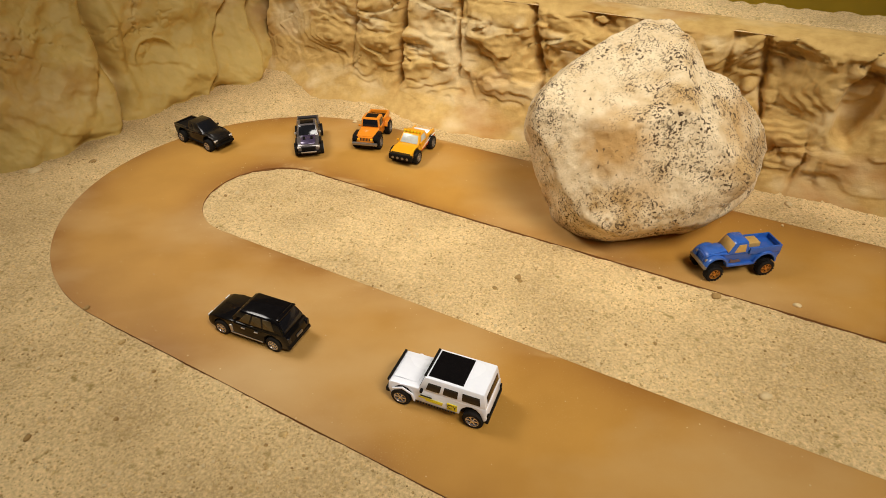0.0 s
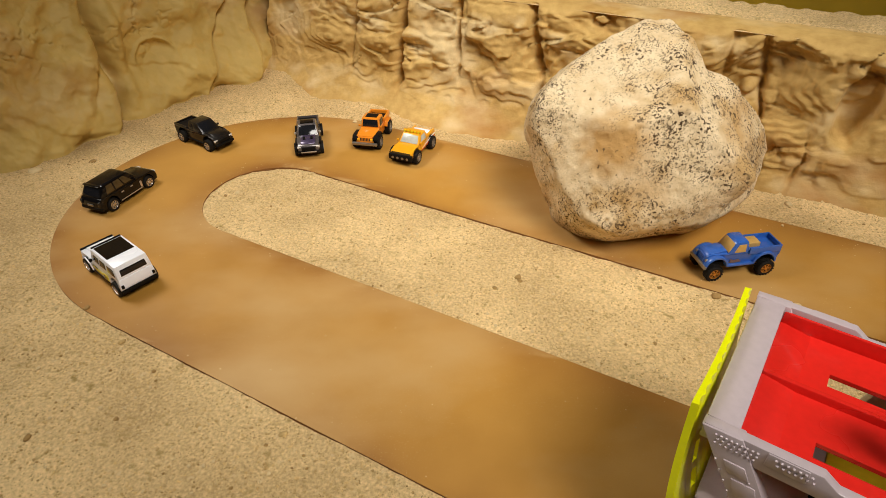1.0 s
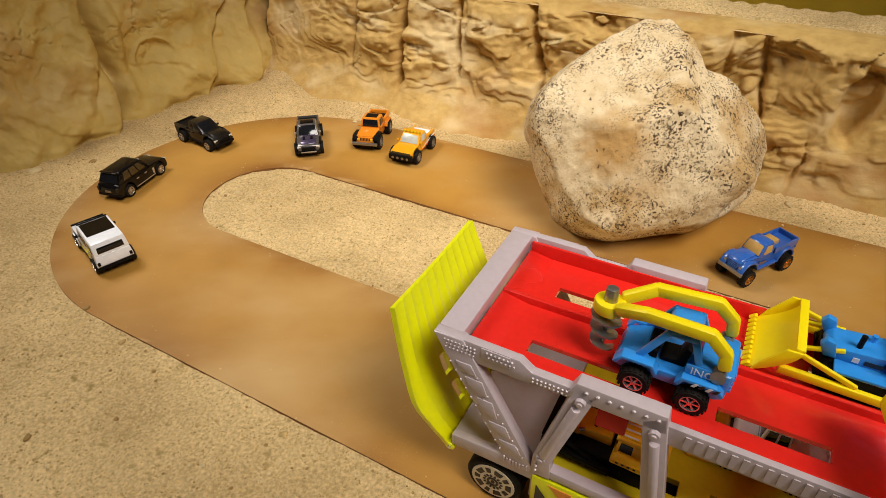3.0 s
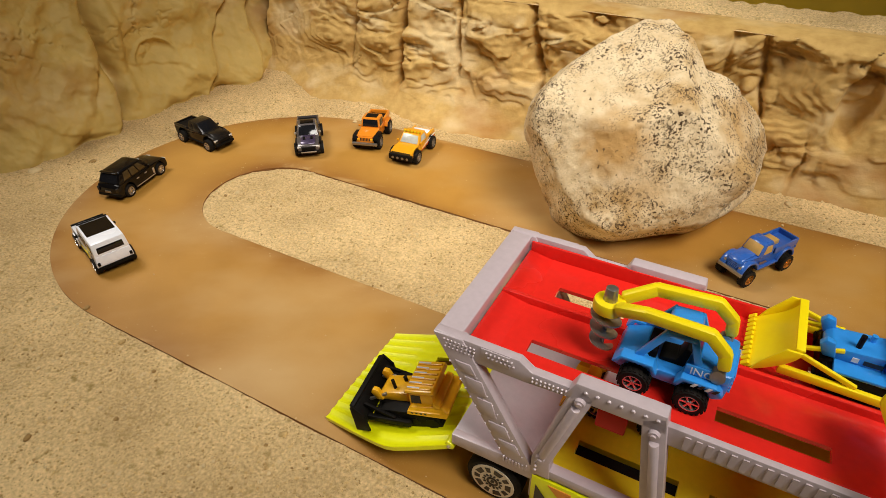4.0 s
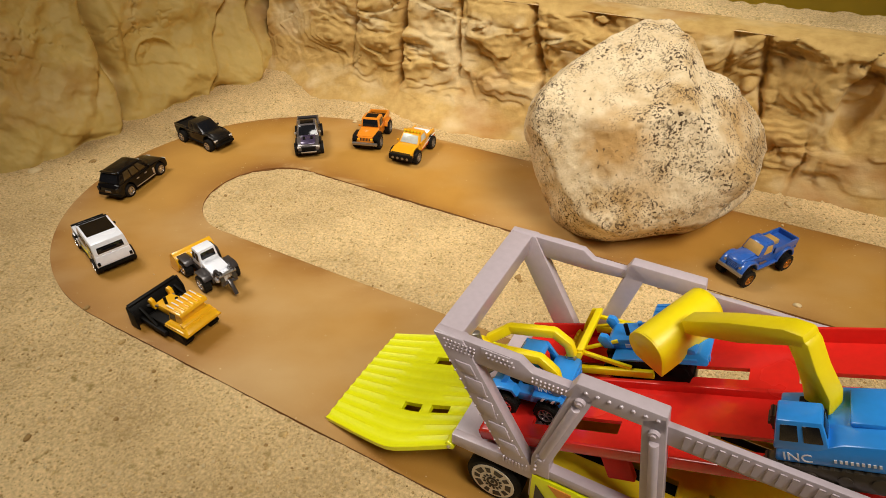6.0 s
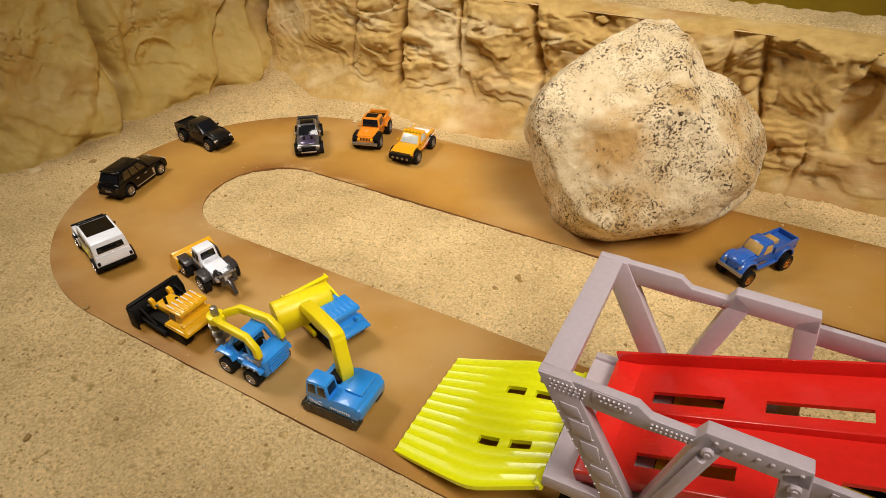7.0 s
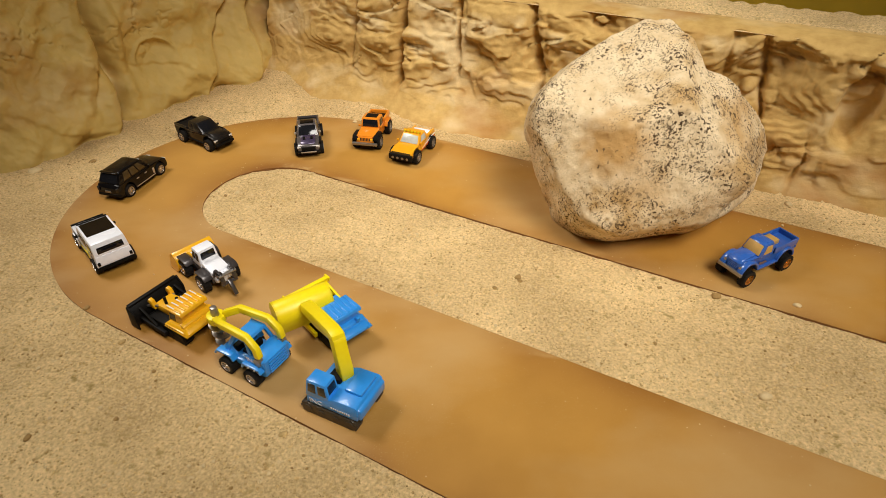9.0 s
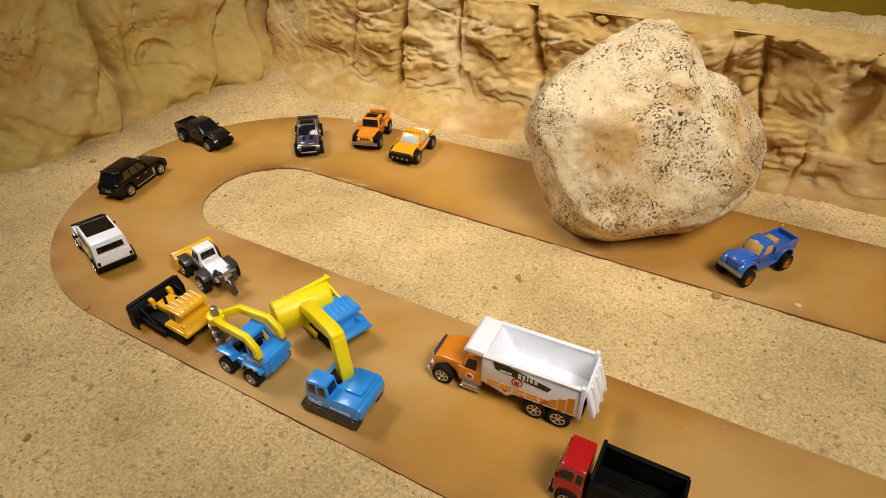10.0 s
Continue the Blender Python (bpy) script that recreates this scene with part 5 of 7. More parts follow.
def excavator():
    o = thing("excavator", "sky-blue toy excavator with yellow arm on grey tracks", "toy excavator", "building machines")
    for s in (-1, 1):
        crawler(o, s * 0.0122, -0.0160, 0.0158, 0.0046, 0.0066, 26, 0.0, TRACK)
    part("undercarriage", box(-0.0130, 0.0130, -0.0090, 0.0090, 0.0030, 0.0085), STEEL, o, bevel=0.0006)
    part("track_frame", box(-0.0160, 0.0160, -0.0147, 0.0147, 0.0034, 0.0052), STEEL, o, bevel=0.0004)
    part("turntable", rod((0, 0, 0.0080), (0, 0, 0.0100), 0.0090, seg=24), BLACK_MATT, o)
    part("house", prism([(-0.0215, 0.0098), (-0.0225, 0.0200), (-0.0210, 0.0222), (-0.0060, 0.0215), (0.0020, 0.0180), (0.0150, 0.0165), (0.0160, 0.0098)], -0.0148, 0.0148), SKY_BLUE, o, bevel=0.0008)
    part("counterweight", prism([(-0.0240, 0.0110), (-0.0245, 0.0190), (-0.0205, 0.0215), (-0.0200, 0.0110)], -0.0140, 0.0140), SKY_BLUE, o, bevel=0.0010)
    part("engine_cover", box(-0.0200, -0.0080, -0.0120, 0.0060, 0.0212, 0.0240), SKY_BLUE, o, bevel=0.0010)
    c = Cabin(-0.0020, 0.0160, -0.0005, 0.0135, 0.0058, 0.0052, 0.0160, 0.0305)
    off = Vector((0, 0.0090, 0))
    for k in list(c.faces):
        c.faces[k] = [tuple(Vector(p) + off) for p in c.faces[k]]
    c.pts = [tuple(Vector(p) + off) for p in c.pts]
    cab = part("cab", c.body(), SKY_BLUE, o, bevel=0.0008)
    for u0, u1 in ((0.08, 0.44), (0.54, 0.90)):
        part("window", c.panel("L", u0, u1, 0.32, 0.86), BLACK_GLASS, o, bevel=0.0003)
    part("window", c.panel("R", 0.15, 0.85, 0.35, 0.86), BLACK_GLASS, o, bevel=0.0003)
    part("windscreen", c.panel("F", 0.12, 0.88, 0.30, 0.88), BLACK_GLASS, o, bevel=0.0003)
    part("rear_window", c.panel("B", 0.15, 0.85, 0.4, 0.86), BLACK_GLASS, o, bevel=0.0003)
    m = Matrix.Translation((0.0085, 0.0150, 0.0130)) @ Matrix.Rotation(math.pi, 4, "Z") @ Matrix.Rotation(radians(90), 4, "X")
    part("letters", lettering("INC", 0.0056, 0.00012), PRINT_WHITE, o, "white letters", m=m)
    for i in range(9):
        part("print_mark", box(-0.0035 - i * 0.0016, -0.0027 - i * 0.0016, 0.0147, 0.01515, 0.0128, 0.0142), PRINT_WHITE, o)
    part("boom_foot", box(-0.0010, 0.0080, -0.0072, 0.0010, 0.0170, 0.0225), BLACK_MATT, o, bevel=0.0005)
    turn = Matrix.Translation((0.0005, -0.0070, 0)) @ Matrix.Rotation(radians(-31), 4, "Z")
    part("boom", prism([(-0.0050, 0.0180), (-0.0060, 0.0270), (-0.0025, 0.0380), (-0.0005, 0.0500), (0.0040, 0.0545), (0.0095, 0.0510), (0.0065, 0.0400), (0.0050, 0.0290), (0.0050, 0.0185)], -0.0045, 0.0045), YELLOW, o, "yellow excavator boom", bevel=0.0018, m=turn)
    part("stick", prism([(0.0000, 0.0475), (0.0010, 0.0540), (0.0090, 0.0540), (0.0330, 0.0470), (0.0600, 0.0370), (0.0600, 0.0285), (0.0300, 0.0370), (0.0080, 0.0460)], -0.0046, 0.0046), YELLOW, o, bevel=0.0018, m=turn)
    cx, cz = 0.0690, 0.0262
    ang = [radians(-40 + 13 * i) for i in range(19)]
    arc = [(cx + 0.0100 * math.cos(t), cz + 0.0100 * math.sin(t)) for t in ang]
    inn = [(cx + 0.0086 * math.cos(t), cz + 0.0086 * math.sin(t)) for t in ang]
    bucket = part("bucket", prism(arc + [(cx - 0.0065, cz - 0.0130), (cx - 0.0052, cz - 0.0120)] + inn[::-1], -0.0200, 0.0200), YELLOW, o, "wide rounded yellow digging bucket", bevel=0.0002, m=turn)
    for s in (-1, 1):
        part("bucket_side", prism(arc + [(cx - 0.0065, cz - 0.0130)], s * 0.0190, s * 0.0204), YELLOW, bucket, bevel=0.0003)
    return o


def dump_truck():
    o = thing("dump_truck", "orange toy dump truck with a long white body, tailgate ajar", "toy truck", "trucks")
    r = 0.0075
    axles = (0.0412, -0.0224, -0.0376)
    part("chassis", box(-0.0500, 0.0480, -0.0070, 0.0070, 0.0060, 0.0110), BLACK_MATT, o, bevel=0.0006)
    part("bonnet", prism([(0.0250, 0.0080), (0.0250, 0.0225), (0.0400, 0.0215), (0.0490, 0.0185), (0.0505, 0.0085), (0.0475, 0.0085), (0.0460, 0.0135), (0.0391, 0.0165), (0.0320, 0.0135), (0.0305, 0.0080)], -0.0130, 0.0130, taper=lambda x, z: 1 - 0.22 * max(0, (x - 0.030) / 0.020) * (1 if z > 0.016 else 0)), ORANGE, o, bevel=0.0009)
    c = Cabin(0.0140, 0.0295, 0.0150, 0.0250, 0.0135, 0.0118, 0.0200, 0.0320)
    part("cab_base", box(0.0140, 0.0300, -0.0140, 0.0140, 0.0085, 0.0210), ORANGE, o, bevel=0.0008)
    part("cab", c.body(), ORANGE, o, bevel=0.0009)
    part("windscreen", c.panel("F", 0.06, 0.94, 0.10, 0.90), BLACK_GLASS, o, bevel=0.0003)
    for f in "LR":
        part("window", c.panel(f, 0.25, 0.80, 0.10, 0.80), BLACK_GLASS, o, bevel=0.0003)
    part("grille", box(0.0498, 0.0512, -0.0085, 0.0085, 0.0095, 0.0180), CHROME, o, bevel=0.0004)
    part("hood_trim", box(0.0485, 0.0500, -0.0095, 0.0095, 0.0178, 0.0196), PURPLE, o, "violet bonnet trim", bevel=0.0003)
    part("front_bumper", box(0.0500, 0.0528, -0.0135, 0.0135, 0.0052, 0.0088), CHROME, o, bevel=0.0006)
    lamps(o, 0.0495, (-0.0112, 0.0112), 0.0125, 0.0032, 0.0026)
    for s in (-1, 1):
        part("fuel_tank", rod((0.0160, s * 0.0122, 0.0072), (0.0270, s * 0.0122, 0.0072), 0.0034, seg=16), CHROME, o, "chrome tank below the cab")
        part("step", box(0.0150, 0.0280, s * 0.0120, s * 0.0155, 0.0035, 0.0050), CHROME, o, bevel=0.0003)
        part("door_print", rod((0.0220, s * 0.0139, 0.0150), (0.0220, s * 0.01425, 0.0150), 0.0030, seg=20), PRINT_WHITE, o, "round door emblem")
        part("door_print", rod((0.0220, s * 0.0139, 0.0150), (0.0220, s * 0.01445, 0.0150), 0.0018, seg=16), RED_PAINT, o)
    # the tipping body: sloping floor, two sides, a hood over the cab and a swinging tailgate
    x0, x1, z0, z1, y = -0.0490, 0.0125, 0.0152, 0.0412, 0.0160
    for s in (-1, 1):
        side = part("body_side", prism([(x0, z0), (x0, z1), (x1, z1 + 0.0010), (x1, z0 + 0.002), (-0.0040, z0 - 0.0035), (-0.0080, z0)], s * (y - 0.0016), s * y), WHITE, o, "white body side with orange and black print", bevel=0.0003)
        f = lambda dx: s * (y + dx)
        part("name_band", prism([(-0.0310, z1 - 0.0085), (-0.0040, z1 - 0.0020), (0.0060, z1 - 0.0020), (0.0040, z1 - 0.0080), (-0.0290, z1 - 0.0120)][::1], f(0), f(0.00035)), PRINT_BLACK, side, "black band with unreadable lettering")
        for k, (a, b) in enumerate(((-0.0225, -0.0205), (-0.0195, -0.0178), (-0.0168, -0.0158), (-0.0148, -0.0132), (-0.0122, -0.0104), (-0.0065, -0.0035), (-0.0030, 0.0010))):
            h = 0.0042 if k < 5 else 0.0012
            part("name_bar", box(a, b, f(0.0003), f(0.0006), z1 - 0.0090 + (0.001 if k > 4 else 0), z1 - 0.0090 + h + (0.001 if k > 4 else 0)), PRINT_WHITE, side)
        for i in range(4):
            a = x0 + 0.0035 + i * 0.0050
            part("print_panel", prism([(a, z0 + 0.0020), (a + 0.0042, z0 + 0.0020), (a + 0.0042, z0 + 0.0150 - i * 0.0032), (a, z0 + 0.0165 - i * 0.0032)], f(0), f(0.00035)), PRINT_ORANGE, side, "orange printed stripe")
        for i in range(5):
            a = -0.0320 + i * 0.0085
            for zz in (z0 + 0.0022, z0 + 0.0050):
                part("print_panel", box(a, a + 0.0072, f(0), f(0.00035), zz, zz + 0.0015), PRINT_ORANGE, side)
        part("emblem", rod((-0.0100, f(0), z0 + 0.0125), (-0.0100, f(0.0005), z0 + 0.0125), 0.0036, seg=20), RED_PAINT, side)
        part("emblem", rod((-0.0100, f(0), z0 + 0.0125), (-0.0100, f(0.0007), z0 + 0.0125), 0.0026, seg=20), PRINT_WHITE, side)
        part("emblem", box(-0.0116, -0.0084, f(0.0006), f(0.0009), z0 + 0.0108, z0 + 0.0142), RED_PAINT, side)
        for i in range(6):
            part("red_mark", box(-0.0500 + i * 0.0115, -0.0475 + i * 0.0115, f(0), f(0.0004), z0 + 0.0003, z0 + 0.0011), RED_PAINT, side)
        part("top_rail", box(x0, x1, s * (y - 0.0020), s * (y + 0.0008), z1 - 0.0012, z1 + 0.0004), WHITE, o, bevel=0.0003)
        part("rear_post", box(x0 - 0.0012, x0 + 0.0012, s * (y - 0.0020), s * (y + 0.0008), z0, z1 + 0.0018), WHITE, o, bevel=0.0003)
    part("body_floor", prism([(x0, z0), (x0, z0 + 0.0015), (0.0010, z0 + 0.0055), (x1, z1), (x1 + 0.0015, z1), (x1 + 0.0015, z0)], -y + 0.0012, y - 0.0012), WHITE, o, bevel=0.0003)
    part("cab_hood", prism([(x1 - 0.0010, z1 - 0.0030), (x1 - 0.0010, z1 + 0.0012), (x1 + 0.0110, z1 + 0.0016), (x1 + 0.0135, z1 - 0.0012), (x1 + 0.0135, z1 - 0.0024)], -0.0155, 0.0155), WHITE, o, "white hood reaching over the cab", bevel=0.0005)
    gate = part("tailgate", prism([(-0.0498, 0.0400), (-0.0513, 0.0400), (-0.0580, 0.0190), (-0.0560, 0.0165), (-0.0545, 0.0185)], -0.0150, 0.0150), WHITE, o, "white tailgate hanging open", bevel=0.0004)
    for k in (-0.009, 0.0, 0.009):
        part("gate_rib", prism([(-0.0513, 0.0390), (-0.0528, 0.0390), (-0.0590, 0.0195), (-0.0576, 0.0190)], k - 0.0010, k + 0.0010), WHITE, gate)
    resize(o, 1.01, 1.0, 0.97)
    for a in axles:
        for s in (-1, 1):
            wheel(o, a, s * 0.0130, r, r, 0.0064, CHROME, 6, False)
    return o


def tipper():
    o = thing("tipper_truck", "red cab-over toy tipper truck with a black body", "toy truck", "trucks")
    part("chassis", box(-0.0370, 0.0400, -0.0075, 0.0075, 0.0060, 0.0120), BLACK_MATT, o, bevel=0.0006)
    part("cab_base", box(0.0210, 0.0420, -0.0145, 0.0145, 0.0085, 0.0220), RED_PAINT, o, bevel=0.0010)
    c = Cabin(0.0210, 0.0420, 0.0215, 0.0385, 0.0142, 0.0130, 0.0215, 0.0365)
    part("cab", c.body(), RED_PAINT, o, bevel=0.0014)
    part("windscreen", c.panel("F", 0.06, 0.94, 0.10, 0.80), BLACK_GLASS, o, bevel=0.0003)
    for f in "LR":
        for u0, u1 in ((0.10, 0.32), (0.42, 0.88)):
            part("window", c.panel(f, u0, u1, 0.14, 0.72), BLACK_GLASS, o, bevel=0.0003)
    part("front_bumper", box(0.0405, 0.0440, -0.0148, 0.0148, 0.0055, 0.0105), BLACK_MATT, o, bevel=0.0007)
    part("grille", box(0.0415, 0.0428, -0.0110, 0.0110, 0.0125, 0.0190), BLACK_MATT, o, bevel=0.0004)
    lamps(o, 0.0436, (-0.0115, 0.0115), 0.0080, 0.0040, 0.0024)
    mirrors(o, 0.0400, 0.0140, 0.0255, BLACK_MATT)
    for s in (-1, 1):
        part("body_side", prism([(-0.0375, 0.0130), (-0.0385, 0.0330), (0.0165, 0.0345), (0.0165, 0.0130)], s * 0.0148, s * 0.0168), BLACK_MATT, o, "black body side", bevel=0.0005)
        part("top_rail", box(-0.0390, 0.0175, s * 0.0140, s * 0.0176, 0.0328, 0.0348), BLACK_MATT, o, bevel=0.0005)
        for i in range(5):
            part("side_rib", box(-0.0350 + i * 0.0115, -0.0336 + i * 0.0115, s * 0.0165, s * 0.0178, 0.0140, 0.0330), BLACK_MATT, o, bevel=0.0003)
    part("body_floor", box(-0.0375, 0.0165, -0.0150, 0.0150, 0.0125, 0.0150), BLACK_MATT, o, bevel=0.0004)
    for i in range(9):
        part("floor_rib", box(-0.0360, 0.0150, -0.0130 + i * 0.0032, -0.0122 + i * 0.0032, 0.0149, 0.0155), BLACK_MATT, o)
    part("headboard", box(0.0160, 0.0185, -0.0165, 0.0165, 0.0130, 0.0385), BLACK_MATT, o, bevel=0.0006)
    part("tailgate", box(-0.0400, -0.0377, -0.0165, 0.0165, 0.0130, 0.0340), BLACK_MATT, o, bevel=0.0005)
    for a in (0.0310, -0.0120, -0.0280):
        for s in (-1, 1):
            wheel(o, a * 0.78, s * 0.0106, 0.0066, 0.0066, 0.0058, CHROME, 6, False)
    resize(o, 0.78, 0.80, 0.90)
    return o


def slotted(xs, ys, holes, z0, z1):
    """A plate on the grid xs by ys with the cells in holes left open."""
    bm = bmesh.new()
    lo = [[bm.verts.new((x, y, z0)) for y in ys] for x in xs]
    hi = [[bm.verts.new((x, y, z1)) for y in ys] for x in xs]
    full = {(i, j) for i in range(len(xs) - 1) for j in range(len(ys) - 1)} - set(holes)
    for i, j in full:
        bm.faces.new((hi[i][j], hi[i + 1][j], hi[i + 1][j + 1], hi[i][j + 1]))
        bm.faces.new((lo[i][j], lo[i][j + 1], lo[i + 1][j + 1], lo[i + 1][j]))
        for (di, dj), (a, b), (c, d) in (((-1, 0), (0, 0), (0, 1)), ((1, 0), (1, 0), (1, 1)), ((0, -1), (0, 0), (1, 0)), ((0, 1), (0, 1), (1, 1))):
            if (i + di, j + dj) not in full:
                bm.faces.new((lo[i + a][j + b], lo[i + c][j + d], hi[i + c][j + d], hi[i + a][j + b]))
    return bm


# ---- the car transporter: x forward, y to its far side, origin under the rear wheel ----
HINGE = Matrix.Translation((0.100, 0, 0.0900))
GATE_AT = (-0.0255, 0.0410, 0.0325)


def rivets(bm, a, b, n, y, out, r=0.00075):
    for i in range(n):
        t = i / max(1, n - 1)
        x, z = a[0] + (b[0] - a[0]) * t, a[1] + (b[1] - a[1]) * t
        rod((x, y, z), (x, y + out * 0.0007, z), r, r * 0.55, seg=8, bm=bm)
    return bm


def transporter():
    o = thing("car_transporter", "large grey and red toy car transporter with a lime tail ramp", "toy truck", "trucks")
    for y, out in ((0.0, -1), (0.0930, 1)):
        a, b = (y, y + 0.0045) if out < 0 else (y - 0.0045, y)
        P = lambda pts, name, d0=0.0, d1=0.0, lab="": part(name, prism(pts, a - d0, b + d1), LILAC, o, lab, bevel=0.0006)
        # top rail, in steps, then the leaning tail post, the window frame and the long rail
        P([(-0.0325, 0.1165), (0.0090, 0.1165), (0.0150, 0.1120), (0.0345, 0.1120), (0.0345, 0.1060), (0.0120, 0.1045), (-0.0270, 0.1045)], "top_rail", lab="grey top rail with rivets")
        P([(-0.0330, 0.1160), (-0.0180, 0.1165), (0.0235, 0.0420), (0.0080, 0.0420)], "tail_post", 0.0008, 0.0008, "grey leaning tail post with raised panels")
        P([(-0.0240, 0.0360), (-0.0240, 0.0440), (0.0235, 0.0470), (0.0235, 0.0360)], "floor_rail")
        P([(0.0345, 0.1175), (0.0710, 0.1175), (0.0725, 0.1075), (0.0300, 0.1075)], "frame_top", 0.0012, 0.0012)
        P([(0.0345, 0.1175), (0.0430, 0.1110), (0.0290, 0.0560), (0.0300, 0.0440), (0.0200, 0.0440), (0.0200, 0.0560)], "frame_post", 0.0012, 0.0012)
        P([(0.0620, 0.1110), (0.0710, 0.1170), (0.0830, 0.0440), (0.0730, 0.0440)], "frame_post", 0.0012, 0.0012)
        P([(0.0200, 0.0440), (0.0200, 0.0500), (0.0830, 0.0500), (0.0830, 0.0440)], "frame_bottom", 0.0006, 0.0006)
        P([(0.0710, 0.1110), (0.3200, 0.1110), (0.3200, 0.1000), (0.0720, 0.1000)], "long_rail", -0.0006, -0.0006)
        P([(0.0200, 0.0200), (0.0200, 0.0450), (0.3200, 0.0450), (0.3200, 0.0200)], "skirt", -0.0010, -0.0010)
        P([(0.1700, 0.0440), (0.1760, 0.1005), (0.1860, 0.1005), (0.1800, 0.0440)], "side_post")
        P([(0.2900, 0.0440), (0.2900, 0.1005), (0.3100, 0.1005), (0.3100, 0.0440)], "side_post")
        yo = a if out < 0 else b
        bm = bmesh.new()
        for s0, s1, n in (((-0.0270, 0.1140), (-0.0120, 0.1140), 9), ((-0.0260, 0.1118), (-0.0120, 0.1118), 8), ((-0.0265, 0.1096), (-0.0125, 0.1096), 8), ((-0.0060, 0.1146), (0.0060, 0.1146), 7), ((-0.0050, 0.1122), (0.0070, 0.1122), 7),
                          ((0.0160, 0.1102), (0.0310, 0.1102), 9), ((0.0160, 0.1080), (0.0310, 0.1080), 9), ((-0.0240, 0.1010), (0.0060, 0.0470), 12), ((-0.0130, 0.1010), (0.0180, 0.0470), 12)):
            rivets(bm, s0, s1, n, yo + out * 0.0007, out, 0.0006)
        rivets(bm, (0.0390, 0.1140), (0.0680, 0.1140), 7, yo + out * 0.0012, out, 0.0010)
        rivets(bm, (0.0225, 0.0540), (0.0225, 0.0480), 3, yo + out * 0.0012, out, 0.0008)
        tagged(part("rivets", bm, LILAC, o), kind="stuff")
        for cx, cz in ((0.0375, 0.1075), (0.0245, 0.0590), (0.0680, 0.1060), (0.0768, 0.0560)):
            bm = rod((cx, yo, cz), (cx, yo + out * 0.0030, cz), 0.0026, 0.0022, seg=16)
            rod((cx, yo, cz), (cx, yo + out * 0.0038, cz), 0.0012, seg=10, bm=bm)
            part("bolt", bm, LILAC, o)
        for p, q in (((0.0362, 0.1030), (0.0255, 0.0620)), ((0.0690, 0.1010), (0.0760, 0.0600))):
            part("piston", rod((p[0], yo + out * 0.0018, p[1]), (q[0], yo + out * 0.0018, q[1]), 0.0021, seg=12), LILAC, o, bevel=0.0003)
        for k, (x, z, w, h) in enumerate(((-0.0175, 0.1000, 0.0080, 0.0060), (-0.0120, 0.0900, 0.0090, 0.0090), (-0.0060, 0.0780, 0.0080, 0.0100), (0.0010, 0.0660, 0.0090, 0.0070), (0.0070, 0.0560, 0.0090, 0.0060), (-0.0020, 0.1128, 0.0140, 0.0068))):
            t = 0.0014 if k < 5 else 0.0006
            part("raised_panel", prism([(x - w / 2, z + h / 2), (x + w / 2, z + h / 2), (x + w / 2 + (0.003 if k < 5 else 0), z - h / 2), (x - w / 2 + (0.003 if k < 5 else 0), z - h / 2)], *sorted((yo, yo + out * t))), LILAC, o, bevel=0.0004)
        for i in range(16):
            part("rail_rib", box(0.0790 + i * 0.0042, 0.0812 + i * 0.0042, *sorted((yo - out * 0.0015, yo - out * 0.0001)), 0.1020, 0.1092), LILAC, o)
        for i in range(8):
            part("rail_rib", box(0.0055 + i * 0.0017, 0.0063 + i * 0.0017, *sorted((yo, yo + out * 0.0014)), 0.0430, 0.0465), LILAC, o)
        sign = part("sign_panel", box(0.0215, 0.0900, *sorted((yo - out * 0.0004, yo + out * 0.0012)), 0.0215, 0.0425), LIME, o, "lime hazard panel with black and orange wedges", bevel=0.0003)
        for pts, mt in (([(0.0240, 0.0230), (0.0240, 0.0360), (0.0330, 0.0230)], PRINT_BLACK), ([(0.0300, 0.0400), (0.0420, 0.0400), (0.0420, 0.0260)], PRINT_ORANGE), ([(0.0355, 0.0230), (0.0470, 0.0390), (0.0500, 0.0390), (0.0390, 0.0230)], PRINT_WHITE), ([(0.0520, 0.0400), (0.0640, 0.0400), (0.0640, 0.0240)], PRINT_BLACK)):
            part("sign_wedge", prism(pts, *sorted((yo + out * 0.0010, yo + out * 0.0016))), mt, sign)
    part("tail_beam", prism([(-0.0325, 0.1030), (-0.0325, 0.1165), (-0.0200, 0.1165), (-0.0200, 0.1150), (-0.0215, 0.1030)], 0.0045, 0.0885), LILAC, o, "grey cross beam above the tail", bevel=0.0006)
    part("tail_floor", box(-0.0245, 0.0230, 0.0045, 0.0885, 0.0380, 0.0420), LILAC, o, bevel=0.0005)
    bm = slotted([0.0235, 0.0360, 0.0860, 0.1000, 0.1500, 0.1640, 0.2140, 0.3180], [0.0045, 0.0200, 0.0290, 0.0640, 0.0730, 0.0885], [(i, j) for i in (1, 3, 5) for j in (1, 3)], 0.0385, 0.0425)
    part("lower_deck", bm, FLOOR_YELLOW, o, "yellow lower deck with long slots")
    part("front_bulkhead", box(0.3140, 0.3190, 0.0045, 0.0885, 0.0425, 0.1000), LILAC, o, bevel=0.0006)
    part("underframe", box(-0.0150, 0.3100, 0.0200, 0.0730, 0.0220, 0.0385), BLACK_MATT, o, bevel=0.0008)
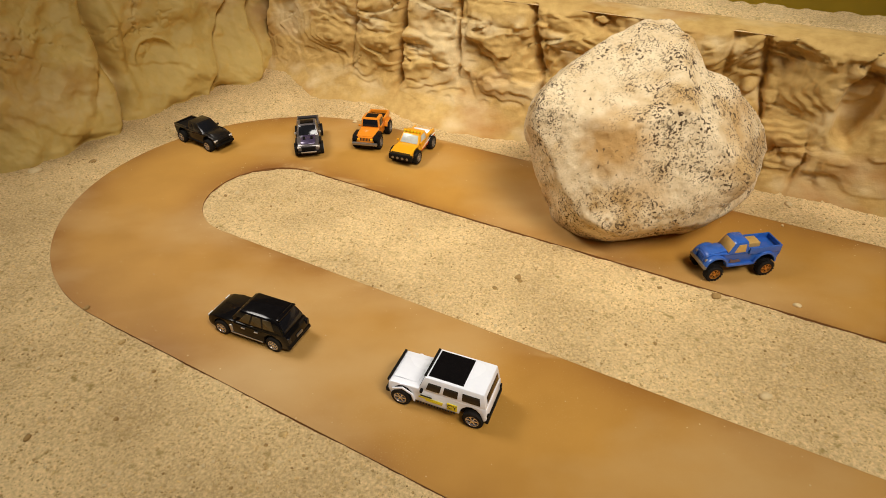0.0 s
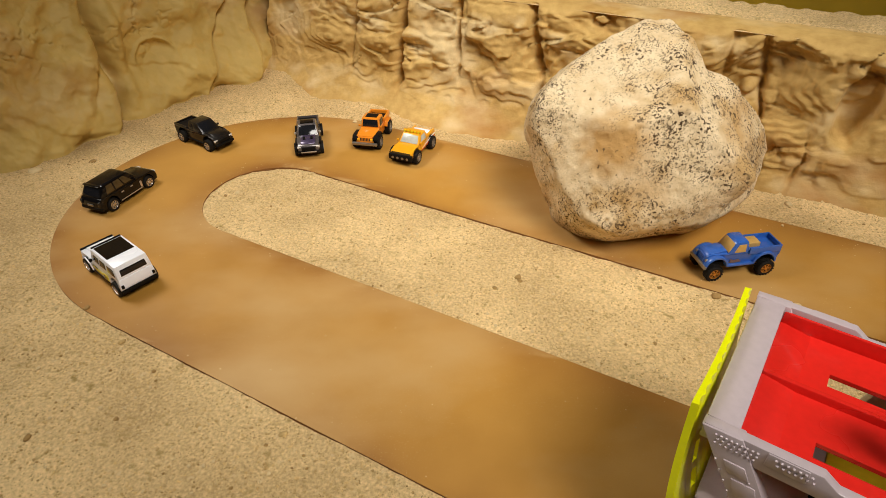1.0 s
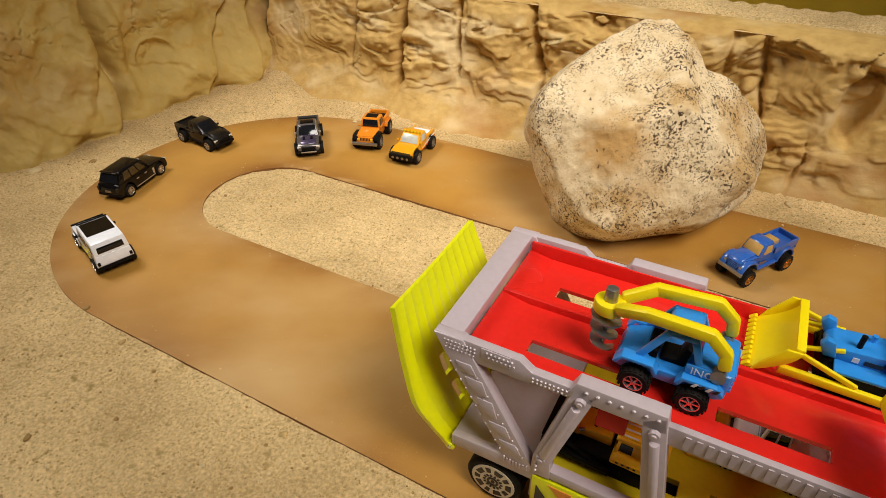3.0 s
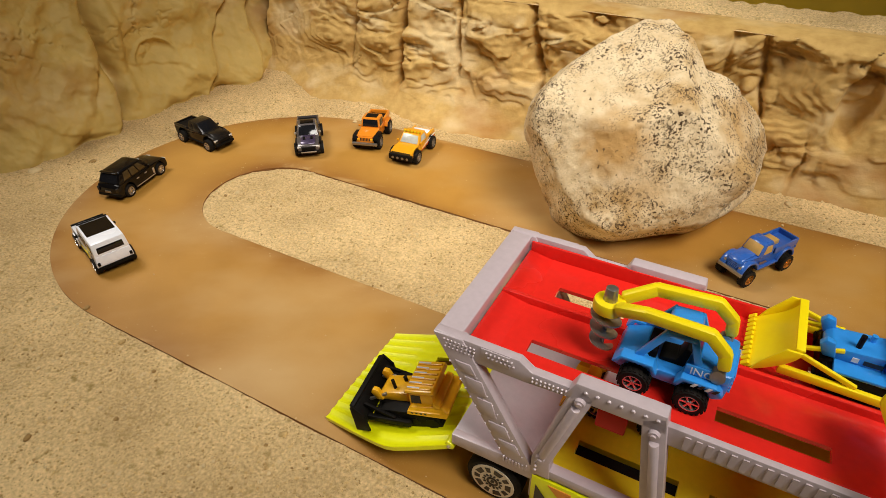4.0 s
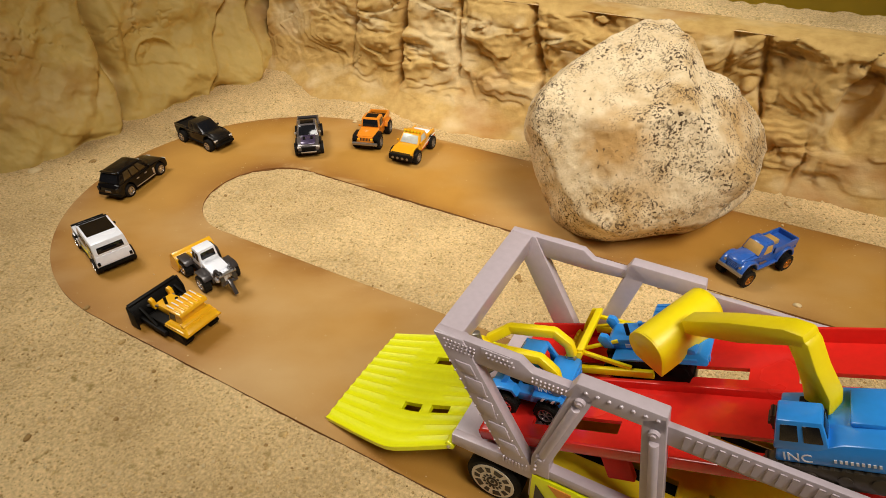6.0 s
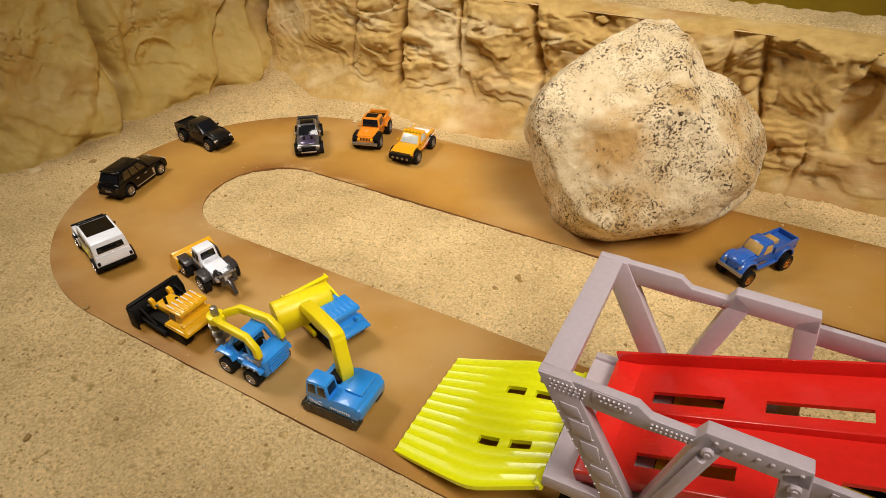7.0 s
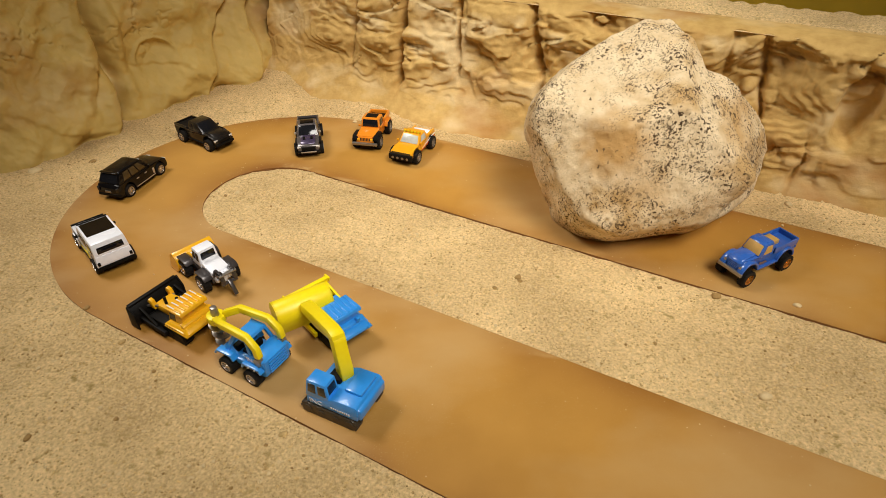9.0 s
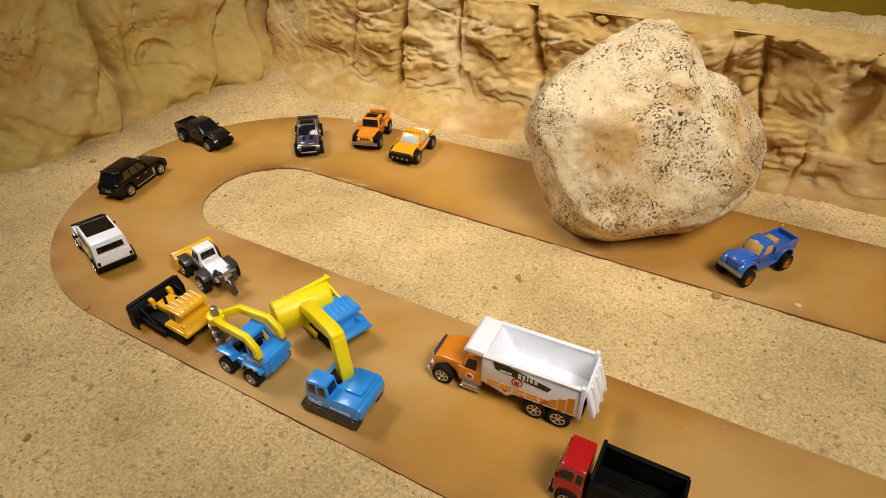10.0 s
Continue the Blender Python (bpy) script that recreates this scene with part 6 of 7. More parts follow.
    for x in (0.0, 0.2400, 0.2800):
        for y in (0.0080, 0.0850):
            m = pose(x, y, 0.0160, 0, 0, 0 if y > 0.04 else 180)
            t = part("wheel", tyre_mesh(0.0160, 0.0120, False), RUBBER, o, "large black tyre", m=m)
            part("rim", rim_mesh(0.0160, 0.0120, 0), HUB, t, "pale hub with black cut-outs")
            part("hub_disc", rod((0, 0.002, 0), (0, 0.0064, 0), 0.0128, 0.0124, seg=32), HUB, t, "pale printed hub disc")
            bm = bmesh.new()
            for i in range(10):
                q = 2 * math.pi * i / 10
                c, s = math.cos(q), math.sin(q)
                w = 0.0024 if i % 2 else 0.0014
                hexa(bm, [(r * c - k * w * s, y, r * s + k * w * c) for y in (0.005, 0.0067) for r, k in ((0.0074, -0.8), (0.0106, -1.1), (0.0106, 1.1), (0.0074, 0.8))])
            prof = [(0.0022, 0.005), (0.0034, 0.005), (0.0034, 0.0068), (0.0022, 0.0068)]
            rings = [[bm.verts.new((p * math.cos(2 * math.pi * i / 20), y, p * math.sin(2 * math.pi * i / 20))) for p, y in prof] for i in range(20)]
            for i in range(20):
                for k in range(4):
                    bm.faces.new((rings[i][k], rings[(i + 1) % 20][k], rings[(i + 1) % 20][(k + 1) % 4], rings[i][(k + 1) % 4]))
            for i in range(14):
                q = 2 * math.pi * i / 14
                c, s = math.cos(q), math.sin(q)
                hexa(bm, [(r * c - k * s, y, r * s + k * c) for y in (0.005, 0.0067) for r, k in ((0.0042, -0.0007), (0.0058, -0.0004), (0.0058, 0.0004), (0.0042, 0.0007))])
            rod((0, 0.005, 0), (0, 0.0068, 0), 0.0011, seg=14, bm=bm)
            part("hub_print", bm, PRINT_BLACK, t)
    # the red upper deck, which tilts about its hinge
    deck = new("upper_deck")
    deck.parent = o
    h = HINGE.translation
    S = lambda x0, x1, y0, y1, z0, z1, bm: box(x0 - h.x, x1 - h.x, y0, y1, z0 - h.z, z1 - h.z, bm)
    zt = 0.1060
    near, far = [(0.006, 0.050), (0.088, 0.130), (0.165, 0.210)], [(0.005, 0.040), (0.058, 0.100), (0.120, 0.165)]
    cuts = sorted({-0.0195, 0.2620} | {x for ab in near + far for x in ab})
    inside = lambda i, slots: any(a - 1e-6 <= cuts[i] and cuts[i + 1] <= b + 1e-6 for a, b in slots)
    holes = [(i, 1) for i in range(len(cuts) - 1) if inside(i, near)] + [(i, 3) for i in range(len(cuts) - 1) if inside(i, far)]
    bm = slotted([x - h.x for x in cuts], [0.0055, 0.0165, 0.0245, 0.0580, 0.0660, 0.0875], holes, zt - 0.0022 - h.z, zt - h.z)
    plate = part("deck_plate", bm, RED, deck, "glossy red upper deck with two lanes and slots")
    deck.name = "upper_deck"
    for y0, y1, dz in ((0.0048, 0.0066, 0.0030), (0.0468, 0.0492, 0.0042), (0.0866, 0.0884, 0.0080)):
        part("lane_edge", S(-0.0195, 0.2620, y0, y1, zt - 0.0035, zt + dz, bmesh.new()), RED, deck, bevel=0.0007)
    part("deck_lip", prism([(-0.0200 - h.x, zt - 0.002 - h.z), (-0.0200 - h.x, 0.1085 - h.z), (-0.0175 - h.x, 0.1085 - h.z), (-0.0060 - h.x, zt + 0.0002 - h.z), (-0.0030 - h.x, zt - 0.002 - h.z)], 0.0066, 0.0866), RED, deck, "red rounded tail edge of the deck", bevel=0.0008)
    part("deck_tab", S(0.0440, 0.0570, 0.0055, 0.0095, zt - 0.0180, zt - 0.0020, bmesh.new()), RED_MATT, deck, bevel=0.0009)
    part("deck_underside", S(-0.0150, 0.2600, 0.0090, 0.0110, zt - 0.0060, zt - 0.0020, bmesh.new()), RED, deck)
    # the lime tail ramp, built lying along -x from its hinge
    gate = new("tail_ramp")
    gate.parent = o
    bm = bmesh.new()
    L, n, rows = 0.0920, 14, 37
    top, bot = [], []
    for i in range(n + 1):
        t = i / n
        x = -L * t
        half = 0.0410 + 0.0085 * min(1, t / 0.38) - 0.0085 * max(0, (t - 0.45) / 0.55)
        a, b = [], []
        for j in range(rows):
            v = 2 * j / (rows - 1) - 1
            rib = 0.0008 * (1 if j % 3 == 0 else 0)
            sag = -0.0024 * math.sin(math.pi * t) - 0.0010 * v * v
            a.append(bm.verts.new((x, half * v, sag + 0.0011 + rib)))
            b.append(bm.verts.new((x, half * v, sag - 0.0011)))
        top.append(a)
        bot.append(b)
    gone = {(i, j) for i in (2, 3) for j in (10, 11, 25, 26)} | {(i, j) for i in (5, 6) for j in (10, 11, 25, 26)}
    for i in range(n):
        for j in range(rows - 1):
            if (i, j) in gone:
                for (p, q), (k, l) in (((i, j), (i + 1, j)), ((i, j + 1), (i + 1, j + 1)), ((i, j), (i, j + 1)), ((i + 1, j), (i + 1, j + 1))):
                    other = {((i, j), (i + 1, j)): (i, j - 1), ((i, j + 1), (i + 1, j + 1)): (i, j + 1), ((i, j), (i, j + 1)): (i - 1, j), ((i + 1, j), (i + 1, j + 1)): (i + 1, j)}[((p, q), (k, l))]
                    if other not in gone:
                        bm.faces.new((top[p][q], top[k][l], bot[k][l], bot[p][q]))
                continue
            bm.faces.new((top[i][j], top[i + 1][j], top[i + 1][j + 1], top[i][j + 1]))
            bm.faces.new((bot[i][j], bot[i][j + 1], bot[i + 1][j + 1], bot[i + 1][j]))
    rim = [(i, 0) for i in range(n + 1)] + [(n, j) for j in range(1, rows)] + [(i, rows - 1) for i in range(n - 1, -1, -1)] + [(0, j) for j in range(rows - 2, 0, -1)]
    for (i, j), (k, l) in zip(rim, rim[1:] + rim[:1]):
        bm.faces.new((top[i][j], top[k][l], bot[k][l], bot[i][j]))
    part("ramp_plate", bm, LIME, gate, "lime ribbed tail ramp")
    for s in (-1, 1):
        part("hinge_lug", rod((0, s * 0.0300, 0), (0, s * 0.0410, 0), 0.0028, seg=14), LIME, gate, bevel=0.0004)
        part("hinge_pin", rod((0, s * 0.0270, 0), (0, s * 0.0420, 0), 0.0010, seg=10), CHROME, gate)
    return o, deck, gate


suv = black_estate()
offroader = white_offroader()
old_pickup = blue_pickup()
dark_pickup = double_cab("pickup", "charcoal black double-cab toy pickup on the road's outer bend", CHARCOAL, CHARCOAL, BLACK_MATT)
grey_suv = double_cab("pickup", "dark grey toy off-roader with violet bonnet and silver skid plate", GREY_PAINT, PURPLE, BLACK, SILVER, True, STEEL)
orange_pickup = orange_truck()
yellow_pickup = yellow_truck()
dozer = bulldozer("yellow toy bulldozer with black blade and tracks", AMBER, BLACK_MATT, False)
loader = wheel_loader()
drill = drill_rig()
blue_dozer = bulldozer("sky-blue toy bulldozer with big yellow blade", SKY_BLUE, YELLOW, True)
digger = excavator()
dumper = dump_truck()
red_truck = tipper()
carrier, upper_deck, tail_ramp = transporter()
for ob, x, y, a in ((dark_pickup, -0.2710, 0.6205, -33.9), (grey_suv, -0.1499, 0.6102, -80), (orange_pickup, -0.0785, 0.6205, -102), (yellow_pickup, -0.0312, 0.5852, -114)):
    ob.matrix_world = pose(x, y, 0, 0, 0, a)


# ---- loose grit and pebbles ----
def stone_mesh(seed, r, flat=0.6):
    bm = bmesh.new()
    bmesh.ops.create_icosphere(bm, subdivisions=2, radius=1)
    k = Vector((seed * 3.7, seed * 1.3, seed * 9.1))
    for v in bm.verts:
        c = Vector(v.co)
        q = c * (1 + 0.45 * noise.noise(c * 1.3 + k) + 0.2 * noise.noise(c * 3.1 + k))
        v.co = (q.x * r, q.y * r * 0.8, q.z * r * flat)
    return bm


def pebbles():
    """Stones large enough to pick up, each at its own place on the sand."""
    for i, (x, y, r, m, word) in enumerate((
            (-0.437, 0.560, 0.0080, STONE_PALE, "flat pale pebble"), (-0.384, 0.580, 0.0045, STONE_BROWN, "flat brown pebble"), (-0.205, 0.508, 0.0032, STONE_PALE, "small pale pebble"), (-0.216, 0.503, 0.0022, STONE_BROWN, "small rust-brown pebble"),
            (0.207, 0.2455, 0.0040, STONE_PALE, "small pale pebble"), (0.061, 0.371, 0.0032, STONE_BROWN, "small olive-brown pebble"), (-0.268, 0.187, 0.0040, STONE_BROWN, "small dark pebble"), (0.269, 0.330, 0.0032, STONE_PALE, "white chip"),
            (0.212, 0.343, 0.0040, STONE_BROWN, "mossy brown clump"), (-0.290, 0.206, 0.0045, STONE_BROWN, "dark clump of sand"), (0.330, 0.472, 0.0040, STONE_PALE, "pale pebble"), (-0.120, 0.714, 0.0030, STONE_PALE, "small white pebble"),
            (-0.105, 0.668, 0.0030, STONE_PALE, "small white pebble"), (-0.275, 0.338, 0.0028, STONE_BROWN, "small dark pebble"),
            (0.062, 0.366, 0.0026, STONE_BROWN, "olive-brown clump"), (0.041, 0.358, 0.0022, STONE_BROWN, "small olive-brown clump"), (0.172, 0.355, 0.0024, STONE_BROWN, "small olive-brown clump"), (0.150, 0.294, 0.0018, STONE_BROWN, "small brown pebble"), (-0.155, 0.230, 0.0022, GRAVEL, "small tan pebble"), (-0.200, 0.275, 0.0018, STONE_BROWN, "small brown pebble"), (-0.234, 0.303, 0.003, GRAVEL, "crumbling clump of sand"), (-0.257, 0.222, 0.0026, STONE_BROWN, "small dark pebble"), (-0.208, 0.235, 0.002, STONE_BROWN, "small brown clump"), (-0.109, 0.215, 0.0014, STONE_BROWN, "dark chip"), (-0.100, 0.223, 0.0026, GRAVEL, "tan clump of sand"), (0.307, 0.436, 0.0016, STONE_PALE, "white chip"))):
        n = float(road_dist(np.array(x), np.array(y)))
        ob = part("pebble", stone_mesh(i + 1, r, 0.35 if i < 2 else 0.55), m, sharp=3.0)
        z = 0.0 if n > 0 else float(sand_height(np.array(x), np.array(y)))
        ob.matrix_world = pose(x, y, z + r * 0.04, 0, 0, i * 47)
        tagged(ob, word + " lying on the sand", "pebble", "pebbles")


def grit():
    """Loose grains on the sand and a few on the road, too many to count."""
    rs = np.random.RandomState(4)
    t = (1 + 5 ** 0.5) / 2
    ico = np.array([(-1, t, 0), (1, t, 0), (-1, -t, 0), (1, -t, 0), (0, -1, t), (0, 1, t), (0, -1, -t), (0, 1, -t), (t, 0, -1), (t, 0, 1), (-t, 0, -1), (-t, 0, 1)]) / 1.9
    tri = np.array([(0, 11, 5), (0, 5, 1), (0, 1, 7), (0, 7, 10), (0, 10, 11), (1, 5, 9), (5, 11, 4), (11, 10, 2), (10, 7, 6), (7, 1, 8), (3, 9, 4), (3, 4, 2), (3, 2, 6), (3, 6, 8), (3, 8, 9), (4, 9, 5), (2, 4, 11), (6, 2, 10), (8, 6, 7), (9, 8, 1)])
    for name, count, lo, hi, mats, onroad in (("grit", 30000, 0.0003, 0.0010, GRAVEL, False), ("dark_grit", 1500, 0.0003, 0.0012, STONE_BROWN, False), ("pale_grit", 2600, 0.0004, 0.0016, STONE_PALE, False), ("road_grit", 900, 0.0002, 0.0006, STONE_PALE, True)):
        x, y = rs.uniform(-0.55, 0.55, count * 6), rs.uniform(0.06, 0.80, count * 6)
        d = road_dist(x, y)
        edge = (d > 0) & (rs.rand(len(d)) < np.exp(-d / 0.018) * 0.8 + 0.06)
        n = x * N[0] + y * N[1]
        keep = np.where((edge if onroad else (d < -0.001)) & (n < 0.60))[0][:count]
        x, y = x[keep], y[keep]
        z = np.zeros_like(x) if onroad else sand_height(x, y)
        s = lo + (hi - lo) * rs.rand(len(x)) ** 2.2
        jit = 1 + 0.5 * (rs.rand(len(x), 12, 3) - 0.5)
        P = ico[None] * jit * s[:, None, None] * np.array((1, 1, 0.75))
        P = P + np.stack([x, y, z + s * 0.25], -1)[:, None]
        T = tri[None] + (np.arange(len(x)) * 12)[:, None, None]
        me = bpy.data.meshes.new(name)
        me.from_pydata(P.reshape(-1, 3).tolist(), [], T.reshape(-1, 3).tolist())
        me.materials.append(mats)
        tagged(new(name, me), "loose sand grains and grit", "grit", kind="stuff")


pebbles()
grit()


# ---- what moves, and when ----
def motions():
    car = lambda x, y, a, z=0.0, ry=0.0: pose(x, y, z, 0, 0, a) @ pose(0, 0, 0, 0, ry, 0)
    walk(offroader, [(t, car(x, y, a)) for t, x, y, a in (
        (0, 0.0001, 0.2477, 157.0), (0.1, -0.032, 0.2555, 157), (0.2, -0.102, 0.2838, 154), (0.3, -0.1235, 0.2972, 152), (0.4, -0.146, 0.306, 150), (0.5, -0.1751, 0.3230, 148.4),
        (0.6, -0.189, 0.334, 147), (0.7, -0.2115, 0.3462, 146), (0.8, -0.236, 0.3543, 144), (0.9, -0.252, 0.368, 142), (1.0, -0.2645, 0.3787, 140), (1.1, -0.273, 0.3935, 137), (1.2, -0.2847, 0.401, 134),
        (1.3, -0.2916, 0.4094, 132.2), (2.0, -0.2916, 0.4094, 132.2), (10, -0.2916, 0.4094, 132.2))])
    walk(suv, [(t, car(x, y, a)) for t, x, y, a in (
        (0, -0.1345, 0.3119, 156.1), (0.1, -0.174, 0.322, 152), (0.2, -0.231, 0.356, 141), (0.3, -0.256, 0.3745, 134), (0.4, -0.2705, 0.389, 128), (0.5, -0.2885, 0.4100, 120), (0.6, -0.295, 0.421, 112),
        (0.7, -0.3125, 0.4545, 95), (0.8, -0.3165, 0.470, 84), (0.9, -0.318, 0.485, 75), (1.0, -0.3170, 0.5030, 68), (1.1, -0.3155, 0.516, 71), (1.2, -0.3140, 0.528, 73), (2, -0.3140, 0.528, 73), (10, -0.3140, 0.528, 73))])
    a, b = (0.2350, 0.3762, -171.2), (0.2529, 0.3741, -152.9)
    mix = lambda k: car(*[p + (q - p) * k for p, q in zip(a, b)])
    walk(old_pickup, [(t, mix(k)) for t, k in ((0, 0), (1.1, 0), (1.2, 0.15), (1.3, 0.38), (1.4, 0.63), (1.5, 0.89), (1.6, 1), (2.5, 1), (10, 1))])

    # the transporter drives in backwards, waits, and leaves
    HEAD = -29.0
    fwd = Vector((math.cos(radians(HEAD)), math.sin(radians(HEAD)), 0))
    spot = Vector((0.0243, 0.1763, 0))
    runs = [(0, 0.330), (0.3, 0.268), (0.5, 0.226), (0.6, 0.204), (0.8, 0.1645), (1.0, 0.1262), (1.1, 0.1078), (1.3, 0.073), (1.5, 0.0425), (1.7, 0.016), (1.9, 0.002), (2.0, 0.0007), (2.2, 0), (2.5, 0), (3.8, -0.0003), (4.0, -0.0003), (4.3, -0.0003),
            (5.0, -0.0003), (5.1, -0.0003), (5.2, -0.0003), (5.3, -0.0003), (5.4, -0.0003), (5.5, -0.0003), (5.7, -0.0003), (6.0, -0.0003), (6.4, -0.0003), (6.7, 0.0), (6.8, 0.006), (6.9, 0.028), (7.0, 0.0500), (7.2, 0.086), (7.5, 0.1400), (7.7, 0.171), (7.8, 0.198), (8.0, 0.260), (8.4, 0.330), (9.0, 0.36), (10, 0.36)]
    yaw_in = lambda t: float(np.interp(t, (0, 0.8, 1.0, 1.3, 1.5, 1.8), (-10, -8.5, -7, -3.5, -1.5, 0)))
    at = {t: Matrix.Translation(spot + fwd * s) @ pose(0, 0, 0, 0, 0, HEAD) @ pose(0, 0.09, 0, 0, 0, yaw_in(t)) @ pose(0, -0.09, 0) for t, s in runs}
    walk(carrier, list(at.items()))
    TILT = 23.3
    tilts = [(0, 0), (4.9, 0), (5.0, 0.08), (5.1, 0.32), (5.2, 0.64), (5.3, 0.93), (5.4, 1.0), (10, 1.0)]
    walk(upper_deck, [(t, HINGE @ pose(0.006 * k, 0, -0.0105 * k, 0, -TILT * k, 0)) for t, k in tilts])
    gate = lambda a: Matrix.Translation(GATE_AT) @ pose(0, 0, 0, 0, a, 0)
    walk(tail_ramp, [(t, gate(a)) for t, a in ((0, 83), (2.7, 83), (2.9, 80), (3.2, 40), (3.5, -8), (3.7, -19), (3.8, -19), (10, -19))])
    share = lambda t: float(np.interp(t, *zip(*tilts)))
    tilt = lambda t: HINGE @ pose(0.006 * share(t), 0, -0.0105 * share(t), 0, -TILT * share(t), 0) @ HINGE.inverted()
    on_deck = lambda x, y, z=0.1062, a=180, ry=0: pose(x, y, z, 0, 0, a) @ pose(0, 0, 0, 0, ry, 0)
    ride = [t for t, _ in runs if t <= 4.3] + [4.9]
    place = lambda t: at[t] if t in at else at[5.0]

    # off the lower deck
    low = on_deck(0.048, 0.030, 0.0428)
    walk(dozer, [(t, place(t) @ low) for t in ride if t <= 2.5] + [(3.6, place(5.0) @ low), (3.8, place(5.0) @ on_deck(0.030, 0.033, 0.0428)), (3.9, place(5.0) @ on_deck(-0.012, 0.036, 0.040, 180, 4))] + [
        (4.0, car(-0.0182, 0.2246, 160, 0.020, 14)), (4.1, car(-0.0592, 0.2436, 158, 0.008, 8)), (4.2, car(-0.0857, 0.2556, 156)), (4.3, car(-0.1092, 0.2696, 153)), (4.4, car(-0.1347, 0.2826, 152)), (4.5, car(-0.1712, 0.3056, 151.5)),
        (4.6, car(-0.1852, 0.3151, 149)), (4.8, car(-0.1942, 0.3198, 148)), (5.0, car(-0.1957, 0.3206, 147.8)), (5.5, car(-0.1957, 0.3206, 147.8)), (10, car(-0.1957, 0.3206, 147.8))])
    low = on_deck(0.120, 0.062, 0.0428)
    walk(loader, [(t, place(t) @ low) for t in ride if t <= 2.5] + [(3.8, place(5.0) @ on_deck(0.100, 0.062, 0.0428)), (4.1, place(5.0) @ on_deck(0.020, 0.062, 0.0428)), (4.2, place(5.0) @ on_deck(-0.018, 0.062, 0.0405, 180, 6))] + [
        (4.3, car(-0.0240, 0.2620, 155, 0.022, 14)), (4.4, car(-0.0480, 0.2740, 152, 0.011, 12)), (4.5, car(-0.0820, 0.3040, 141)), (4.6, car(-0.0985, 0.314, 142)), (4.8, car(-0.1215, 0.328, 141)), (5.0, car(-0.1462, 0.3470, 139)),
        (5.2, car(-0.1660, 0.3600, 138)), (5.5, car(-0.1899, 0.3759, 136.9)), (5.7, car(-0.1912, 0.3765, 136.5)), (7.0, car(-0.1912, 0.3765, 136.5)), (10, car(-0.1912, 0.3765, 136.5))])

    # off the upper deck, down the tilted lanes
    rides = [t for t, _ in runs if t <= 4.3]

    def descend(ob, x, y, steps, tail, yaw=180, side=0.0):
        rows = [(t, at[t] @ on_deck(x, y, 0.1062, yaw)) for t in rides] + [(t, at[5.0] @ tilt(t) @ on_deck(x + dx, y - side * share(t), 0.1062, yaw if t < 5.8 else 180)) for t, dx in steps]
        walk(ob, rows + tail)
    still = lambda m: [(7.3, m), (8, m), (10, m)]
    end = car(-0.1294, 0.2787, 149.7)
    descend(drill, 0.0655, 0.0300, [(4.9, 0), (5.0, 0), (5.1, 0), (5.2, -0.001), (5.3, -0.002), (5.4, -0.003), (5.5, -0.006), (5.6, -0.013), (5.7, -0.022), (5.8, -0.036), (5.9, -0.052)], [
        (6.05, at[5.0] @ on_deck(-0.012, 0.0365, 0.040, 180, 8)), (6.2, car(-0.0560, 0.2330, 152, 0.008, 14)), (6.4, car(-0.0920, 0.2540, 150)), (6.7, end), (6.8, end)] + still(end), 180)
    end = car(-0.0835, 0.3158, 132)
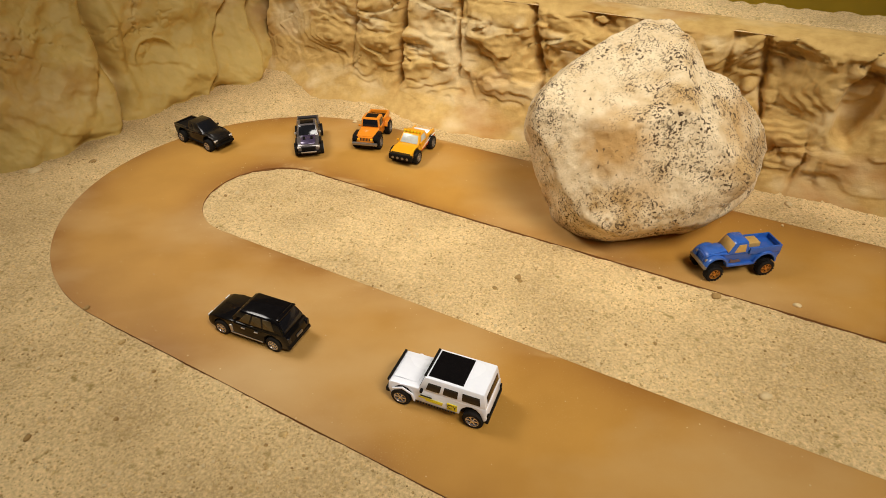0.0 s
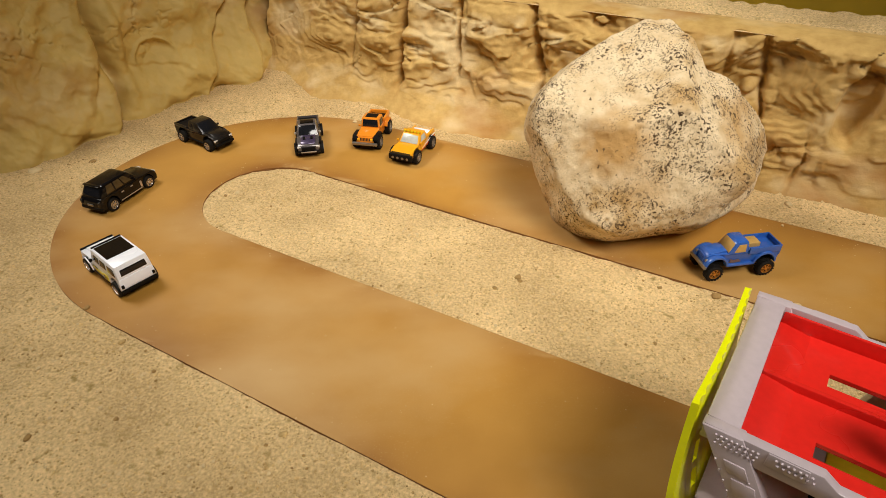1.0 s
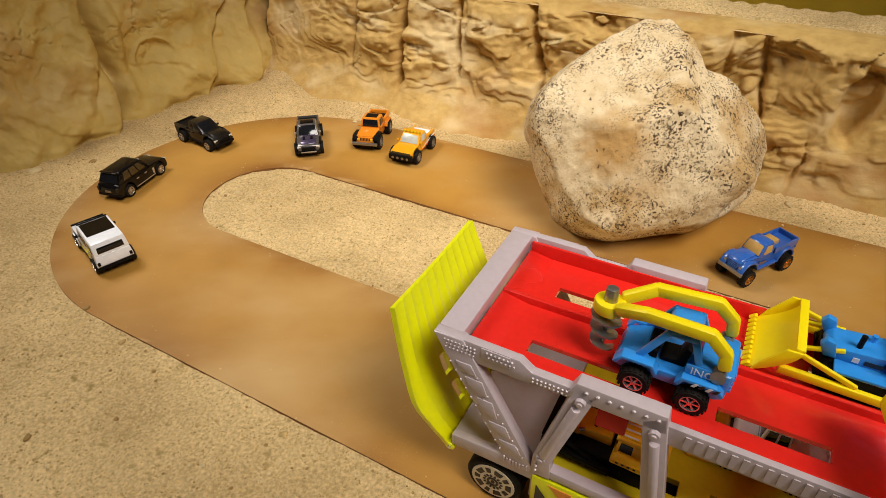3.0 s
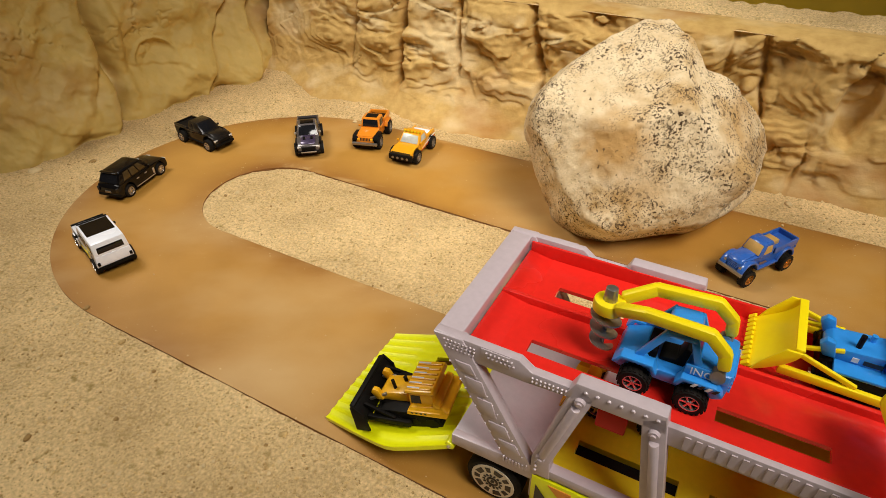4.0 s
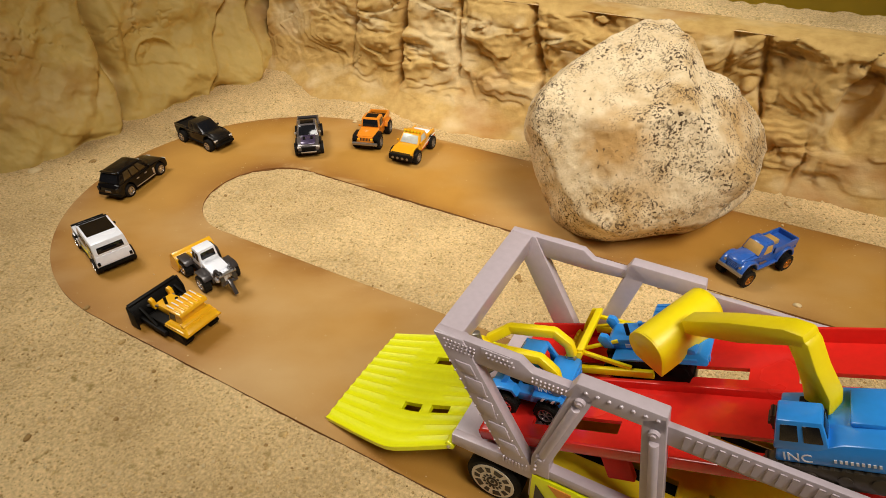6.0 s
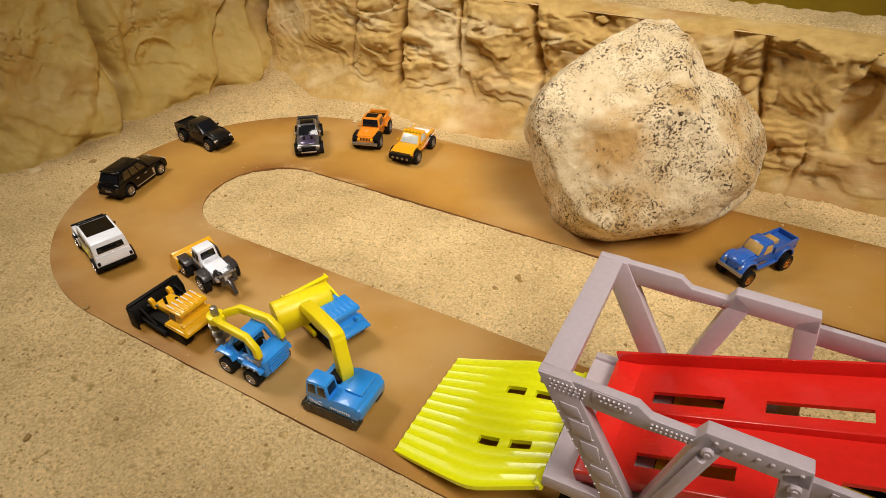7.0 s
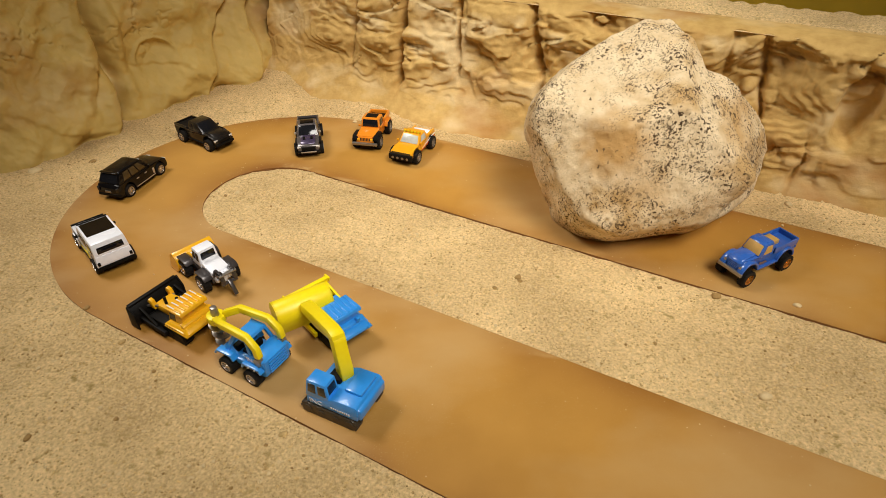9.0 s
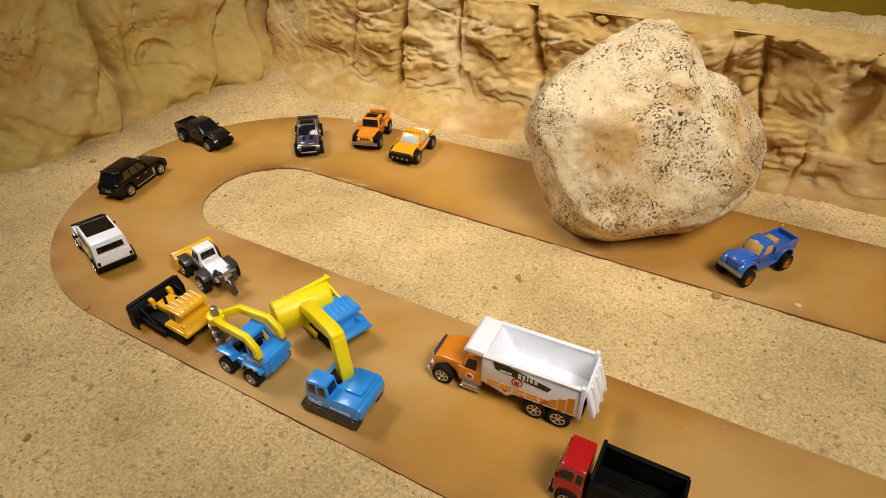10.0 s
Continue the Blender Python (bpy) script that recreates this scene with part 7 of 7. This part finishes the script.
    descend(blue_dozer, 0.1385, 0.0680, [(4.9, 0), (5.0, 0), (5.1, 0), (5.2, 0), (5.3, 0), (5.4, 0), (5.5, -0.001), (5.6, -0.009), (5.7, -0.020), (5.9, -0.064), (6.1, -0.108), (6.25, -0.145)], [
        (6.4, at[5.0] @ on_deck(-0.020, 0.062, 0.040, 180, 8)), (6.55, car(-0.0480, 0.2700, 148, 0.012, 14)), (6.7, car(-0.0651, 0.2965, 140)), (6.8, car(-0.0716, 0.3090, 134)), (6.9, car(-0.0783, 0.3125, 133)), (7.0, car(-0.0845, 0.3165, 132)), (7.1, end)] + still(end), 180)
    end = car(-0.0656, 0.2445, 153.4)
    descend(digger, 0.2230, 0.0200, [(4.9, 0), (5.0, 0), (5.1, 0), (5.2, 0), (5.3, 0), (5.4, 0), (5.5, 0), (5.7, -0.012), (5.9, -0.060), (6.1, -0.125), (6.3, -0.195), (6.4, -0.222)], [
        (6.5, at[5.0] @ on_deck(-0.008, 0.0300, 0.041, 180, 8)), (6.65, car(-0.0210, 0.2250, 152, 0.022, 16)), (6.8, car(-0.0480, 0.2400, 151, 0.010, 8)), (6.9, car(-0.0610, 0.2450, 152, 0.001)), (7.0, end)] + still(end), 221)

    # the two trucks at the end
    D = (0.0420, 0.2551)
    walk(dumper, [(t, car(D[0] + dx, D[1] + dy, a)) for t, dx, dy, a in ((0, 0.34, -0.18, 152), (8.6, 0.34, -0.18, 152), (9.0, 0.255, -0.135, 152), (9.1, 0.2254, -0.1180, 152), (9.2, 0.1960, -0.1010, 151), (9.3, 0.1660, -0.0850, 151), (9.4, 0.1420, -0.0720, 150.5),
                          (9.5, 0.1030, -0.0520, 150), (9.6, 0.0830, -0.0400, 150), (9.7, 0.0610, -0.0280, 149.5), (9.8, 0.0400, -0.0160, 149), (9.9, 0.0210, -0.0070, 153.4), (10, 0, 0, 153.1))])
    Q = (0.0915, 0.1720)
    walk(red_truck, [(t, car(Q[0] + dx, Q[1] + dy, 151)) for t, dx, dy in ((0, 0.32, -0.17), (8.8, 0.32, -0.17), (9.2, 0.220, -0.112), (9.5, 0.130, -0.062), (9.7, 0.0724, -0.0335), (9.8, 0.0471, -0.0232), (9.9, 0.0270, -0.0140), (10, 0, 0))])


motions()
